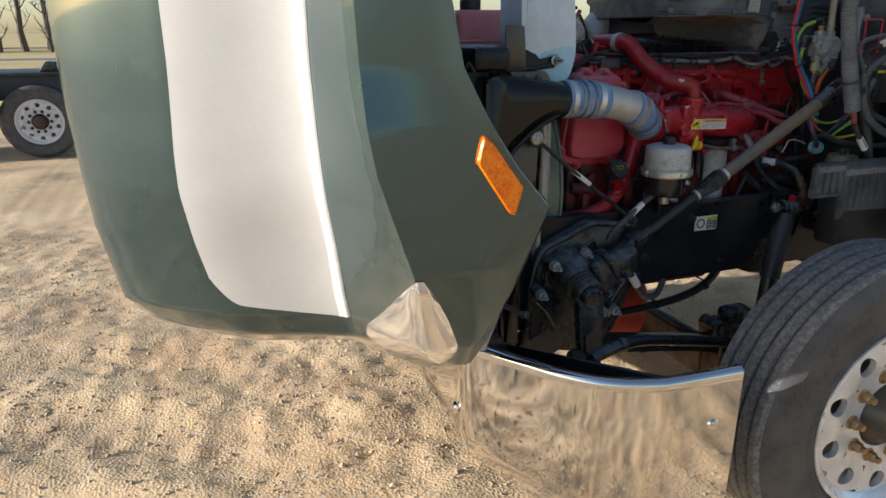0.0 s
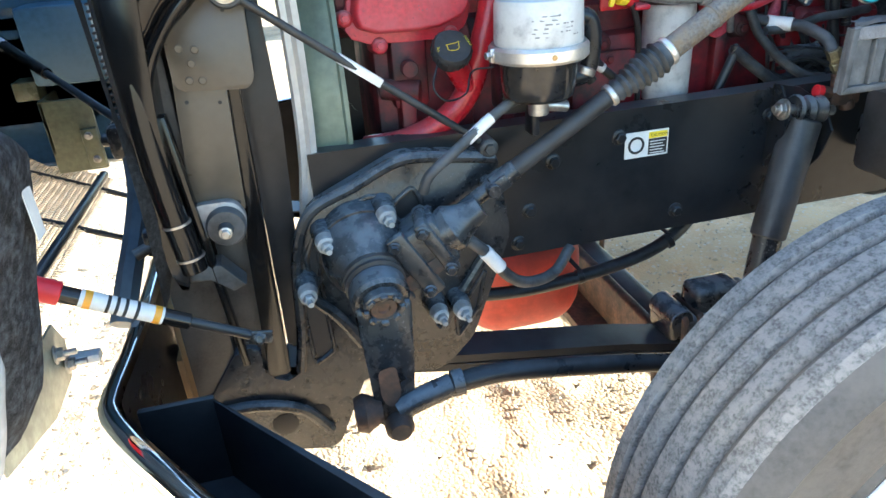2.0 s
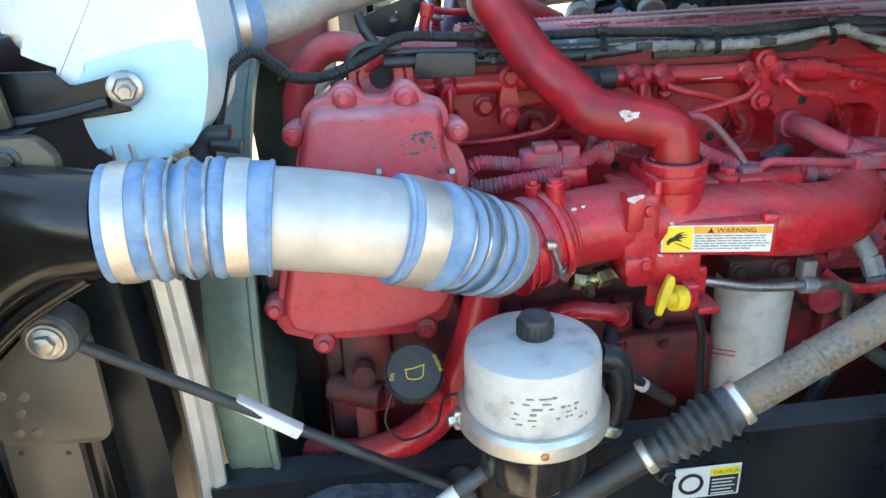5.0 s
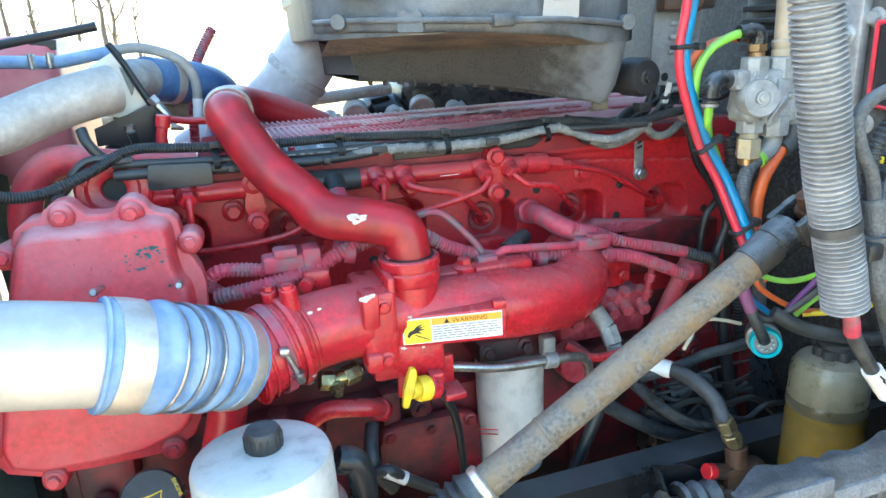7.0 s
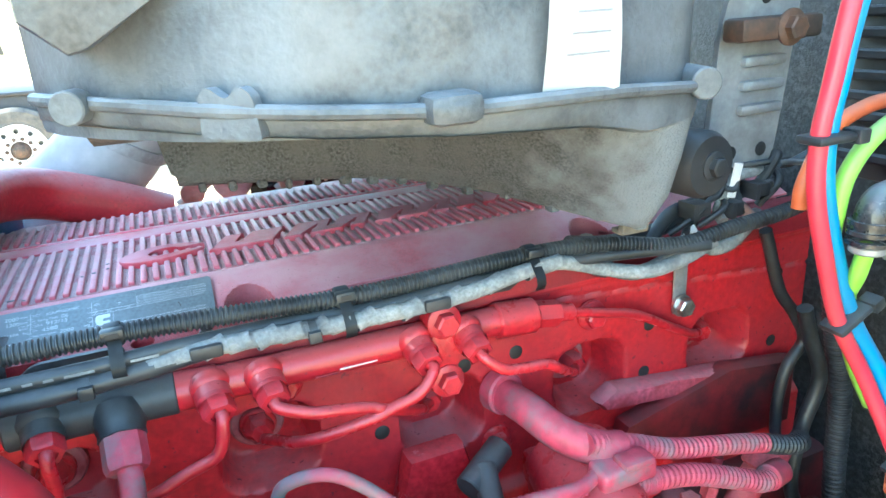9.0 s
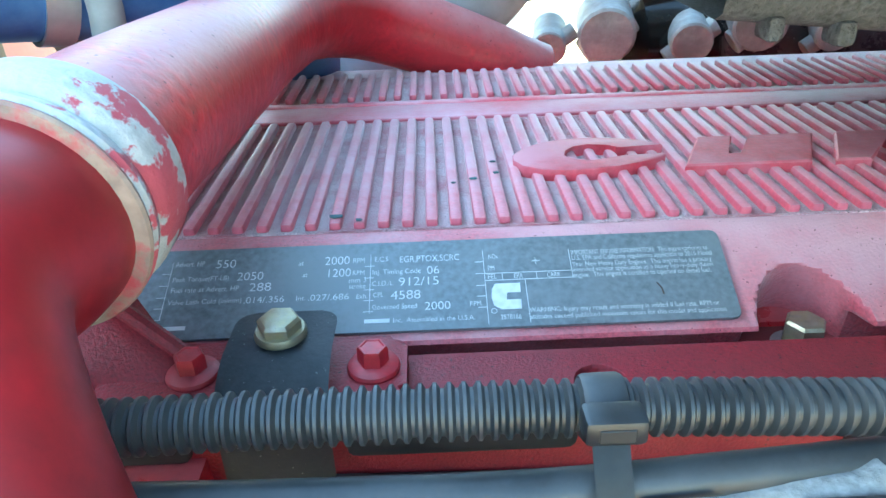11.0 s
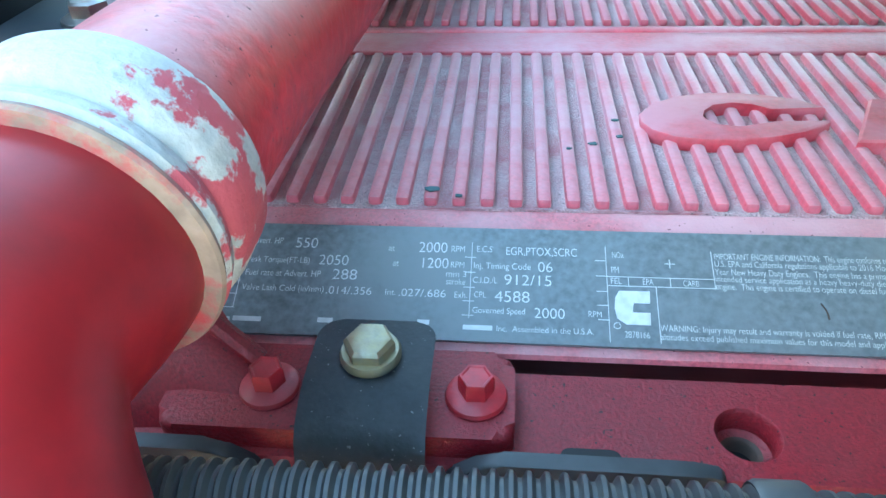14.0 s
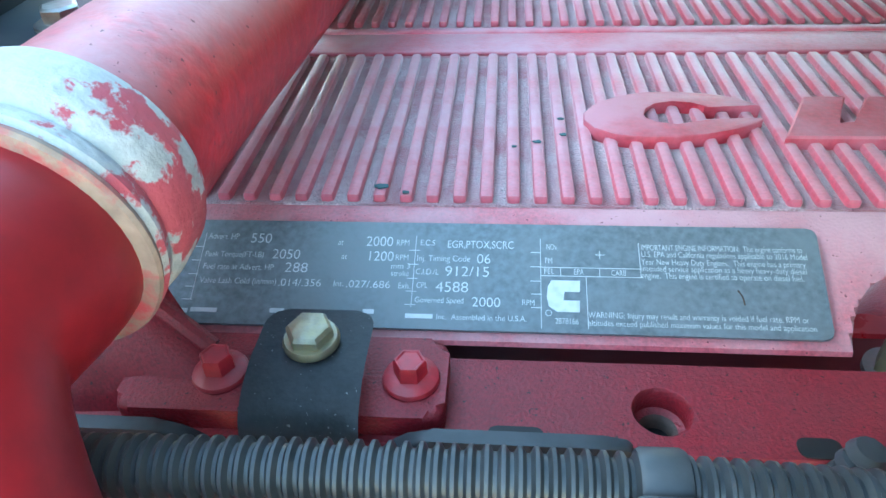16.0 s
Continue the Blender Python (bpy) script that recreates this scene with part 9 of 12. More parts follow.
part("pale_tape", tube([(2.074, 2.108, 1.475), (2.100, 2.115, 1.468), (2.120, 2.120, 1.458), (2.160, 2.122, 1.442), (2.202, 2.122, 1.449), (2.232, 2.124, 1.466)], 0.0068, 14), GREY_TAPE, harness, "sagging grey taped branch")
part("pale_tape", tube([(2.232, 2.122, 1.466), (2.252, 2.120, 1.450), (2.275, 2.120, 1.450), (2.298, 2.122, 1.462), (2.322, 2.13, 1.472)], 0.0070, 14), GREY_TAPE, harness, "sagging grey taped branch")
part("pink_lead", tube([(2.268, 2.122, 1.500), (2.285, 2.120, 1.490), (2.301, 2.120, 1.476), (2.325, 2.125, 1.459)], 0.0052, 12), material("faded_pink_tape", (0.36, 0.25, 0.25), 0.7, vary=0.2, col2=(0.25, 0.2, 0.2), stain=30), harness, "faded pinkish taped lead")
part("white_tag", box(-0.0055, 0.0055, -0.001, 0.001, -0.017, 0.017, 0.001, 1, m=Matrix.Translation((2.264, 2.108, 1.520)) @ Matrix.Rotation(radians(12), 4, "Y")), PAPER, harness, "white paper tag")
part("white_tag", box(-0.014, 0.014, -0.001, 0.001, -0.0050, 0.0050, 0.001, 1, m=Matrix.Translation((2.206, 2.106, 1.474)) @ Matrix.Rotation(radians(-35), 4, "Y")), PAPER, harness, "torn white tape end")
_rk = random.Random(9)
for _k in range(7):
    _x0 = 2.19 + 0.018 * _k
    _pts = [(_x0 + 0.016 * _j + _rk.uniform(-0.008, 0.008), 2.112 + _rk.uniform(-0.012, 0.016), 1.486 + 0.010 * _j + 0.002 * _k + _rk.uniform(-0.010, 0.010)) for _j in range(5)]
    part("tangled_lead", tube(_pts, _rk.choice((0.003, 0.0042, 0.0056)), 10), (LOOM, RUBBER, LOOM, GREY_TAPE)[_k % 4], harness)
for _x, _z, _w in ((2.218, 1.500, 0.020), (2.262, 1.494, 0.014), (2.292, 1.508, 0.018)):
    part("plug_housing", join(box(_x - _w / 2, _x + _w / 2, 2.098, 2.116, _z - 0.007, _z + 0.007, 0.002), box(_x - _w / 2 - 0.003, _x - _w / 2 + 0.003, 2.096, 2.118, _z - 0.008, _z + 0.008, 0.001)), BLACK_PL, harness, "small black plug")
for _p, _d2 in (((2.226, 2.120, 1.492), (0.7, 0, 0.5)), ((2.118, 2.120, 1.459), (0.8, 0, -0.4)), ((2.240, 2.118, 1.545), (0, 0, 1))):
    part("tape_wrap", lathe([(0.0070, -0.010), (0.0098, -0.009), (0.0102, 0.0), (0.0096, 0.009), (0.0070, 0.010)], _p, _d2, 16), LOOM, harness, "black tape wrap")
_st2 = part("strap_tab", extrude([(x, 2.146, z) for x, z in rounded([(2.229, 1.452), (2.247, 1.450), (2.246, 1.372), (2.230, 1.372)], 0.004, 3)], (0, -0.0026, 0), 0.0006), BRACKET, harness, "grey slotted tab with bolt")
part("tab_bolt", hexbolt((2.238, 2.143, 1.383), (0, -1, 0), 0.0102, 0.012, 1.1), STEEL, _st2)
for _z in (1.437, 1.428):
    part("tab_slot", box(-0.005, 0.005, -0.0004, 0.0004, -0.0018, 0.0018, 0.0002, 1, m=Matrix.Translation((2.2385, 2.1430, _z)) @ Matrix.Rotation(radians(-22), 4, "Y")), INK, _st2)

lower = thing("injector_harness", "pink overpainted corrugated injector loom", "wiring harness", at=(1.85, 2.03, 1.3))
part("conduit", loom([(1.525, 2.04, 1.318), (1.514, 2.03, 1.335), (1.530, 2.02, 1.352), (1.560, 2.02, 1.350), (1.595, 2.015, 1.345)], 0.0098, 0.006, 0.14, 12), RED_LOOM, lower, smooth=0)
part("conduit", loom([(1.522, 2.02, 1.318), (1.578, 2.005, 1.328), (1.640, 2.005, 1.340), (1.70, 2.02, 1.358), (1.750, 2.03, 1.366), (1.802, 2.03, 1.362), (1.843, 2.03, 1.338), (1.895, 2.03, 1.316), (1.941, 2.03, 1.308), (2.015, 2.03, 1.301), (2.082, 2.03, 1.290), (2.154, 2.03, 1.276), (2.218, 2.03, 1.248), (2.252, 2.03, 1.232), (2.276, 2.035, 1.228)], 0.0108, 0.0062, 0.17, 14), RED_LOOM, lower, smooth=0)
part("end_collar", rod((2.262, 2.032, 1.231), (2.288, 2.04, 1.226), 0.0135, seg=18), RED_LOOM, lower)
part("conduit", loom([(2.054, 2.045, 1.333), (2.099, 2.045, 1.318), (2.150, 2.045, 1.296), (2.230, 2.045, 1.274), (2.268, 2.045, 1.262)], 0.0100, 0.0062, 0.17, 14), RED_LOOM, lower, smooth=0)
part("conduit", loom([(2.266, 2.045, 1.2625), (2.300, 2.045, 1.249), (2.326, 2.05, 1.240), (2.350, 2.07, 1.225)], 0.0104, 0.0062, 0.17, 14), LOOM, lower, "bare black conduit end", smooth=0)
part("grey_lead", tube([(1.918, 2.022, 1.316), (1.930, 2.020, 1.323), (1.954, 2.018, 1.322), (1.990, 2.018, 1.319), (2.031, 2.02, 1.314), (2.055, 2.03, 1.312)], 0.0062, 12), RED_LOOM, lower, "grey lead with pink overspray")
_cn = part("connector", box(1.585, 1.640, 2.0, 2.03, 1.343, 1.366, 0.005, 3), RED_LOOM, lower, "overpainted plug connector")
part("connector_end", box(1.636, 1.66, 1.998, 2.03, 1.346, 1.372, 0.004), RED_LOOM, _cn)
part("lock_tab", box(1.60, 1.63, 1.995, 2.02, 1.364, 1.376, 0.003), RED_LOOM, _cn)
_cn = part("connector", box(2.050, 2.105, 2.012, 2.04, 1.302, 1.322, 0.005, 3), RED_LOOM, lower, "overpainted plug connector")
part("lock_tab", box(2.07, 2.10, 2.01, 2.03, 1.320, 1.327, 0.002), RED_LOOM, _cn)
part("clip", join(box(1.882, 1.912, 2.002, 2.016, 1.298, 1.322, 0.003), rod((1.905, 2.01, 1.30), (1.912, 1.998, 1.292), 0.010, seg=16)), RED_LOOM, lower)
for _p in ((1.70, 2.02, 1.352), (2.11, 2.033, 1.285), (1.99, 2.026, 1.300)):
    part("band_clip", rod((_p[0] - 0.008, _p[1], _p[2] + 0.001), (_p[0] + 0.008, _p[1], _p[2] - 0.002), 0.0135, seg=16), RED_LOOM, lower)
part("sensor_lead", tube([(1.795, 2.06, 1.350), (1.803, 2.05, 1.380), (1.837, 2.035, 1.387), (1.878, 2.03, 1.348), (1.895, 2.022, 1.324)], 0.0050, 12), material("grey_lead_pink_overspray", (0.12, 0.13, 0.14), 0.6, vary=0.2, col2=(0.34, 0.06, 0.09), stain=26, amount=0.42), lower, "grey lead with pink overspray")
sensor = thing("pressure_sensor", "dusty pink elbow sensor on the head", "sensor", at=(2.02, 2.13, 1.33))
part("ribbed_collar", lathe([(0.021, 0.0), (0.021, 0.014), (0.019, 0.016), (0, 0.016)], (2.022, 2.148, 1.342), (0.2, -1, 0.1), 24), RED_LOOM, sensor)
part("elbow", tube([(2.024, 2.135, 1.342), (2.030, 2.10, 1.343), (2.042, 2.07, 1.334), (2.066, 2.05, 1.323), (2.09, 2.045, 1.317)], 0.0158, 18), RED_LOOM, sensor, "moulded elbow")
dark_plug = solo("black_connector", join(rod((1.955, 2.075, 1.302), (2.0, 2.10, 1.315), 0.013, seg=16), rod((1.968, 2.055, 1.295), (1.975, 2.085, 1.312), 0.011, seg=14)), BLACK_PL, "black plug connectors tucked below the fuel rail", "connector")
# fuel pump side clutter, low behind the steering shaft
pump = thing("fuel_pump", "dirty red fuel pump with banjo bolts", "fuel pump", at=(2.1, 2.03, 1.1))
part("body", join(box(2.050, 2.217, 2.075, 2.14, 1.118, 1.180, 0.010), box(2.062, 2.210, 2.068, 2.12, 1.160, 1.200, 0.008), rod((2.06, 2.075, 1.10), (2.06, 2.03, 1.10), 0.030, seg=28)), PINK_DUST, pump, "dust-caked pump body")
for _x, _z in ((2.074, 1.164), (2.117, 1.173), (2.142, 1.174), (2.169, 1.175), (2.202, 1.172)):
    part("outlet_stub", join(lathe([(0.0135, -0.012), (0.0135, 0.004), (0.0105, 0.007), (0.0105, 0.020), (0.0095, 0.022), (0, 0.022)], (_x, 2.072, _z), (-0.15, -0.95, -0.2), 20)), PINK_DUST, pump)
    part("stub_nut", lathe([(0.0118, 0.0), (0.0118, 0.008), (0.0105, 0.009), (0, 0.009)], (_x + 0.001, 2.074, _z + 0.020), (0, -0.5, 1), 6), PINK_DUST, pump)
part("riser", join(tube([(2.300, 2.065, 1.245), (2.294, 2.060, 1.233), (2.269, 2.060, 1.201), (2.243, 2.060, 1.151), (2.218, 2.060, 1.101), (2.205, 2.06, 1.06)], 0.0150, 18), rod((2.282, 2.06, 1.215), (2.300, 2.062, 1.240), 0.0205, seg=18)), PINK_DUST, pump, "dusty red riser pipe")
part("thin_riser", join(tube([(2.212, 2.05, 1.262), (2.208, 2.05, 1.244), (2.201, 2.05, 1.211), (2.196, 2.05, 1.185)], 0.0055, 12), rod((2.2065, 2.05, 1.232), (2.2030, 2.05, 1.219), 0.0088, seg=6), rod((2.2005, 2.05, 1.205), (2.1975, 2.05, 1.193), 0.0092, seg=6)), PINK_DUST, pump, "thin threaded riser")
part("outlet_pipe", tube([(2.02, 2.0, 1.16), (2.05, 1.985, 1.14), (2.10, 1.985, 1.135), (2.16, 1.99, 1.15), (2.24, 2.0, 1.17)], 0.007, 10), RED, pump)
for _nm, _pts, _r, _lab in (
        ("fuel_hose", [(2.099, 2.040, 1.184), (2.111, 2.027, 1.162), (2.114, 2.013, 1.135), (2.124, 2.005, 1.104), (2.142, 2.0, 1.071), (2.189, 1.987, 1.020), (2.238, 1.973, 0.984), (2.282, 1.960, 0.972)], 0.0105, "grey braided fuel hose looping behind the shaft"),
        ("fuel_hose", [(2.080, 2.0, 1.050), (2.102, 2.0, 1.032), (2.157, 2.0, 0.991), (2.222, 2.0, 0.951), (2.290, 2.0, 0.937), (2.328, 2.0, 0.949)], 0.0125, "black fuel hose looping behind the shaft"),
        ("fuel_hose", [(2.130, 2.016, 1.105), (2.176, 2.0, 1.092), (2.205, 1.965, 1.090), (2.220, 1.930, 1.080), (2.225, 1.900, 1.068), (2.222, 1.880, 1.052), (2.220, 1.870, 1.045)], 0.0122, "grey rubber fuel hose with brass end"),
        ("fuel_hose", [(2.145, 1.99, 1.081), (2.190, 1.99, 1.081), (2.242, 1.99, 1.088), (2.281, 1.99, 1.096), (2.351, 1.99, 1.099), (2.408, 2.0, 1.101)], 0.0092, "thin grey hose crossing the engine side"),
        ("wire_loom", [(2.331, 2.02, 1.180), (2.336, 2.02, 1.130), (2.344, 2.02, 1.076), (2.354, 2.02, 1.031), (2.366, 2.02, 0.971)], 0.0105, "black taped wire bundle"),
        ("wire_loom", [(2.085, 2.0, 1.055), (2.082, 2.0, 1.034), (2.062, 2.0, 0.987), (2.035, 2.0, 0.927)], 0.0100, "black taped wire bundle"),
        ("wire_loom", [(2.213, 1.99, 1.009), (2.263, 1.99, 1.013), (2.324, 1.99, 0.990), (2.387, 1.99, 0.989), (2.448, 1.99, 0.937)], 0.0055, "thin black wire bundle"),
        ("wire_loom", [(2.301, 1.97, 0.986), (2.355, 1.97, 0.965), (2.393, 1.97, 0.983), (2.433, 1.97, 0.980)], 0.0050, "thin black wire bundle"),
        ("wire_loom", [(2.290, 2.09, 1.470), (2.297, 2.09, 1.453), (2.318, 2.09, 1.401), (2.345, 2.09, 1.367), (2.362, 2.09, 1.333), (2.342, 2.09, 1.305), (2.334, 2.09, 1.255), (2.33, 2.08, 1.20)], 0.0062, "black taped wire trunk behind the air lines"),
        ("wire_loom", [(2.333, 2.07, 1.385), (2.346, 2.07, 1.350), (2.369, 2.07, 1.295), (2.351, 2.07, 1.236), (2.345, 2.07, 1.171), (2.365, 2.07, 1.113), (2.37, 2.06, 1.04)], 0.0080, "black taped wire trunk behind the air lines"),
        ("wire_loom", [(2.372, 2.08, 1.44), (2.380, 2.07, 1.36), (2.392, 2.06, 1.27), (2.388, 2.05, 1.17), (2.396, 2.04, 1.06)], 0.0120, "thick black corrugated loom by the bulkhead")):
    solo(_nm, loom(_pts, _r, 0.005, 0.05, 12) if "braid" in _lab else loom(_pts, _r, 0.006, 0.16, 12) if "corrugated" in _lab else tube(_pts, _r, 14), RUBBER if "hose" in _nm else LOOM, _lab, "hose" if "hose" in _nm else "wiring", "loose hoses beside the engine")
_bf = thing("hose_end_fitting", "brass hose end with white printed sleeve", "fitting", at=(2.27, 1.92, 0.97))
part("brass_collar", join(rod((2.217, 1.871, 1.054), (2.226, 1.869, 1.035), 0.0150, seg=6), rod((2.226, 1.869, 1.035), (2.240, 1.867, 1.005), 0.0125, seg=16), rod((2.229, 1.868, 1.028), (2.236, 1.867, 1.014), 0.0150, seg=6)), material("dull_olive_brass", (0.34, 0.29, 0.15), 0.4, metal=0.6, grain=150, vary=0.3, bump=0.2, col2=(0.16, 0.13, 0.08), stain=50, amount=0.5), _bf, "dull brass hose end")
part("tee_block", join(box(2.215, 2.286, 1.848, 1.874, 0.940, 0.976, 0.006), rod((2.243, 1.862, 0.972), (2.241, 1.866, 1.004), 0.0170, seg=20), rod((2.222, 1.861, 0.966), (2.196, 1.861, 0.974), 0.0125, seg=8), rod((2.262, 1.861, 0.95), (2.268, 1.861, 0.93), 0.015, seg=16)), RUST_DARK, _bf, "rusty dark tee")
part("red_plug", rod((2.198, 1.861, 0.973), (2.184, 1.861, 0.977), 0.0125, seg=16), RED_TAG, _bf, "red plug")
part("white_sleeve", tube([(2.158, 2.006, 1.0975), (2.176, 2.0, 1.094), (2.198, 1.974, 1.0915)], 0.0142, 20), LABEL_W, _bf, "white printed sleeve")
part("hose_crimp", join(rod((2.097, 2.045, 1.190), (2.1105, 2.028, 1.163), 0.0138, seg=16), rod((2.1105, 2.028, 1.163), (2.114, 2.014, 1.137), 0.0152, seg=6)), DIECAST, _bf)
part("crimp_union", rod((2.088, 2.060, 1.190), (2.098, 2.042, 1.188), 0.013, seg=6), DIECAST, _bf)
part("crimp_collar", rod((2.114, 2.014, 1.137), (2.116, 2.010, 1.126), 0.0125, seg=16), DIECAST, _bf)
solo("cream_wire", tube([(2.205, 1.955, 1.135), (2.213, 1.95, 1.158), (2.222, 1.95, 1.176), (2.245, 1.95, 1.181), (2.275, 1.95, 1.174), (2.308, 1.95, 1.162)], 0.0030, 8), material("cream_insulation", (0.60, 0.55, 0.42), 0.5, vary=0.08), "thin cream insulated wire loop", "wire")
starter = thing("starter_motor", "grimy black starter motor low beside the block", "starter motor", at=(2.22, 2.04, 0.9))
part("body", lathe([(0, 0), (0.040, 0), (0.046, 0.004), (0.046, 0.10), (0.050, 0.102), (0.050, 0.112), (0.046, 0.115), (0.044, 0.18), (0, 0.18)], (2.20, 2.055, 0.930), (1, 0, 0), 36), GREASY, starter)
part("solenoid", lathe([(0, 0), (0.024, 0), (0.026, 0.003), (0.026, 0.09), (0.018, 0.094), (0, 0.094)], (2.235, 2.040, 1.005), (1, 0, 0), 28), GREASY, starter)
for _y in (2.03, 2.052):
    part("terminal", join(rod((2.235, _y, 1.005), (2.215, _y, 1.005), 0.004, seg=10), rod((2.226, _y, 1.005), (2.218, _y, 1.005), 0.0075, seg=6)), STEEL, starter)
_rw = random.Random(31)
for _k in range(9):
    _x, _z = 2.16 + 0.028 * _k, 1.14 - 0.012 * _k + _rw.uniform(-0.02, 0.02)
    _pts = [(_x + _rw.uniform(-0.012, 0.012) + 0.012 * _j, 2.045 + _rw.uniform(-0.012, 0.012), _z - 0.042 * _j + _rw.uniform(-0.014, 0.014)) for _j in range(6)]
    solo("thin_cable", tube(_pts, _rw.choice((0.0032, 0.0045, 0.0065)), 10), (LOOM, RUBBER, FRAME_BLK)[_k % 3], "thin dark cable hanging beside the engine block", "cable", "cables beside the block")
for _k in range(6):
    _pts = [(2.20 + 0.05 * _j + _rw.uniform(-0.01, 0.01), 2.02 + _rw.uniform(-0.02, 0.02), 1.035 - 0.014 * _k + _rw.uniform(-0.016, 0.016)) for _j in range(5)]
    solo("thin_cable", tube(_pts, _rw.choice((0.0028, 0.004, 0.005)), 10), (RUBBER, LOOM)[_k % 2], "thin dark cable sagging towards the bulkhead", "cable", "cables beside the block")
_bp2 = thing("blue_plug", "small blue-grey plug on a lead", "connector", at=(2.24, 2.0, 1.13))
part("shell", join(rod((2.232, 2.0, 1.142), (2.252, 2.0, 1.128), 0.010, seg=12), box(2.222, 2.238, 1.99, 2.01, 1.136, 1.152, 0.003)), BLUE_STEEL, _bp2)

# ---- air cleaner box ----
ab = thing("air_cleaner", "scuffed grey plastic air cleaner housing", "air cleaner", at=(1.95, 2.3, 1.5))


def tub(x0, x1, y0, y1, z0, z1, dx0=0, dx1=0, dy0=0, bev=0.014, bm=None):
    """A moulded box whose lower edge draws in by dx0, dx1 and dy0."""
    bm = bm or B()
    lo = [bm.verts.new(p) for p in ((x0 + dx0, y0 + dy0, z0), (x1 - dx1, y0 + dy0, z0), (x1 - dx1, y1, z0), (x0 + dx0, y1, z0))]
    hi = [bm.verts.new(p) for p in ((x0, y0, z1), (x1, y0, z1), (x1, y1, z1), (x0, y1, z1))]
    fs = [bm.faces.new(lo[::-1]), bm.faces.new(hi)] + [bm.faces.new((lo[k], lo[(k + 1) % 4], hi[(k + 1) % 4], hi[k])) for k in range(4)]
    if bev:
        bmesh.ops.bevel(bm, geom=list({e for f in fs for e in f.edges}), offset=bev, segments=3, affect="EDGES", profile=0.5)
    return bm


AB_FRONT = [(1.700, 2.130, 1.652), (1.735, 2.075, 1.651), (1.77, 2.035, 1.649), (1.80, 2.005, 1.647), (1.85, 1.975, 1.644), (1.908, 1.958, 1.641), (1.96, 1.960, 1.640), (2.03, 1.975, 1.637), (2.11, 2.003, 1.630), (2.15, 2.040, 1.628), (2.166, 2.080, 1.628)]
AB_TUB = [  # x; y and z of the tub's upper edge; y and z of its lower edge; rake of the corner
    (1.765, 2.225, 1.606, 2.214, 1.566, 0.010), (1.92, 2.190, 1.606, 2.204, 1.553, 0.0), (1.97, 2.145, 1.606, 2.180, 1.548, 0.0), (2.02, 2.070, 1.606, 2.130, 1.540, 0.0),
    (2.06, 2.010, 1.606, 2.070, 1.531, -0.002), (2.09, 2.000, 1.608, 2.040, 1.524, -0.008), (2.11, 2.007, 1.608, 2.030, 1.521, -0.015), (2.13, 2.024, 1.608, 2.034, 1.521, -0.024), (2.166, 2.084, 1.608, 2.070, 1.521, -0.036)]


def ab_front(x):
    return table(AB_FRONT, x)


def ab_outline(off, x0=1.70, x1=2.166, n=40):
    pts = []
    for k in range(n + 1):
        x = blend(x0, x1, k / n)
        pts.append((x, ab_front(x)[0] + off))
    return pts


def skirt(x):
    """Depth of the ledge's skirt under the bead."""
    return table([(1.70, 0.013), (1.90, 0.014), (2.0, 0.019), (2.06, 0.028), (2.10, 0.024), (2.17, 0.020)], x)[0]


def loft(x0, x1, n, fn):
    bm, rows = B(), []
    for k in range(n + 1):
        rows.append([bm.verts.new(p) for p in fn(blend(x0, x1, k / n))])
    for a, b in zip(rows, rows[1:]):
        for k in range(len(a) - 1):
            bm.faces.new((a[k], a[k + 1], b[k + 1], b[k]))
    return bm


part("upper_body", extrude([(x, y, 1.630) for x, y in ab_outline(0.012)] + [(2.166, 2.62, 1.630), (1.72, 2.62, 1.630)], (0, 0, 0.35), 0.004), AIRBOX, ab, "scuffed upper body", smooth=50)
part("lid", extrude([(x, 2.022, z) for x, z in ((1.714, 1.697), (1.733, 1.680), (1.742, 1.682), (1.778, 1.706), (1.84, 1.750), (1.90, 1.80), (1.90, 1.99), (1.714, 1.99))], (0, 0.62, 0), 0.004), AIRBOX, ab, "overhanging lid flange", smooth=40)


def ledge_section(x):
    y, z = ab_front(x)
    lo = z - skirt(x)
    w = 0.0035 * min(1.0, max(0.0, (2.07 - x) / 0.08))
    yt = table(AB_TUB, max(x, 1.766))[0]
    return [Vector((x, y + 0.016, z + 0.004)), Vector((x, y + 0.004, z + 0.001)), Vector((x, y + 0.002, z - 0.004)), Vector((x, y + 0.0025 + w, lo + 0.002)), Vector((x, y + 0.006 + w, lo))]


def underside_section(x):
    y, z = ab_front(x)
    lo = z - skirt(x)
    yt, zt = table(AB_TUB, max(x, 1.766))[:2]
    a, b = Vector((x, y + 0.0055, lo + 0.0004)), Vector((x, max(yt, y + 0.008), zt))
    return [a, a.lerp(b, 0.5) + Vector((0, 0, 0.001)), b]


def tub_section(x):
    yt, zt, yb, zb, sl = table(AB_TUB, x)
    e = 0.010
    return [Vector((x, yt, zt)), Vector((x + sl * 0.3, blend(yt, yb, 0.3) - 0.002, blend(zt, zb, 0.35))), Vector((x + sl * 0.6, blend(yt, yb, 0.65) - 0.002, blend(zt, zb, 0.7))), Vector((x + sl * 0.9, yb, zb + e)), Vector((x + sl, yb + e * 0.4, zb + e * 0.3)), Vector((x + sl, yb + e, zb)), Vector((x + sl, 2.56, zb)), Vector((x, 2.56, 1.632))]


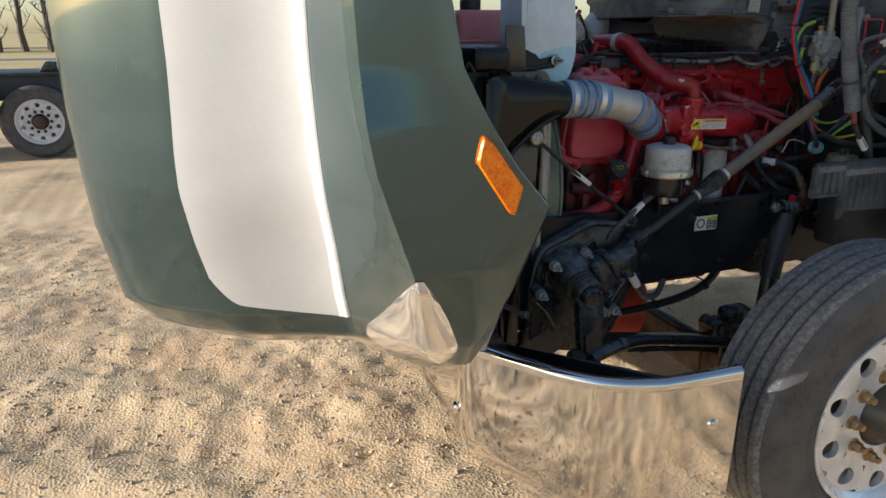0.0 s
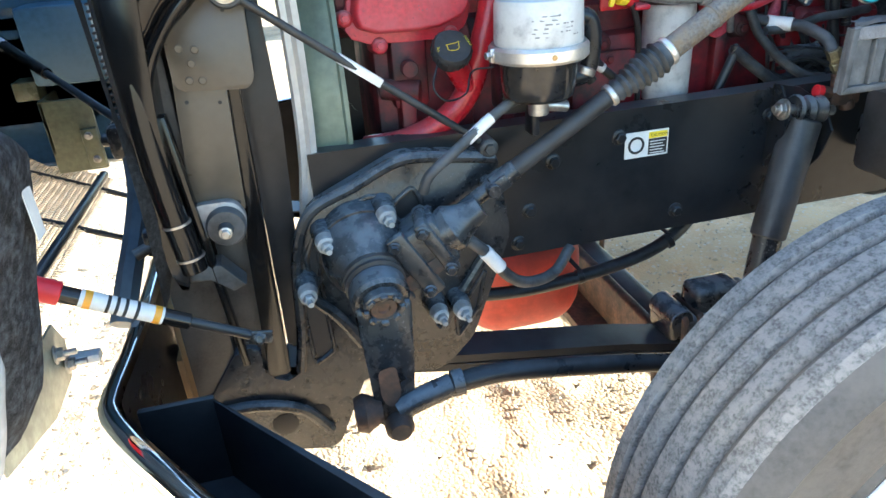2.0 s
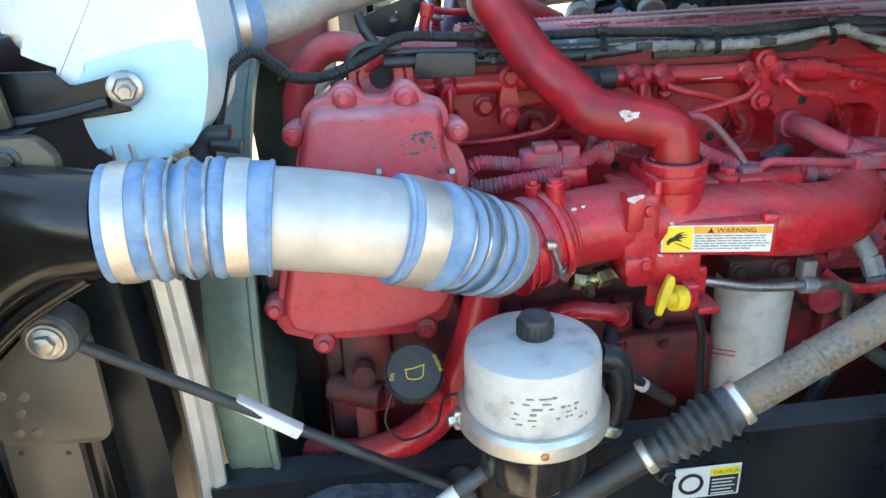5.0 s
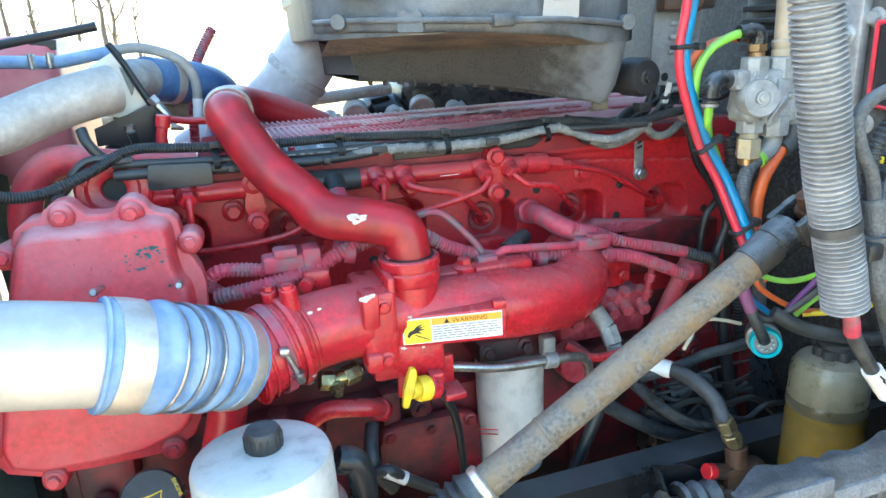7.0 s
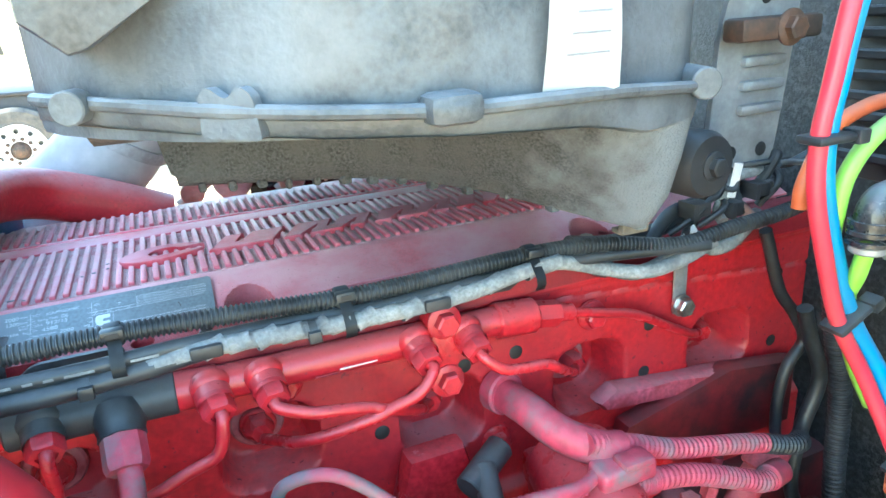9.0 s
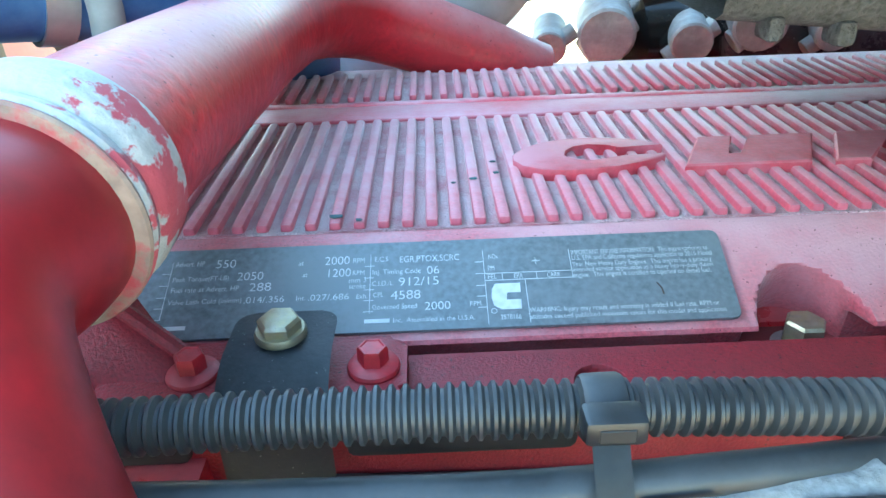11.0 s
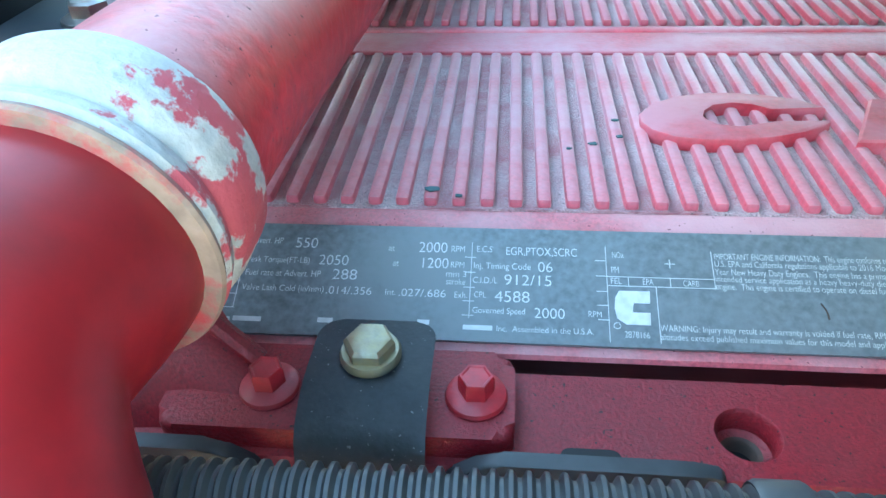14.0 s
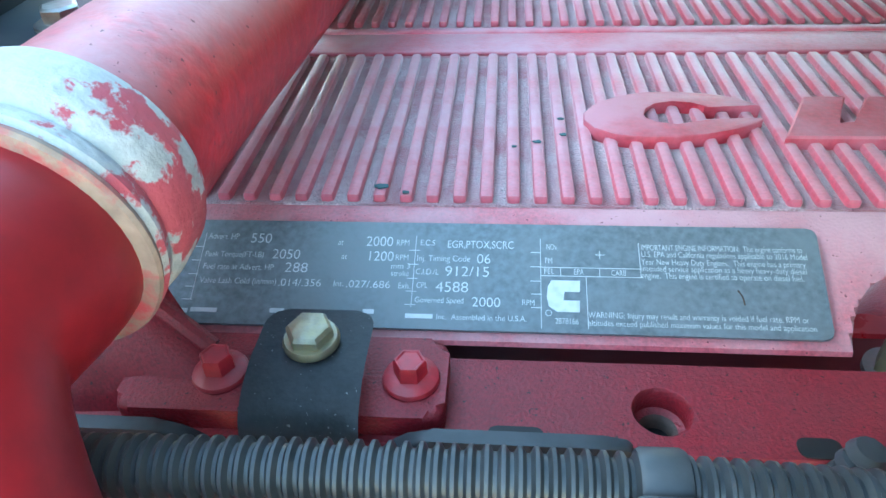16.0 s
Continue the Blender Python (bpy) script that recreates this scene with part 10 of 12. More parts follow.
def grit_fading():
    """Grit-caked plastic whose crust thins out towards the clean corner."""
    m = material("grit_caked_plastic", (0.052, 0.053, 0.055), 0.85, grain=480, vary=0.85, bump=1.0, col2=(0.078, 0.077, 0.076), stain=40, amount=0.4, sharp=0.14)
    n, l = m.node_tree.nodes, m.node_tree.links
    tc, sep, ns = n.new("ShaderNodeTexCoord"), n.new("ShaderNodeSeparateXYZ"), n.new("ShaderNodeTexNoise")
    ns.inputs["Scale"].default_value, ns.inputs["Detail"].default_value = 45, 7
    l.new(tc.outputs["Object"], sep.inputs[0])
    l.new(tc.outputs["Object"], ns.inputs["Vector"])
    ad = n.new("ShaderNodeMath")
    ad.operation = "MULTIPLY_ADD"
    ad.inputs[1].default_value = 0.14
    l.new(ns.outputs["Fac"], ad.inputs[0])
    l.new(sep.outputs["X"], ad.inputs[2])
    mr = n.new("ShaderNodeMapRange")
    mr.inputs["From Min"].default_value, mr.inputs["From Max"].default_value = 2.10, 2.155
    l.new(ad.outputs[0], mr.inputs["Value"])
    b = n["Principled BSDF"]
    mx = n.new("ShaderNodeMix")
    mx.data_type = "RGBA"
    l.new(mr.outputs[0], mx.inputs["Factor"])
    l.new(b.inputs["Base Color"].links[0].from_socket, mx.inputs["A"])
    mx.inputs["B"].default_value = (0.15, 0.165, 0.178, 1)
    l.new(mx.outputs["Result"], b.inputs["Base Color"])
    return m


AIRBOX_GRIT = grit_fading()
part("ledge", loft(1.70, 2.166, 60, ledge_section), AIRBOX, ab, "moulded seam ledge", smooth=50)
part("ledge_underside", loft(1.72, 2.07, 50, underside_section), AIRBOX_TAN, ab, "muddy underside of the ledge", smooth=50)
part("lower_tub", loft(1.765, 2.166, 60, tub_section), AIRBOX_GRIT, ab, "grit-caked lower tub", smooth=50)
part("tub_end", extrude(tub_section(1.7655)[:4] + [Vector((1.775, 2.56, 1.566)), Vector((1.7655, 2.56, 1.632))], (0.003, 0, 0)), AIRBOX_GRIT, ab)
part("corner_skirt", loft(2.055, 2.166, 24, lambda x: [ledge_section(x)[3] + Vector((0, 0, 0.001)), Vector((x, table(AB_TUB, x)[0] - 0.0005, table(AB_TUB, x)[1] - 0.001))]), AIRBOX_GRIT, ab, smooth=50)
part("seam_bead", tube([Vector((x, y, z + 0.001)) for x, y, z in AB_FRONT], 0.0042, 10), AIRBOX, ab)
part("end_lug", rod((1.728, 2.085, 1.651), (1.722, 2.068, 1.651), 0.010, seg=16), AIRBOX, ab)
_no, _nt = Vector((1.7895, 2.0155, 0)), Vector((0.034, -0.0285, 0)).normalized()
_nn = Vector((_nt.y, -_nt.x, 0))
_nw = [_no + _nt * s + Vector((0, 0, z)) for s, z in rounded([(0.0, 1.634), (0.001, 1.656), (0.007, 1.661), (0.017, 1.654), (0.027, 1.661), (0.033, 1.656), (0.036, 1.633)], 0.003, 3)]
part("latch_pocket", extrude([p + _nn * 0.0030 for p in _nw], -_nn * 0.008), AIRBOX, ab, "moulded latch pocket")
part("latch_tab", box(1.893, 1.925, 1.950, 1.975, 1.634, 1.651, 0.006), AIRBOX, ab)
part("corner_lug", rod((2.125, 2.030, 1.633), (2.113, 1.995, 1.633), 0.011, seg=20), AIRBOX, ab)
_rg2 = random.Random(3)
for _k in range(14):
    _x = 1.790 + 0.0235 * _k
    _yb, _zb = table(AB_TUB, _x)[2:4]
    part("drip_tooth", box(_x, _x + _rg2.uniform(0.005, 0.010), _yb + 0.002, _yb + 0.014, _zb - _rg2.uniform(0.003, 0.006), _zb + 0.004, 0.002, 2), AIRBOX_GRIT, ab)
part("hook", join(box(2.098, 2.124, 2.060, 2.068, 1.508, 1.534, 0.002), box(2.100, 2.122, 2.066, 2.080, 1.506, 1.511, 0.002)), AIRBOX_TAN, ab, "mud-stained hook")
part("bolt_disc", join(lathe([(0, 0.016), (0.026, 0.014), (0.030, 0.006), (0.030, -0.03)], (2.196, 2.085, 1.550), (0.1, -1, 0), 32), hexbolt((2.198, 2.070, 1.550), (0.1, -1, 0), 0.009, 0.008)), BLACK_PL, ab, "black rubber isolator with bolt")
tag = thing("service_tag", "white paper service tag with handwritten marks", "tag", at=(1.99, 1.985, 1.64))
part("sheet", thick(grid(lambda i, j: Vector((blend(1.966, 2.020, i) + 0.006 * j * (1 - i), ab_front(blend(1.966, 2.020, i))[0] + 0.007 - 0.006 * math.sin(3 * j) - 0.012 * (1 - j) * i, blend(1.632 + 0.010 * i, 1.74, j))), 6, 12), 0.0006), PAPER, tag, smooth=60)
for _k in range(4):
    part("pen_mark", box(1.978 + 0.003 * _k, 2.006, 1.9585 - 0.0008 * _k, 1.9590 - 0.0008 * _k, 1.663 + 0.011 * _k, 1.664 + 0.011 * _k, 0.0002, 1), INK_GREY, tag)
rb = thing("airbox_bracket", "blasted steel air cleaner bracket with ribs", "bracket", at=(2.27, 2.1, 1.6))
part("plate", extrude([(x, 2.115, z) for x, z in rounded([(2.232, 1.535), (2.315, 1.525), (2.325, 1.60), (2.335, 1.70), (2.26, 1.73), (2.240, 1.66)], 0.012, 4)], (0, 0.006, 0), 0.002), BRACKET, rb)
for _k in range(3):
    part("pressed_rib", box(2.265, 2.318, 2.108, 2.118, 1.580 + 0.022 * _k, 1.590 + 0.022 * _k, 0.004), BRACKET, rb)
for _x, _z in ((2.262, 1.545), (2.300, 1.545), (2.29, 1.685)):
    part("hole", lathe([(0, 0.0006), (0.006, 0.0006), (0.007, 0)], (_x, 2.1145, _z), (0, -1, 0), 16), INK, rb)
part("arm", join(box(2.235, 2.33, 2.085, 2.11, 1.648, 1.668, 0.004), hexbolt((2.29, 2.086, 1.658), (0, -1, 0), 0.011, 0.010)), RUST_DARK, rb, "rusty arm with bolt")

# turbo and heat shield beyond the cover
part("heat_shield", box(1.98, 2.55, 2.73, 2.95, 1.22, 1.555, 0.05, 4), GREASY, engine, "dark sooty heat shield")
part("turbo_housing", join(lathe([(0, -0.06), (0.05, -0.06), (0.075, -0.04), (0.082, 0.0), (0.075, 0.04), (0.05, 0.06), (0, 0.06)], (1.945, 2.80, 1.425), (1, 0.1, 0), 36), rod((1.945, 2.80, 1.42), (1.97, 2.80, 1.25), 0.04)), RAD_BLACK, engine, "black turbo housing")
# intake elbow, pipes and hoses beyond the cover
elbow = thing("intake_elbow", "grey ribbed intake elbow behind the air cleaner", "air duct", at=(1.7, 2.62, 1.5))
part("duct", sweep(spline([(1.50, 2.70, 1.40), (1.60, 2.66, 1.455), (1.69, 2.62, 1.525), (1.76, 2.60, 1.61), (1.83, 2.58, 1.70)], 8), [0.062] * 33, 36), ELBOW_GREY, elbow, smooth=60)
for _t in (20, 27):
    _p = spline([(1.50, 2.70, 1.40), (1.60, 2.66, 1.455), (1.69, 2.62, 1.525), (1.76, 2.60, 1.61), (1.83, 2.58, 1.70)], 8)
    part("band", lathe([(0.060, -0.008), (0.066, -0.008), (0.067, 0), (0.066, 0.008), (0.060, 0.008)], _p[_t], _p[_t + 1] - _p[_t - 1], 36), DIECAST, elbow)
solo("cross_tube", join(rod((1.58, 2.74, 1.492), (1.96, 2.76, 1.515), 0.014, seg=20), box(1.71, 1.73, 2.73, 2.77, 1.44, 1.53, 0.003)), DIECAST, "grey tube with clips running behind the valve cover", "pipe")
for _x, _z, _r in ((1.86, 1.46, 0.03), (1.95, 1.45, 0.022), (2.02, 1.465, 0.028), (1.80, 1.45, 0.018), (2.10, 1.455, 0.02)):
    part("turbo_fitting", join(rod((_x, 2.70, _z), (_x + 0.01, 2.76, _z + 0.01), _r, seg=20), rod((_x - 0.02, 2.72, _z - 0.02), (_x + 0.03, 2.72, _z + 0.015), _r * 0.5, seg=14)), DIECAST, engine, "grey turbo fitting")
upper = thing("upper_coolant_pipe", "alloy coolant pipe with blue hose ends", "pipe", at=(1.33, 2.15, 1.5))
part("pipe", tube([(1.215, 2.105, 1.530), (1.287, 2.140, 1.542), (1.355, 2.170, 1.565), (1.400, 2.185, 1.576), (1.425, 2.200, 1.580)], 0.0325, 36), material("dull_stained_alloy", (0.46, 0.45, 0.42), 0.62, metal=0.25, grain=120, vary=0.15, bump=0.12, col2=(0.34, 0.32, 0.29), stain=16, amount=0.45), upper)
part("hose_end", tube([(1.175, 2.09, 1.535), (1.20, 2.10, 1.533), (1.262, 2.126, 1.538)], 0.0360, 32), BLUE_HOSE, upper, "blue hose end")
part("clamp", lathe([(0.0355, -0.007), (0.0380, -0.007), (0.0380, 0.007), (0.0355, 0.007)], (1.240, 2.117, 1.537), (1, 0.3, 0.05), 36), BAND, upper)
part("clamp_screw", hexbolt((1.236, 2.098, 1.570), (-0.3, -0.5, 0.8), 0.007, 0.012), STEEL, upper)
part("saddle", extrude([(x, 2.206, z) for x, z in rounded([(1.398, 1.610), (1.432, 1.629), (1.466, 1.556), (1.428, 1.540), (1.400, 1.545)], 0.004, 3)], (0, 0.005, 0), 0.001), material("white_painted_plate", (0.70, 0.70, 0.66), 0.5, vary=0.08, col2=(0.55, 0.54, 0.50), stain=30), upper, "white painted saddle plate")
part("saddle_strap", sweep(spline([(1.430, 2.195, 1.640), (1.444, 2.195, 1.615), (1.460, 2.195, 1.579), (1.478, 2.195, 1.541)], 6), [0.0048] * 19, 8), FRAME_BLK, upper, "black strap across the plate")
part("far_pipe", tube([(1.425, 2.215, 1.585), (1.448, 2.26, 1.590), (1.478, 2.31, 1.584)], 0.0290, 32), DIECAST, upper, "grey pipe end")
part("far_hose", tube([(1.462, 2.29, 1.588), (1.490, 2.325, 1.582), (1.533, 2.36, 1.574), (1.565, 2.42, 1.555), (1.575, 2.50, 1.515), (1.56, 2.58, 1.44)], 0.0335, 32), material("deep_blue_coolant_hose", (0.035, 0.095, 0.27), 0.42, grain=90, vary=0.15, bump=0.1, col2=(0.12, 0.24, 0.42), stain=18, amount=0.4, dust=0.4, dust_col=(0.35, 0.42, 0.50)), upper, "deep blue coolant hose")
_fc = part("far_clamp", lathe([(0.034, -0.007), (0.0362, -0.007), (0.0362, 0.007), (0.034, 0.007)], (1.494, 2.330, 1.581), (0.75, 0.62, -0.12), 36), BAND, upper, "stainless clamp")
part("clamp_screw", join(rod((1.488, 2.297, 1.598), (1.487, 2.297, 1.566), 0.0048, seg=14), hexbolt((1.488, 2.297, 1.600), (0, 0, 1), 0.0055, 0.008)), BAND, _fc)
part("tan_block", extrude([(x, 2.345, z) for x, z in rounded([(1.477, 1.548), (1.516, 1.543), (1.513, 1.521), (1.489, 1.524)], 0.004, 3)], (0, 0.03, 0), 0.002), material("tan_moulded_block", (0.34, 0.27, 0.18), 0.6, vary=0.2, col2=(0.24, 0.18, 0.12), stain=30), upper, "tan moulded block")
_pk = thing("pipe_bracket", "black cut-out bracket below the coolant pipe", "bracket", at=(1.44, 2.19, 1.50))
part("plate", extrude([(x, 2.186, z) for x, z in ((1.394, 1.529), (1.426, 1.541), (1.474, 1.556), (1.479, 1.538), (1.466, 1.505), (1.449, 1.505), (1.445, 1.535), (1.430, 1.530), (1.438, 1.505), (1.394, 1.505))], (0, 0.006, 0), 0.001), FRAME_BLK, _pk)
part("bracket_bolt", hexbolt((1.438, 2.200, 1.522), (0, -0.3, 1), 0.0085, 0.008), STEEL, _pk)
_ss = thing("steel_fitting", "bright steel fitting beside the pipe bracket", "fitting", at=(1.49, 2.19, 1.52))
part("stem", join(rod((1.475, 2.192, 1.562), (1.491, 2.190, 1.538), 0.0058, seg=14), rod((1.472, 2.192, 1.566), (1.479, 2.192, 1.556), 0.0078, seg=6), rod((1.493, 2.190, 1.524), (1.510, 2.188, 1.519), 0.0055, 0.0025, seg=12)), STEEL, _ss)
solo("thin_red_pipe", tube([(1.484, 2.190, 1.536), (1.513, 2.20, 1.529), (1.542, 2.205, 1.526), (1.575, 2.22, 1.522)], 0.0052, 12), PIPE_DUSTY, "thin dusty red pipe running behind the crossover", "pipe")
_vh = thing("vent_hose", "pale grey vent hose arching over the coolant pipe", "hose", at=(1.43, 2.3, 1.5))
part("arch", tube([(1.425, 2.29, 1.630), (1.440, 2.295, 1.633), (1.461, 2.30, 1.633), (1.490, 2.30, 1.625), (1.516, 2.30, 1.611), (1.530, 2.30, 1.589), (1.533, 2.30, 1.569), (1.532, 2.30, 1.552)], 0.0075, 16), material("sun_bleached_hose", (0.34, 0.33, 0.31), 0.6, vary=0.15, col2=(0.22, 0.22, 0.21), stain=22, dust=0.3), _vh)
part("end_sleeve", tube([(1.532, 2.30, 1.553), (1.530, 2.30, 1.535), (1.527, 2.30, 1.515)], 0.0080, 14), LABEL_W, _vh, "white printed sleeve")
_vb2 = thing("vent_hose", "pale blue vent hose with clamps beside the coolant tank", "hose", at=(1.35, 2.29, 1.6))
part("hose_body", tube([(1.17, 2.28, 1.628), (1.275, 2.29, 1.623), (1.308, 2.29, 1.621), (1.347, 2.29, 1.619), (1.388, 2.29, 1.625), (1.428, 2.29, 1.631)], 0.0092, 16), BLUE_HOSE, _vb2)
for _x in (1.316, 1.340):
    _hc = part("hose_clamp", rod((_x - 0.005, 2.29, 1.6208), (_x + 0.005, 2.29, 1.6203), 0.0112, seg=20), DIECAST, _vb2)
    part("clamp_screw", rod((_x, 2.280, 1.611), (_x, 2.280, 1.633), 0.0034, seg=10), STEEL, _hc)
_bk = thing("hood_stay", "black hood stay over the coolant tank", "stay", at=(1.25, 2.2, 1.64))
part("bar", tube([(1.15, 2.22, 1.618), (1.302, 2.20, 1.645), (1.375, 2.20, 1.656), (1.42, 2.20, 1.663)], 0.0062, 12), FRAME_BLK, _bk)
part("hook", extrude([(x, 2.202, z) for x, z in ((1.334, 1.648), (1.368, 1.648), (1.366, 1.635), (1.360, 1.635), (1.356, 1.641), (1.336, 1.643))], (0, -0.005, 0), 0.001), FRAME_BLK, _bk)
tank = thing("coolant_tank", "translucent red coolant header tank", "coolant tank", at=(1.16, 2.5, 1.45))
part("body", box(1.02, 1.335, 2.36, 2.72, 1.43, 1.66, 0.03, 4), RED_TANK, tank)
part("seam", box(1.016, 1.339, 2.356, 2.724, 1.545, 1.555, 0.003), RED_TANK, tank)
part("cap", rod((1.12, 2.48, 1.655), (1.12, 2.48, 1.70), 0.04, seg=28), BLACK_PL, tank)
bottle = thing("washer_bottle", "milky plastic washer bottle with blue fluid", "washer bottle", at=(1.18, 1.95, 1.42))
_o = [(1.055, 1.70), (1.232, 1.70), (1.240, 1.62), (1.246, 1.535), (1.242, 1.500), (1.228, 1.452), (1.205, 1.424), (1.125, 1.424), (1.113, 1.46), (1.112, 1.515), (1.085, 1.525), (1.058, 1.54)]
part("shell", extrude([(x, 1.885, z) for x, z in rounded(_o, 0.02, 4)], (0, 0.16, 0), 0.018, 3), BOTTLE, bottle, "milky white shell", smooth=60)
part("fluid", extrude([(x, 1.884, z) for x, z in rounded([(1.113, 1.520), (1.200, 1.538), (1.247, 1.538), (1.243, 1.499), (1.229, 1.451), (1.205, 1.423), (1.124, 1.423), (1.112, 1.46)], 0.015, 4)], (0, 0.162, 0), 0.010, 3), FLUID, bottle, "blue fluid seen through the wall", smooth=20)
part("filler_cap", rod((1.12, 1.96, 1.695), (1.12, 1.96, 1.725), 0.032, seg=28), BLACK_PL, bottle)
part("pump", join(rod((1.218, 1.91, 1.433), (1.215, 1.91, 1.400), 0.014, seg=18), box(1.20, 1.25, 1.895, 1.925, 1.43, 1.445, 0.003), rod((1.23, 1.90, 1.43), (1.26, 1.90, 1.425), 0.008, seg=12)), BLACK_PL, bottle, "pump and plug")
_bb = part("bracket", join(extrude([(1.04, 1.868, 1.52), (1.10, 1.868, 1.518), (1.112, 1.868, 1.50), (1.160, 1.868, 1.512), (1.166, 1.868, 1.475), (1.112, 1.868, 1.470), (1.04, 1.868, 1.475)], (0, 0.008, 0), 0.002), tube([(1.0, 1.865, 1.472), (1.08, 1.862, 1.474), (1.15, 1.862, 1.486)], 0.006, 10)), FRAME_BLK, bottle, "black bent bracket")
part("bracket_bolt", join(hexbolt((1.166, 1.868, 1.498), (0.3, -1, 0), 0.012, 0.012, stud=0.022)), STEEL, _bb, "zinc bolt and nut")

# ---- cab side of the bay ----
AIR = {"red": (HOSE_RED, [(2.20, 1.945, 1.80), (2.170, 1.94, 1.68), (2.162, 1.94, 1.631), (2.157, 1.94, 1.599), (2.160, 1.94, 1.562), (2.175, 1.94, 1.517), (2.200, 1.94, 1.458), (2.227, 1.93, 1.406), (2.242, 1.905, 1.345), (2.250, 1.88, 1.300)], 0.0060),
       "blue": (HOSE_BLUE, [(2.225, 1.955, 1.80), (2.188, 1.95, 1.68), (2.177, 1.948, 1.631), (2.170, 1.946, 1.599), (2.173, 1.945, 1.561), (2.190, 1.945, 1.515), (2.217, 1.943, 1.455), (2.244, 1.93, 1.403), (2.258, 1.90, 1.335), (2.268, 1.88, 1.28)], 0.0076),
       "green": (HOSE_GREEN, [(2.256, 1.935, 1.611), (2.236, 1.938, 1.606), (2.208, 1.94, 1.592), (2.193, 1.944, 1.567), (2.190, 1.946, 1.537), (2.202, 1.955, 1.510), (2.222, 1.962, 1.476), (2.246, 1.966, 1.430), (2.268, 1.966, 1.385), (2.285, 1.96, 1.35)], 0.0062),
       "short green": (HOSE_GREEN, [(2.201, 1.927, 1.520), (2.206, 1.935, 1.493), (2.224, 1.952, 1.469), (2.239, 1.958, 1.450), (2.253, 1.960, 1.423), (2.276, 1.960, 1.385), (2.29, 1.955, 1.35)], 0.0060),
       "orange": (HOSE_ORANGE, [(2.337, 1.930, 1.445), (2.326, 1.930, 1.430), (2.310, 1.930, 1.405), (2.300, 1.930, 1.375), (2.298, 1.930, 1.338), (2.304, 1.930, 1.300), (2.322, 1.93, 1.24)], 0.0092),
       "bright orange": (HOSE_ORANGE, [(2.330, 1.960, 1.452), (2.340, 1.960, 1.41), (2.331, 1.96, 1.36), (2.320, 1.95, 1.31), (2.325, 1.95, 1.25)], 0.0085),
       "thin orange": (HOSE_ORANGE, [(2.330, 2.0, 1.602), (2.27, 1.99, 1.602), (2.225, 1.985, 1.588), (2.198, 1.98, 1.555), (2.196, 1.98, 1.535)], 0.0060)}
for _c, (_m, _pts, _r) in AIR.items():
    solo("air_line", tube(_pts, _r, 14), _m, _c + " nylon air line clipped beside the air valve", "air line", "coloured air lines")
for _p, _a in (((2.165, 1.942, 1.597), 0), ((2.208, 1.940, 1.458), -28), ((2.250, 1.903, 1.340), -25)):
    _tm2 = Matrix.Translation(_p) @ Matrix.Rotation(radians(_a), 4, "Y")
    _ct = thing("cable_tie", "black cable tie round the air lines", "cable tie", "ties on the air lines", at=_p)
    part("strap", box(-0.0165, 0.0185, -0.0105, 0.0105, -0.0032, 0.0032, 0.0028, m=_tm2), LOOM, _ct)
    part("lock_head", box(0.0165, 0.0270, -0.0125, 0.0020, -0.0050, 0.0050, 0.0015, m=_tm2), LOOM, _ct)
solo("grey_air_line", loom([(2.294, 1.927, 1.436), (2.276, 1.925, 1.424), (2.267, 1.924, 1.403), (2.267, 1.924, 1.375), (2.276, 1.924, 1.339), (2.294, 1.924, 1.300), (2.315, 1.93, 1.25), (2.335, 1.94, 1.18)], 0.0105, 0.004, 0.06, 14), TAPE_MID, "dull grey braided line beside the orange one", "air line")
valve = thing("air_valve", "oxidised die-cast air manifold valve", "valve", at=(2.30, 1.93, 1.45))


def port_column(x, z0, z1, r, y=1.930):
    """An octagonal cast port with a seam at its foot."""
    m = lathe([(0, 0), (r - 0.002, 0), (r, 0.002), (r, z1 - z0 - 0.002), (r - 0.002, z1 - z0), (0, z1 - z0)], (x, y, z0), (0, 0, 1), 8)
    bmesh.ops.rotate(m, cent=(x, y, z0), matrix=Matrix.Rotation(radians(22.5), 3, "Z"), verts=m.verts)
    return m


part("body", join(extrude([(x, 1.952, z) for x, z in rounded([(2.258, 1.545), (2.262, 1.562), (2.338, 1.560), (2.366, 1.538), (2.366, 1.498), (2.338, 1.488), (2.262, 1.486), (2.250, 1.500)], 0.006, 3)], (0, -0.040, 0), 0.006), extrude([(x, 1.915, z) for x, z in ((2.300, 1.500), (2.318, 1.513), (2.318, 1.545), (2.298, 1.548))], (0, -0.008, 0), 0.003)), DIECAST, valve, "pale die-cast body")
for _x, _z0, _z1, _r in ((2.275, 1.541, 1.578, 0.0195), (2.318, 1.546, 1.576, 0.0215), (2.275, 1.473, 1.500, 0.0190), (2.318, 1.466, 1.496, 0.0215), (2.356, 1.478, 1.505, 0.0160)):
    part("port_column", port_column(_x, _z0, _z1, _r), DIECAST, valve)
part("centre_post", rod((2.318, 1.928, 1.490), (2.318, 1.928, 1.552), 0.0165, seg=20), DIECAST, valve)
part("side_port", join(box(2.236, 2.262, 1.918, 1.942, 1.535, 1.562, 0.005), rod((2.240, 1.930, 1.549), (2.226, 1.929, 1.549), 0.0125, seg=16)), DIECAST, valve)
part("cross_port", rod((2.340, 1.930, 1.513), (2.368, 1.932, 1.508), 0.0150, seg=8), DIECAST, valve)
part("web", tube([(2.288, 1.908, 1.492), (2.302, 1.907, 1.510), (2.312, 1.906, 1.522)], 0.0032, 8), DIECAST, valve)
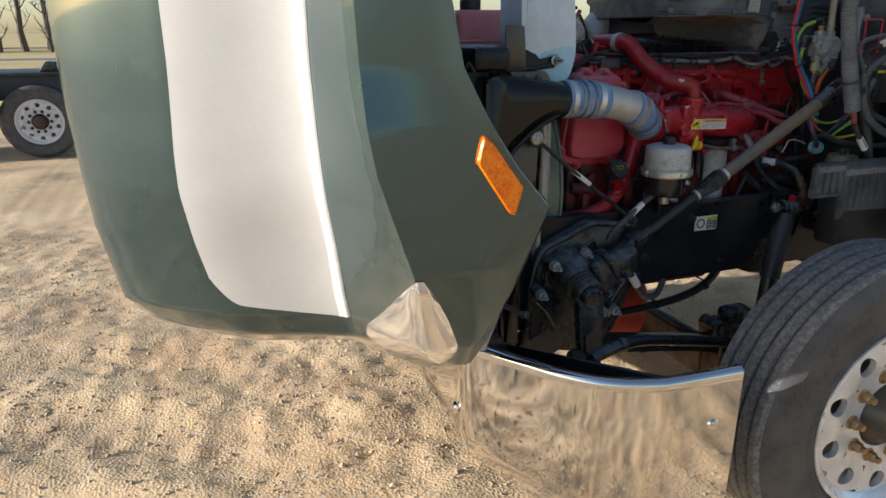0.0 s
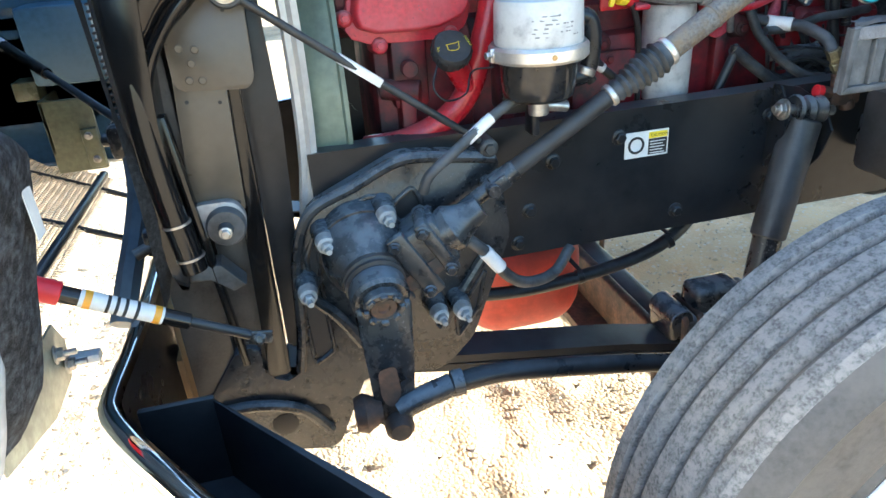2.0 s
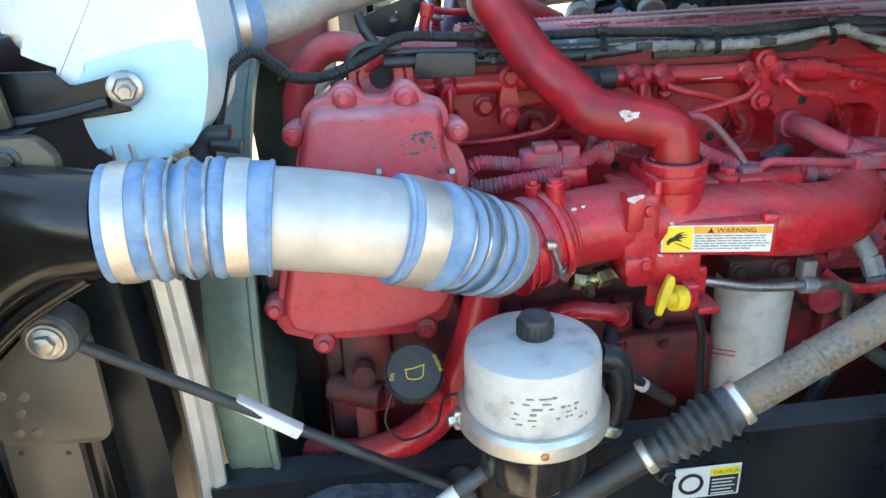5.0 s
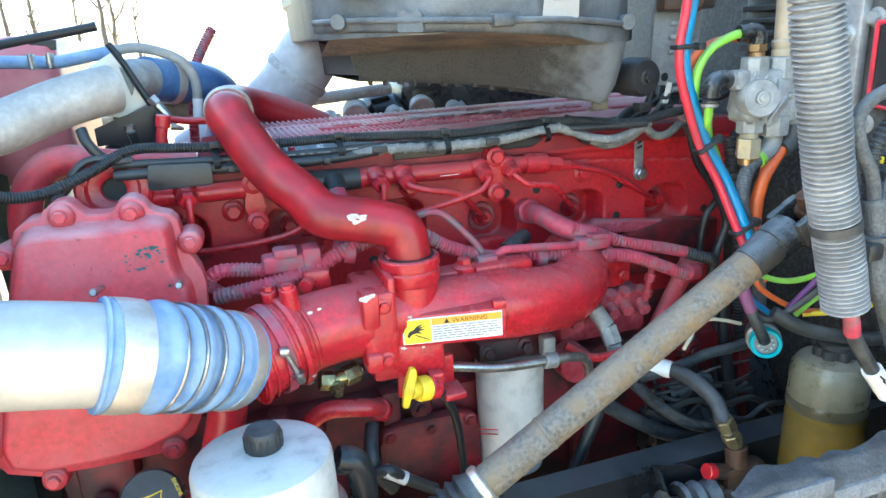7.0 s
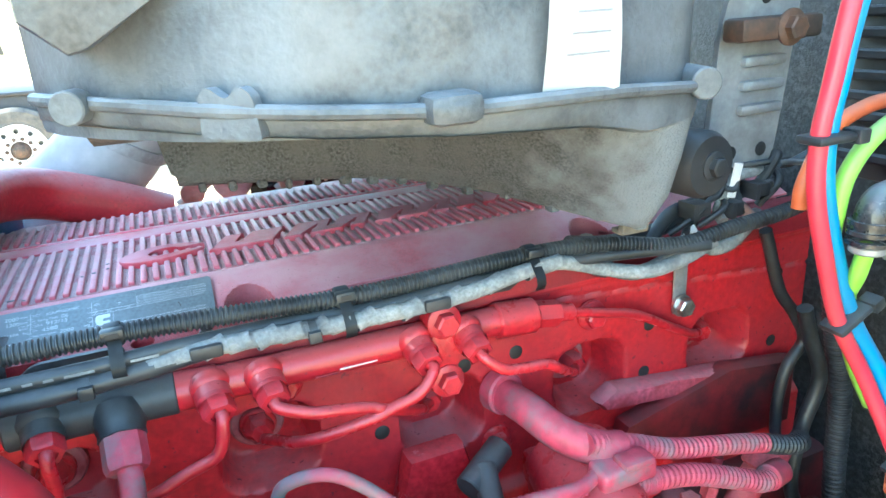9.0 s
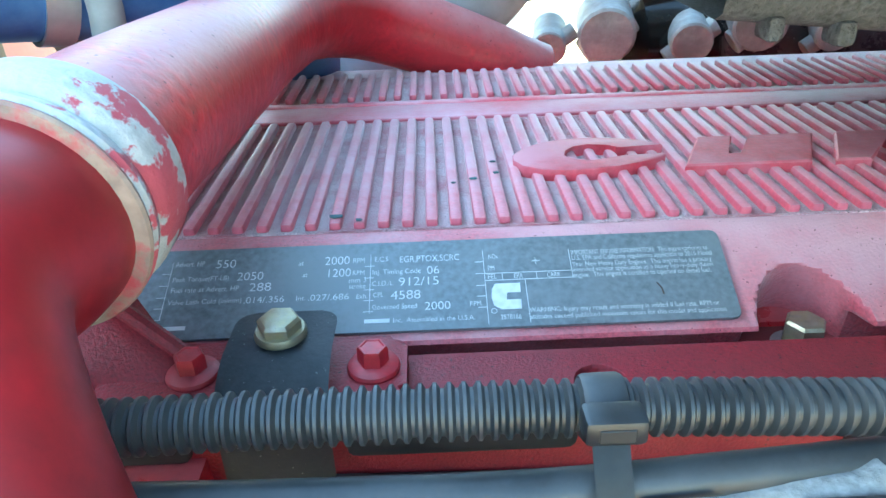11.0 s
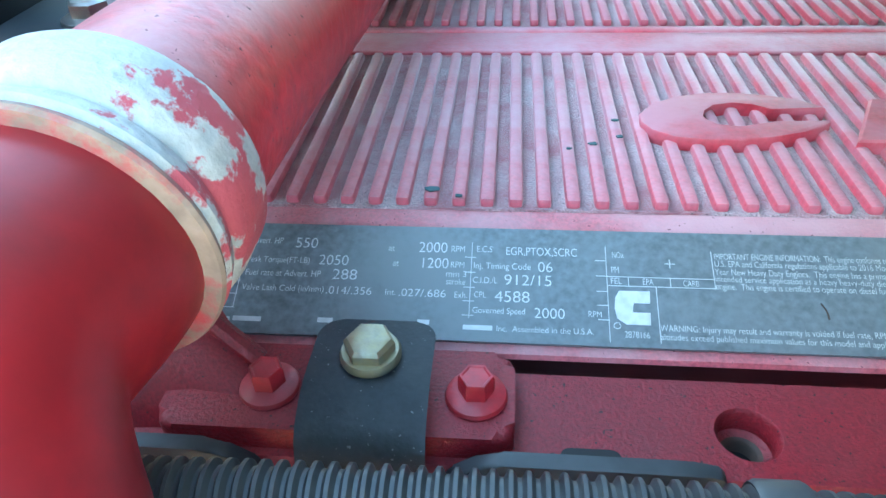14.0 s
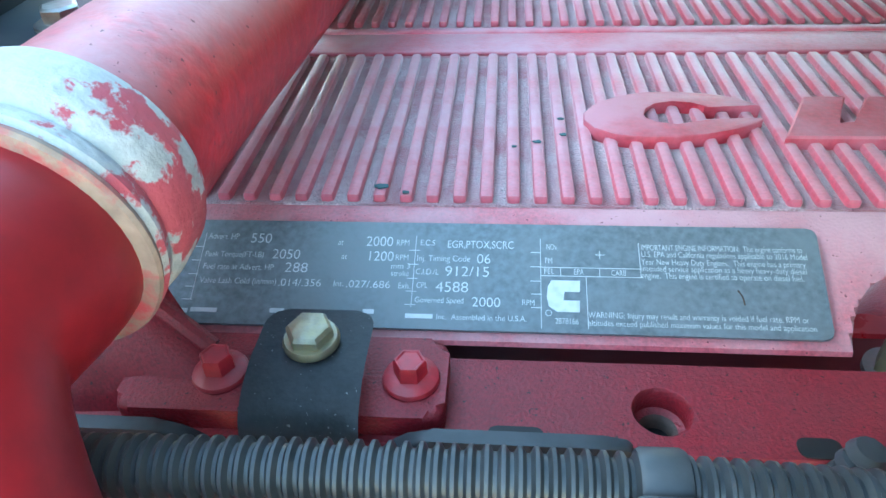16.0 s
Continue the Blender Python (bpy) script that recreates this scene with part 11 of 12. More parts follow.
_sw = part("pressure_switch", lathe([(0.0, -0.02), (0.0250, -0.02), (0.0262, 0.004), (0.0245, 0.007), (0.0125, 0.0076), (0.0115, 0.0062), (0.0, 0.0062)], (2.265, 1.905, 1.524), (-0.25, -1, 0.1), 40), DIECAST, valve, "round pressure switch")
part("switch_centre", lathe([(0, 0.0125), (0.0050, 0.0120), (0.0055, 0.0095), (0.0085, 0.0095), (0.0095, 0.0060)], (2.265, 1.905, 1.524), (-0.25, -1, 0.1), 24), STEEL, _sw)
for _x, _z in ((2.281, 1.549), (2.296, 1.5225), (2.325, 1.5225), (2.337, 1.551), (2.330, 1.505), (2.278, 1.497), (2.290, 1.487)):
    part("casting_screw", lathe([(0, 0.004), (0.0042, 0.0035), (0.0054, 0)], (_x, 1.911, _z), (0, -1, 0), 14), DIECAST, valve)
_uf = part("upper_fitting", join(rod((2.277, 1.930, 1.577), (2.277, 1.930, 1.585), 0.0105, seg=16), rod((2.277, 1.930, 1.585), (2.277, 1.930, 1.596), 0.0130, seg=6)), BRASS, valve, "brass fitting base")
part("elbow", tube([(2.277, 1.930, 1.594), (2.277, 1.930, 1.606), (2.270, 1.932, 1.612), (2.250, 1.936, 1.610)], 0.0115, 14), GREASY, _uf, "dark push-in elbow")
part("brass_fitting", join(rod((2.275, 1.930, 1.474), (2.275, 1.930, 1.466), 0.0130, seg=16), rod((2.275, 1.930, 1.466), (2.275, 1.930, 1.437), 0.0172, seg=6)), material("pale_brass_nut", (0.52, 0.43, 0.25), 0.5, metal=0.3, grain=150, vary=0.2, bump=0.2, col2=(0.44, 0.40, 0.30), stain=40, amount=0.5), valve, "pale brass compression fitting")
part("brass_nose", rod((2.275, 1.930, 1.438), (2.275, 1.930, 1.427), 0.0125, seg=16), BRASS, valve)
_de = part("down_elbow", tube([(2.320, 1.930, 1.470), (2.319, 1.930, 1.458), (2.311, 1.929, 1.446), (2.295, 1.927, 1.436)], 0.0128, 18), DIECAST, valve, "pale push-in elbow")
part("elbow_collar", rod((2.297, 1.9275, 1.4375), (2.289, 1.9265, 1.4325), 0.0135, seg=18), HOSE_GREEN, _de, "pale green collar")
part("rear_elbow", tube([(2.356, 1.930, 1.480), (2.354, 1.930, 1.462), (2.346, 1.930, 1.450), (2.336, 1.930, 1.444)], 0.0150, 16), RUBBER, valve, "grey taped elbow")
_se = part("side_elbow", tube([(2.230, 1.929, 1.549), (2.216, 1.928, 1.551), (2.205, 1.927, 1.546), (2.201, 1.927, 1.528)], 0.0128, 16), GREASY, valve, "black push-in elbow")
for _z in (1.537, 1.530, 1.523):
    part("elbow_ring", lathe([(0.012, -0.0015), (0.0148, -0.0015), (0.0148, 0.0015), (0.012, 0.0015)], (2.2012, 1.927, _z), (0.05, 0, 1), 20), GREASY, _se)
part("elbow_collar", rod((2.2012, 1.927, 1.521), (2.2010, 1.927, 1.515), 0.0120, seg=16), BRACKET, _se)
TAN_NYLON = material("tan_nylon_tube", (0.40, 0.33, 0.24), 0.5, vary=0.1, col2=(0.30, 0.25, 0.18))
part("tall_fitting", lathe([(0.010, 0.0), (0.0135, 0.002), (0.0135, 0.010), (0.0120, 0.012), (0.0145, 0.016), (0.0145, 0.022), (0.0115, 0.025), (0.0112, 0.22)], (2.320, 1.930, 1.575), (-0.02, 0, 1), 20), TAN_NYLON, valve, "tan fitting and tube")
corr = thing("corrugated_conduit", "thick pale grey corrugated conduit", "conduit", at=(2.15, 1.66, 1.3))
part("tube", loom([(2.092, 1.66, 1.80), (2.092, 1.66, 1.66), (2.098, 1.66, 1.617), (2.113, 1.66, 1.555), (2.133, 1.66, 1.472), (2.140, 1.66, 1.450), (2.157, 1.66, 1.397), (2.179, 1.66, 1.322)], 0.0245, 0.0056, 0.20, 32), GREY_HOSE, corr, smooth=0)
part("tape", lathe([(0.0240, -0.005), (0.0257, -0.005), (0.0257, 0.005), (0.0240, 0.005)], (2.150, 1.66, 1.419), (0.3, 0, -1), 32), RUBBER, corr)
part("wire_tail", tube([(2.176, 1.66, 1.33), (2.192, 1.662, 1.305), (2.202, 1.666, 1.283)], 0.0090, 12), RED_LOOM, corr, "faded pink sleeve")
part("wire_tail", tube([(2.201, 1.666, 1.286), (2.222, 1.67, 1.258), (2.254, 1.67, 1.216), (2.291, 1.67, 1.172), (2.33, 1.68, 1.13)], 0.0086, 12), RUBBER, corr)
_wl2 = part("wire_label", tube([(2.246, 1.67, 1.226), (2.262, 1.67, 1.206), (2.278, 1.67, 1.187)], 0.0118, 18), LABEL_W, corr, "white barcode sleeve")
for _k in range(4):
    part("print_bar", box(-0.006, 0.006, -0.0006, 0.0006, -0.0012, 0.0012, 0.0002, 1, m=Matrix.Translation((2.250 + 0.006 * _k, 1.6582, 1.2190 - 0.0072 * _k)) @ Matrix.Rotation(radians(40), 4, "Y")), INK, _wl2)
fz = thing("control_module_panel", "grimy grey control module panel with red gasket", "module", at=(2.45, 1.8, 1.3))
part("panel", box(2.428, 2.50, 1.50, 1.955, 1.33, 2.0, 0.010), PANEL_GREY, fz, "grimy mounting panel")
part("upright_bracket", box(2.410, 2.428, 1.885, 1.925, 1.38, 1.66, 0.006), BRACKET, fz, "pale bolted upright")
for _y0, _y1 in ((1.800, 1.864), (1.690, 1.754)):
    part("module", box(2.412, 2.430, _y0 + 0.006, _y1 - 0.006, 1.500, 1.622, 0.006), BLACK_PL, fz, "dark module face")
    _g = [(_y0, 1.500), (_y1, 1.508), (_y1, 1.616), (_y0, 1.614)]
    _gb = B()
    for _k in range(4):
        (_ya, _za), (_yb, _zb) = _g[_k], _g[(_k + 1) % 4]
        rod((2.414, _ya, _za), (2.414, _yb, _zb), 0.0032, seg=8, bm=_gb)
    part("gasket", _gb, HOSE_RED, fz, "red rubber gasket")
for _y, _z in ((1.878, 1.622), (1.875, 1.478), (1.905, 1.60), (1.905, 1.42), (1.775, 1.47), (1.66, 1.64)):
    part("panel_bolt", hexbolt((2.428 if _y < 1.88 else 2.410, _y, _z), (-1, 0, 0), 0.0095, 0.010), DIECAST, fz)
for _nm, _pts, _r, _m, _lab in (
        ("wire_loom", [(2.36, 1.66, 1.575), (2.253, 1.66, 1.563), (2.219, 1.66, 1.557), (2.181, 1.66, 1.547), (2.162, 1.66, 1.527), (2.171, 1.66, 1.498), (2.192, 1.66, 1.465), (2.202, 1.66, 1.43)], 0.0070, TAPE_MID, "grey taped wire loom curving past the module"),
        ("wire_loom", [(2.33, 1.67, 1.53), (2.265, 1.668, 1.530), (2.225, 1.668, 1.520), (2.205, 1.668, 1.503), (2.197, 1.668, 1.475), (2.202, 1.667, 1.435)], 0.0092, LOOM, "black corrugated branch beside the module"),
        ("wire_loom", [(2.36, 1.65, 1.52), (2.285, 1.655, 1.492), (2.245, 1.658, 1.472), (2.224, 1.66, 1.452), (2.210, 1.66, 1.425)], 0.0108, TAPE_MID, "wide grey taped branch beside the module"),
        ("wire_loom", [(2.202, 1.662, 1.440), (2.204, 1.66, 1.427), (2.213, 1.66, 1.385), (2.221, 1.66, 1.350), (2.253, 1.66, 1.299), (2.314, 1.66, 1.255), (2.40, 1.66, 1.22)], 0.0128, TAPE_MID, "thick grey taped trunk running down"),
        ("wire_loom", [(2.224, 1.668, 1.420), (2.236, 1.668, 1.374), (2.262, 1.668, 1.324), (2.292, 1.668, 1.299), (2.37, 1.668, 1.27)], 0.0120, LOOM, "black corrugated loom running down"),
        ("wire_loom", [(2.30, 1.70, 1.42), (2.275, 1.70, 1.36), (2.285, 1.70, 1.30), (2.33, 1.70, 1.20), (2.36, 1.70, 1.10)], 0.0105, TAPE_MID, "grey taped loom end")):
    solo(_nm, loom(_pts, _r, 0.0055, 0.2, 14) if "corrugated" in _lab else tube(_pts, _r, 14), _m, _lab, "wiring", "looms beside the module", smooth=0 if "corrugated" in _lab else 35)
_lc = thing("loom_clamp", "grey plastic loom clamp", "clamp", at=(2.21, 1.66, 1.40))
part("band", lathe([(0.0135, -0.007), (0.0205, -0.007), (0.0215, 0.0), (0.0205, 0.007), (0.0135, 0.007)], (2.212, 1.661, 1.396), (0.22, 0, -1), 28), RUBBER, _lc)
part("latch", box(2.180, 2.200, 1.640, 1.658, 1.378, 1.396, 0.003), BLACK_PL, _lc)
solo("plug", rod((2.285, 1.665, 1.545), (2.262, 1.66, 1.537), 0.012, seg=18), LABEL_W, "white cap on the loom end", "cap")
for _k, (_x, _z) in enumerate(((2.285, 1.455), (2.330, 1.445), (2.375, 1.435))):
    _rc = thing("relay_cover", "black relay housing with yellow clip", "relay", "row of relays", at=(_x, 1.77, _z - 0.1))
    part("housing", box(_x - 0.018, _x + 0.020, 1.74, 1.80, _z - 0.10, _z, 0.006), BLACK_PL, _rc)
    part("lock_clip", box(_x - 0.015, _x + 0.013, 1.733, 1.742, _z + 0.001, _z + 0.010, 0.002), LIMEBACK, _rc, "bright yellow lock clip")
for _pts, _m, _lab in (([(2.290, 1.93, 1.285), (2.31, 1.92, 1.255), (2.35, 1.90, 1.245), (2.40, 1.88, 1.262), (2.45, 1.87, 1.30)], HOSE_GREEN, "green"), ([(2.38, 1.90, 1.20), (2.40, 1.88, 1.225), (2.44, 1.87, 1.25)], HOSE_GREEN, "lime"), ([(2.365, 1.90, 1.185), (2.385, 1.89, 1.21), (2.43, 1.87, 1.255)], HOSE_GREEN, "pale green"), ([(2.35, 1.90, 1.20), (2.37, 1.885, 1.235), (2.40, 1.87, 1.28), (2.44, 1.86, 1.32)], PURPLE, "purple"), ([(2.38, 1.90, 1.185), (2.41, 1.87, 1.195), (2.46, 1.85, 1.205)], YELLOW, "yellow"), ([(2.29, 1.935, 1.28), (2.315, 1.92, 1.23), (2.37, 1.90, 1.195), (2.42, 1.88, 1.19)], HOSE_ORANGE, "orange"), ([(2.275, 1.93, 1.27), (2.295, 1.92, 1.22), (2.325, 1.90, 1.19)], HOSE_BLUE, "blue"), ([(2.255, 1.88, 1.22), (2.29, 1.87, 1.205), (2.35, 1.86, 1.235), (2.42, 1.85, 1.29)], RUBBER, "grey")):
    solo("loose_wire", tube(_pts, 0.0046, 10), _m, _lab + " insulated wire behind the filter bowl", "wire", "loose coloured wires")
solo("black_cable", tube([(2.29, 1.87, 1.215), (2.32, 1.85, 1.195), (2.37, 1.835, 1.178), (2.44, 1.82, 1.165), (2.54, 1.80, 1.165)], 0.0105, 12), RUBBER, "flattened black cable above the filter bowl", "cable")
conn = thing("round_connector", "black round plug with teal locking ring", "connector", at=(2.3, 1.88, 1.15))
_d = Vector((-0.58, -0.80, 0.12)).normalized()
_p = Vector((2.300, 1.888, 1.157))
part("body", lathe([(0, -0.075), (0.020, -0.07), (0.021, -0.05), (0.024, -0.048), (0.024, -0.034), (0.0215, -0.032), (0.0215, -0.022), (0.0215, 0.0), (0, 0.0)], _p, _d, 32), BLACK_PL, conn)
part("lock_ring", lathe([(0.0165, 0.006), (0.0175, 0.010), (0.0215, 0.010), (0.0232, 0.006), (0.0232, -0.006), (0.0205, -0.008)], _p, _d, 36), TEAL, conn, "teal locking ring")
part("retainer", lathe([(0.0215, -0.014), (0.0255, -0.016), (0.0255, -0.020), (0.0215, -0.022)], _p, _d, 36), STEEL, conn)
_pf = part("pin_face", lathe([(0, 0.004), (0.0165, 0.004), (0.017, 0.0)], _p, _d, 24), INK_GREY, conn)
_pm = axis_matrix(_p + _d * 0.004, _d)
for _k in range(9):
    _a = 2 * math.pi * _k / 9
    part("contact_pin", rod(_pm @ Vector((0.0105 * math.cos(_a), 0.0105 * math.sin(_a), 0)), _pm @ Vector((0.0105 * math.cos(_a), 0.0105 * math.sin(_a), 0.004)), 0.0016, seg=8), LABEL_W, _pf)
part("lead", tube([_p + _d * 0.003 + Vector((-0.004, 0, 0.006)), _p + _d * 0.016 + Vector((-0.006, 0, 0.012)), (2.268, 1.872, 1.195), (2.258, 1.88, 1.222)], 0.0082, 14), RUBBER, conn)
part("lead_sleeve", tube([(2.259, 1.879, 1.220), (2.250, 1.884, 1.245), (2.246, 1.888, 1.275)], 0.0090, 14), material("violet_sleeve", (0.20, 0.07, 0.17), 0.5, vary=0.15), conn, "violet sleeve")
fb = thing("fuel_filter_bowl", "amber see-through fuel filter bowl", "fuel filter", at=(2.388, 1.845, 0.9))
_bc = (2.388, 1.845, 0)
part("bowl", lathe([(0.054, 0.90), (0.0600, 0.91), (0.0595, 0.96), (0.0560, 1.062), (0.0555, 1.070), (0, 1.070)], _bc, (0, 0, 1), 56), BOWL, fb, "amber tinted bowl")
part("element", lathe([(0, 0.93), (0.0480, 0.93), (0.0490, 0.985), (0.0475, 1.046), (0.044, 1.050), (0, 1.050)], (2.3850, 1.8420, 0), (0, 0, 1), 48), material("amber_fuel", (0.66, 0.47, 0.07), 0.3, grain=30, vary=0.1, bump=0.05, col2=(0.42, 0.33, 0.06), stain=22, amount=0.45), fb, "yellow fuel behind the wall")
part("dome", lathe([(0.0560, 1.060), (0.0560, 1.100), (0.0545, 1.118), (0.046, 1.132), (0.028, 1.138), (0, 1.138)], _bc, (0, 0, 1), 56), material("olive_grey_dome", (0.16, 0.148, 0.088), 0.30, vary=0.2, col2=(0.25, 0.23, 0.16), stain=26, dust=0.5), fb, "olive grey top")
part("band", lathe([(0.0562, 1.052), (0.0575, 1.054), (0.0572, 1.068), (0.0560, 1.070)], _bc, (0, 0, 1), 56), material("smoked_band", (0.075, 0.068, 0.035), 0.3, vary=0.2, col2=(0.12, 0.11, 0.07), stain=20), fb)
for _k in range(7):
    _a = 2 * math.pi * _k / 7
    part("cap_lobe", rod((2.391 + 0.021 * math.cos(_a), 1.845 + 0.021 * math.sin(_a), 1.134), (2.391 + 0.021 * math.cos(_a), 1.845 + 0.021 * math.sin(_a), 1.152), 0.0095, seg=14), BLACK_PL, fb)
part("cap_top", rod((2.391, 1.845, 1.134), (2.391, 1.845, 1.160), 0.024, seg=28), BLACK_PL, fb, "black grip cap")
part("base", rod((2.388, 1.845, 0.83), (2.388, 1.845, 0.905), 0.068, seg=36), GREASY, fb)
step = thing("dusty_cast_bracket", "dusty grey cast bracket with ribbed underside", "bracket", at=(2.2, 1.6, 1.0))


STEP_BACK = [(2.004, 1.616), (2.034, 1.632), (2.066, 1.650), (2.081, 1.640), (2.098, 1.636), (2.121, 1.644), (2.136, 1.632), (2.158, 1.640), (2.178, 1.630), (2.210, 1.636), (2.244, 1.646), (2.30, 1.65), (2.60, 1.66)]


def step_top(i, j):
    x = blend(2.004, 2.60, i ** 1.5)
    y = blend(1.606, table(STEP_BACK, x)[0], j)
    sag = 0.020 * max(0, min(1, (x - 2.09) / 0.06)) * max(0, 1 - j * 1.6)
    return Vector((x, y, 1.160 - 0.012 * (x - 2.0) - sag - 0.006 * max(0, 1 - j * 7) ** 2 + 0.003 * noise.noise((x * 30, y * 30, 4)) + 0.0015 * noise.noise((x * 90, y * 90, 9))))


part("top_skin", thick(grid(step_top, 90, 14), 0.008), GRIT_TOP, step, "grit-covered top", smooth=60)
part("side_web", extrude([(x, 1.612, z) for x, z in ((2.004, 1.150), (2.60, 1.125), (2.60, 0.97), (2.165, 0.990), (2.150, 0.958), (2.135, 0.958), (2.133, 1.056), (1.999, 1.048))], (0, 0.010, 0), 0.003), PANEL_GREY, step, "dusty webbed side")
part("rim", join(box(2.004, 2.133, 1.603, 1.613, 1.130, 1.152, 0.004), box(2.133, 2.60, 1.603, 1.613, 1.112, 1.135, 0.004)), GRIT_TOP, step, "dust-covered front rim")
part("left_rim", extrude([(2.000, 1.612, 1.150), (2.012, 1.612, 1.150), (2.010, 1.612, 1.060), (1.998, 1.612, 1.048)], (0, -0.012, 0), 0.003), PANEL_GREY, step)
for _k in range(9):
    part("web_rib", box(2.048 + 0.030 * _k, 2.055 + 0.030 * _k, 1.603, 1.614, 1.058 if _k < 3 else 1.0, 1.130, 0.003), PANEL_GREY, step)
part("bottom_rim", box(1.999, 2.133, 1.602, 1.613, 1.046, 1.058, 0.003), PANEL_GREY, step)
part("under_box", box(2.22, 2.50, 1.66, 1.78, 0.83, 1.0, 0.02), BLACK_PL, step, "dark box below")
_fh = thing("fuse_housing", "black finned fuse housing on the firewall", "housing", at=(2.46, 2.07, 1.5))
part("body", box(2.42, 2.50, 2.03, 2.12, 1.50, 1.68, 0.006), BLACK_PL, _fh)
for _k in range(8):
    part("fin", box(2.412, 2.4195, 2.03, 2.12, 1.52 + 0.02 * _k, 1.53 + 0.02 * _k, 0.002, 1), BLACK_PL, _fh)

# ---- cab front, closing the bay ----
cab = thing("cab", "dark cab front wall behind the engine", "cab", at=(3.0, 2.36, 0.7))
part("firewall", box(2.62, 2.68, 1.20, 3.52, 0.75, 2.35, 0.02), FRAME_BLK, cab, "black firewall")
# Cowl and cab body are unseen; added to shut sky light out.
part("cowl", box(2.40, 2.70, 1.24, 3.48, 1.98, 2.06, 0.02), FRAME_BLK, cab, "unseen black cowl added to shade the bay")
part("cab_body", extrude([(x, 1.14, z) for x, z in rounded([(2.68, 0.85), (2.68, 1.78), (2.98, 2.62), (3.14, 2.76), (4.55, 2.80), (4.60, 2.70), (4.60, 0.85)], 0.06, 4)], (0, 2.44, 0), 0.03), GREEN, cab, "dark green cab body", smooth=40)
_ws = part("windscreen", extrude([(2.694, 1.28, 1.84), (2.694, 3.44, 1.84), (2.940, 3.40, 2.53), (2.940, 1.32, 2.53)], (-0.008, 0, 0.003), 0.002), BLACK_CAN, cab, "dark windscreen glass")
for _y, _d in ((1.136, -0.006), (3.584, 0.006)):
    part("cab_door", extrude([(x, _y, z) for x, z in rounded([(2.86, 0.95), (2.86, 1.85), (3.08, 2.52), (3.78, 2.55), (3.78, 0.95)], 0.05, 4)], (0, _d, 0), 0.002), GREEN, cab, "dark green cab door")
    part("side_window", extrude([(x, _y + _d * 1.2, z) for x, z in rounded([(2.95, 1.80), (3.12, 2.44), (3.70, 2.46), (3.70, 1.80)], 0.05, 4)], (0, _d, 0), 0.002), BLACK_CAN, cab, "dark side glass")
# Unseen plate, added to keep sky light off the ground below.
part("sky_block_floor", box(2.60, 5.2, 1.16, 3.56, 0.80, 0.86, 0.01), FRAME_BLK, cab, "unseen black floor plate added to block the sky")
part("insulation", box(2.56, 2.62, 1.9, 3.0, 0.9, 1.7, 0.03), LINER, cab)
# Gearbox is not visible; added to cut sky light under the truck.
gearbox = thing("gearbox", "dark gearbox shape added unseen to darken the ground", "gearbox", at=(2.5, 2.36, 0.4))
part("bell_housing", lathe([(0.0, 0.0), (0.30, 0.0), (0.31, 0.02), (0.26, 0.16), (0.21, 0.30), (0.0, 0.30)], (2.44, 2.36, 0.80), (1, 0, 0), 32), GREASY, gearbox)
part("case", box(2.72, 3.60, 2.18, 2.54, 0.52, 0.96, 0.04, 3), GREASY, gearbox)
solo("far_wheel_arch", box(2.45, 2.60, 1.22, 1.50, 0.95, 1.9, 0.03), FRAME_BLK, "black splash panel beside the cab", "panel")
_fw = copy_thing(bpy.data.objects["truck_wheel"], Matrix.Translation((2.033, 3.52, -0.07)) @ Matrix.Rotation(math.pi, 4, "Z"))
tagged(_fw, "far front wheel with dusty ribbed tyre")

# ---- far yard ----
truck = thing("parked_trailer", "black parked trailer chassis with white wheels", "trailer", at=(-2, 11, GZ))
part("chassis", join(box(-9.5, 1.6, 10.75, 10.85, 0.72, 1.06, 0.01), box(-9.5, 1.6, 12.0, 12.1, 0.72, 1.06, 0.01), box(-9.5, 1.6, 10.7, 12.15, 1.04, 1.08, 0.01)), DECK, truck, "long black chassis")
for _x in (-8.0, -6.5, -4.2, -3.1, -1.2):
    part("chassis_box", box(_x, _x + 0.6, 10.55, 10.75, 0.55 - 0.1 * (_x < -4), 0.98, 0.03), DECK, truck)
part("deck_block", extrude([(-2.0, 10.9, 1.08), (-1.5, 10.9, 1.08), (-1.45, 10.9, 1.18), (-1.55, 10.9, 1.22), (-1.9, 10.9, 1.22)], (0, 0.3, 0), 0.02), GREASY, truck)
part("deck_block", extrude([(-3.4, 10.9, 1.08), (-2.75, 10.9, 1.08), (-2.95, 10.9, 1.17), (-3.4, 10.9, 1.17)], (0, 0.6, 0), 0.02), DECK, truck)
WHITE_RIM = material("white_painted_rim", (0.62, 0.62, 0.64), 0.4, vary=0.05)
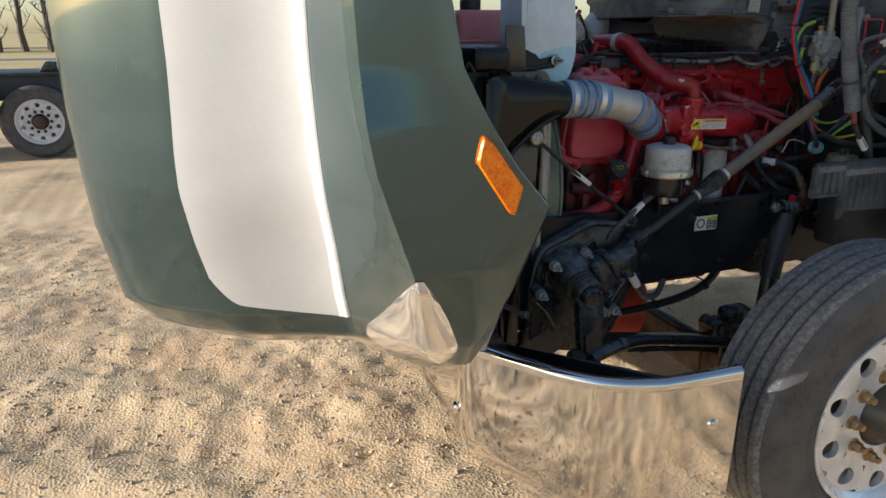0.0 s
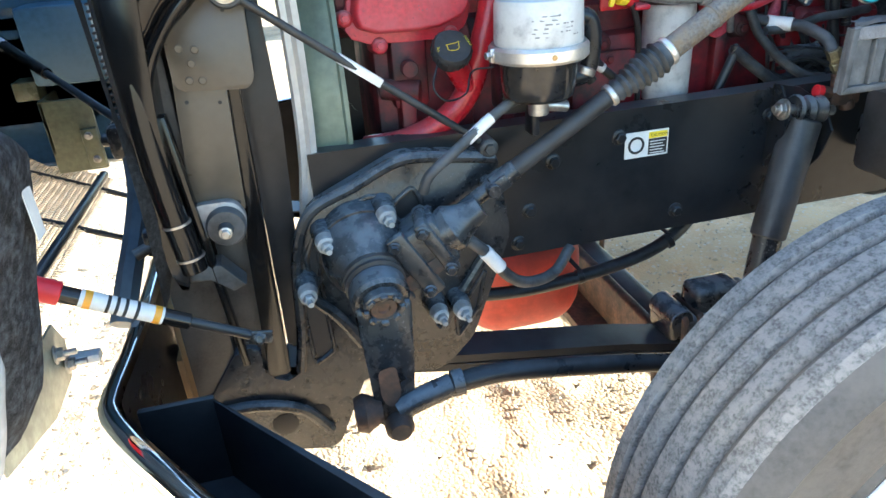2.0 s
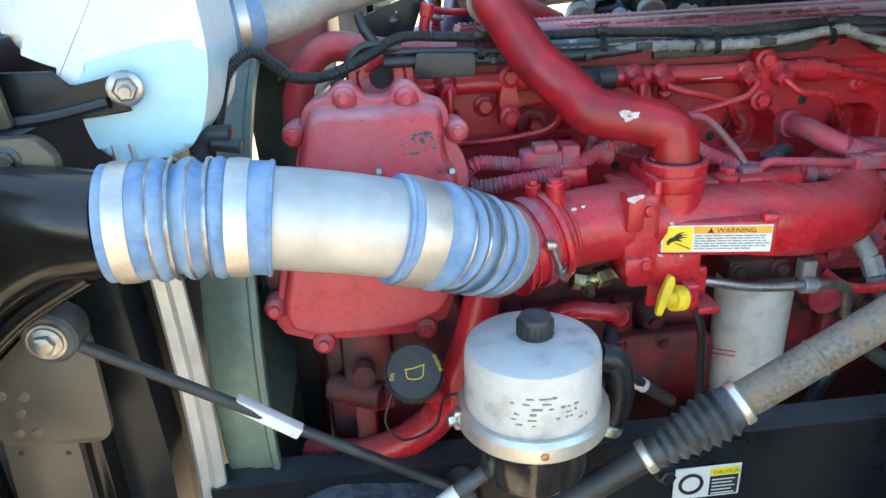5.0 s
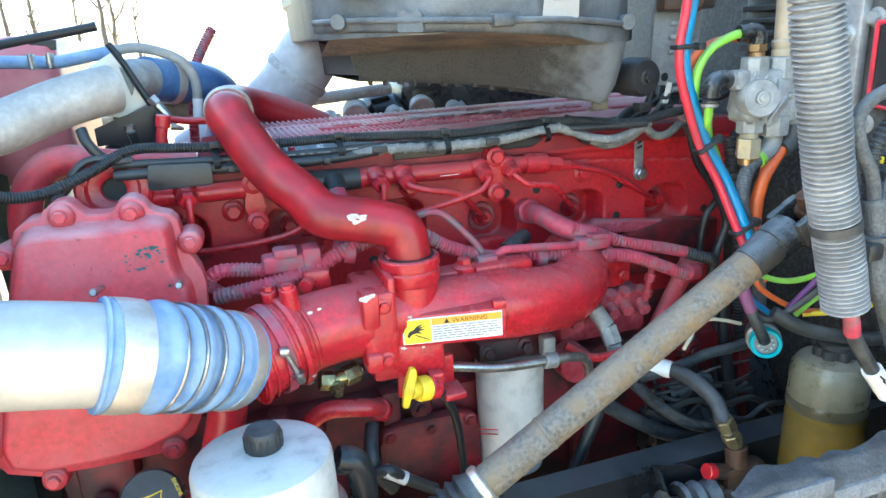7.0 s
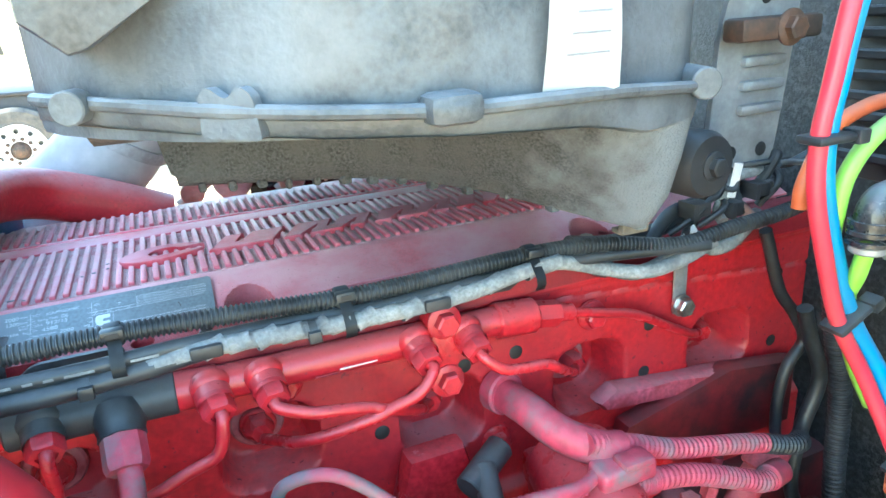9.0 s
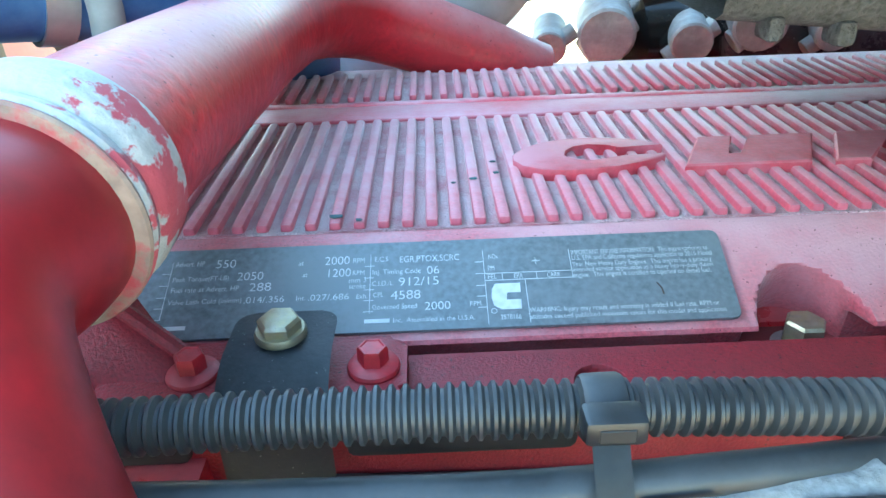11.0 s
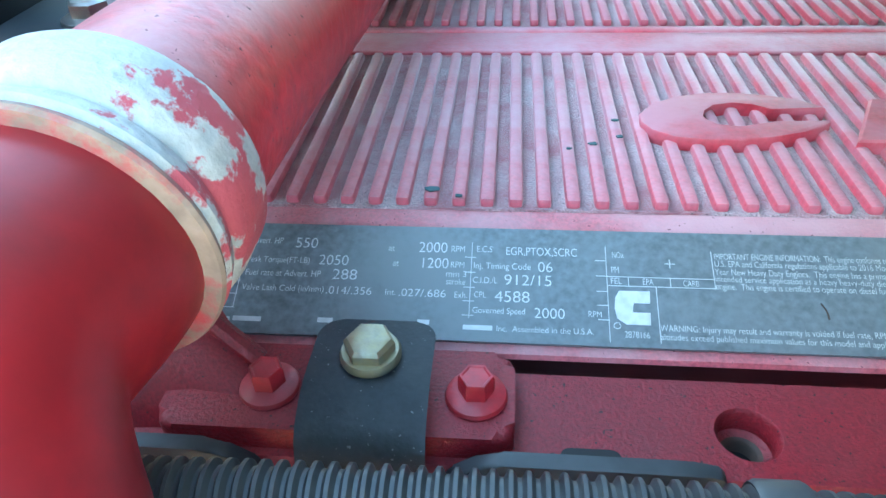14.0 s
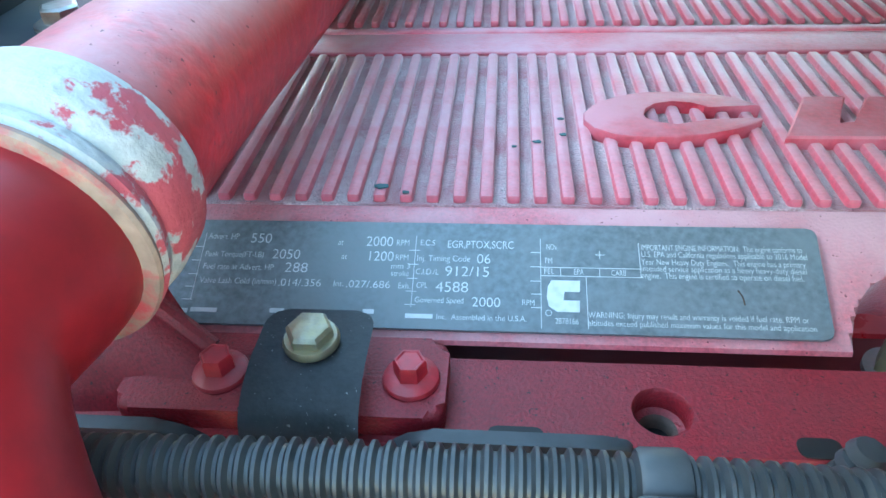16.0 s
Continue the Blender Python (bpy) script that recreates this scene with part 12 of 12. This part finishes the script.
for _x in (-2.04, 0.33):
    wheel("trailer_wheel", (_x, 10.62, 0.43), 0.50, label="white steel trailer wheel with black tyre", rim_mat=WHITE_RIM, ribs=False)
shed = thing("white_shed", "white arched shed at the far field edge", "shed", at=(-24, 92, 0))
part("wall", extrude([(-29.5 + 4.2 * math.cos(a), 92, GZ + 5.2 * max(0, math.sin(a)) ** 0.8) for a in [math.pi * k / 16 for k in range(17)]], (0, 9, 0), 0.05), SHED, shed)


def bare_tree(seed, x, y, h):
    rng = random.Random(seed)
    t = thing("bare_tree", "leafless grey-brown tree at the field edge", "tree", "trees at the field edge", at=(x, y, GZ))
    trunk = B()
    lean = Vector((rng.uniform(-0.05, 0.05), rng.uniform(-0.05, 0.05), 1))
    base = Vector((x, y, GZ - 0.1))
    path = [base + lean * (h * k / 6) + Vector((rng.uniform(-0.1, 0.1), 0, 0)) for k in range(7)]
    sweep(path, [0.26 * (1 - k / 7.5) * h / 9 for k in range(7)], 7, trunk)
    part("trunk", trunk, BARK, t)
    crown = B()
    for _ in range(16):
        k = rng.randint(1, 6)
        a = rng.uniform(0, 6.28)
        L = h * rng.uniform(0.15, 0.36)
        d = Vector((math.cos(a), math.sin(a), rng.uniform(0.7, 1.7))).normalized()
        p = [path[k], path[k] + d * L * 0.5, path[k] + d * L + Vector((0, 0, 0.1 * L))]
        sweep(p, [0.07, 0.045, 0.012], 5, crown)
        for _q in range(4):
            e = Vector((rng.uniform(-1, 1), rng.uniform(-1, 1), rng.uniform(0.2, 1.2))).normalized()
            s = p[0].lerp(p[2], rng.uniform(0.3, 0.95))
            sweep([s, s + e * L * 0.3, s + e * L * 0.5], [0.03, 0.02, 0.008], 4, crown)
    part("crown", crown, BARK, t)


for _k in range(26):
    bare_tree(40 + _k, -52 + 1.9 * _k + 0.6 * math.sin(_k * 5.0), 78 + 5 * math.sin(_k * 2.3), 9 + 3 * math.sin(_k * 1.7))
solo("far_road", box(-200, 200, 52, 55.5, GZ + 0.005, GZ + 0.03, 0), material("far_asphalt", (0.16, 0.155, 0.16), 0.9, grain=0.5), "grey road crossing the dry field", "road", kind="structure", smooth=0)
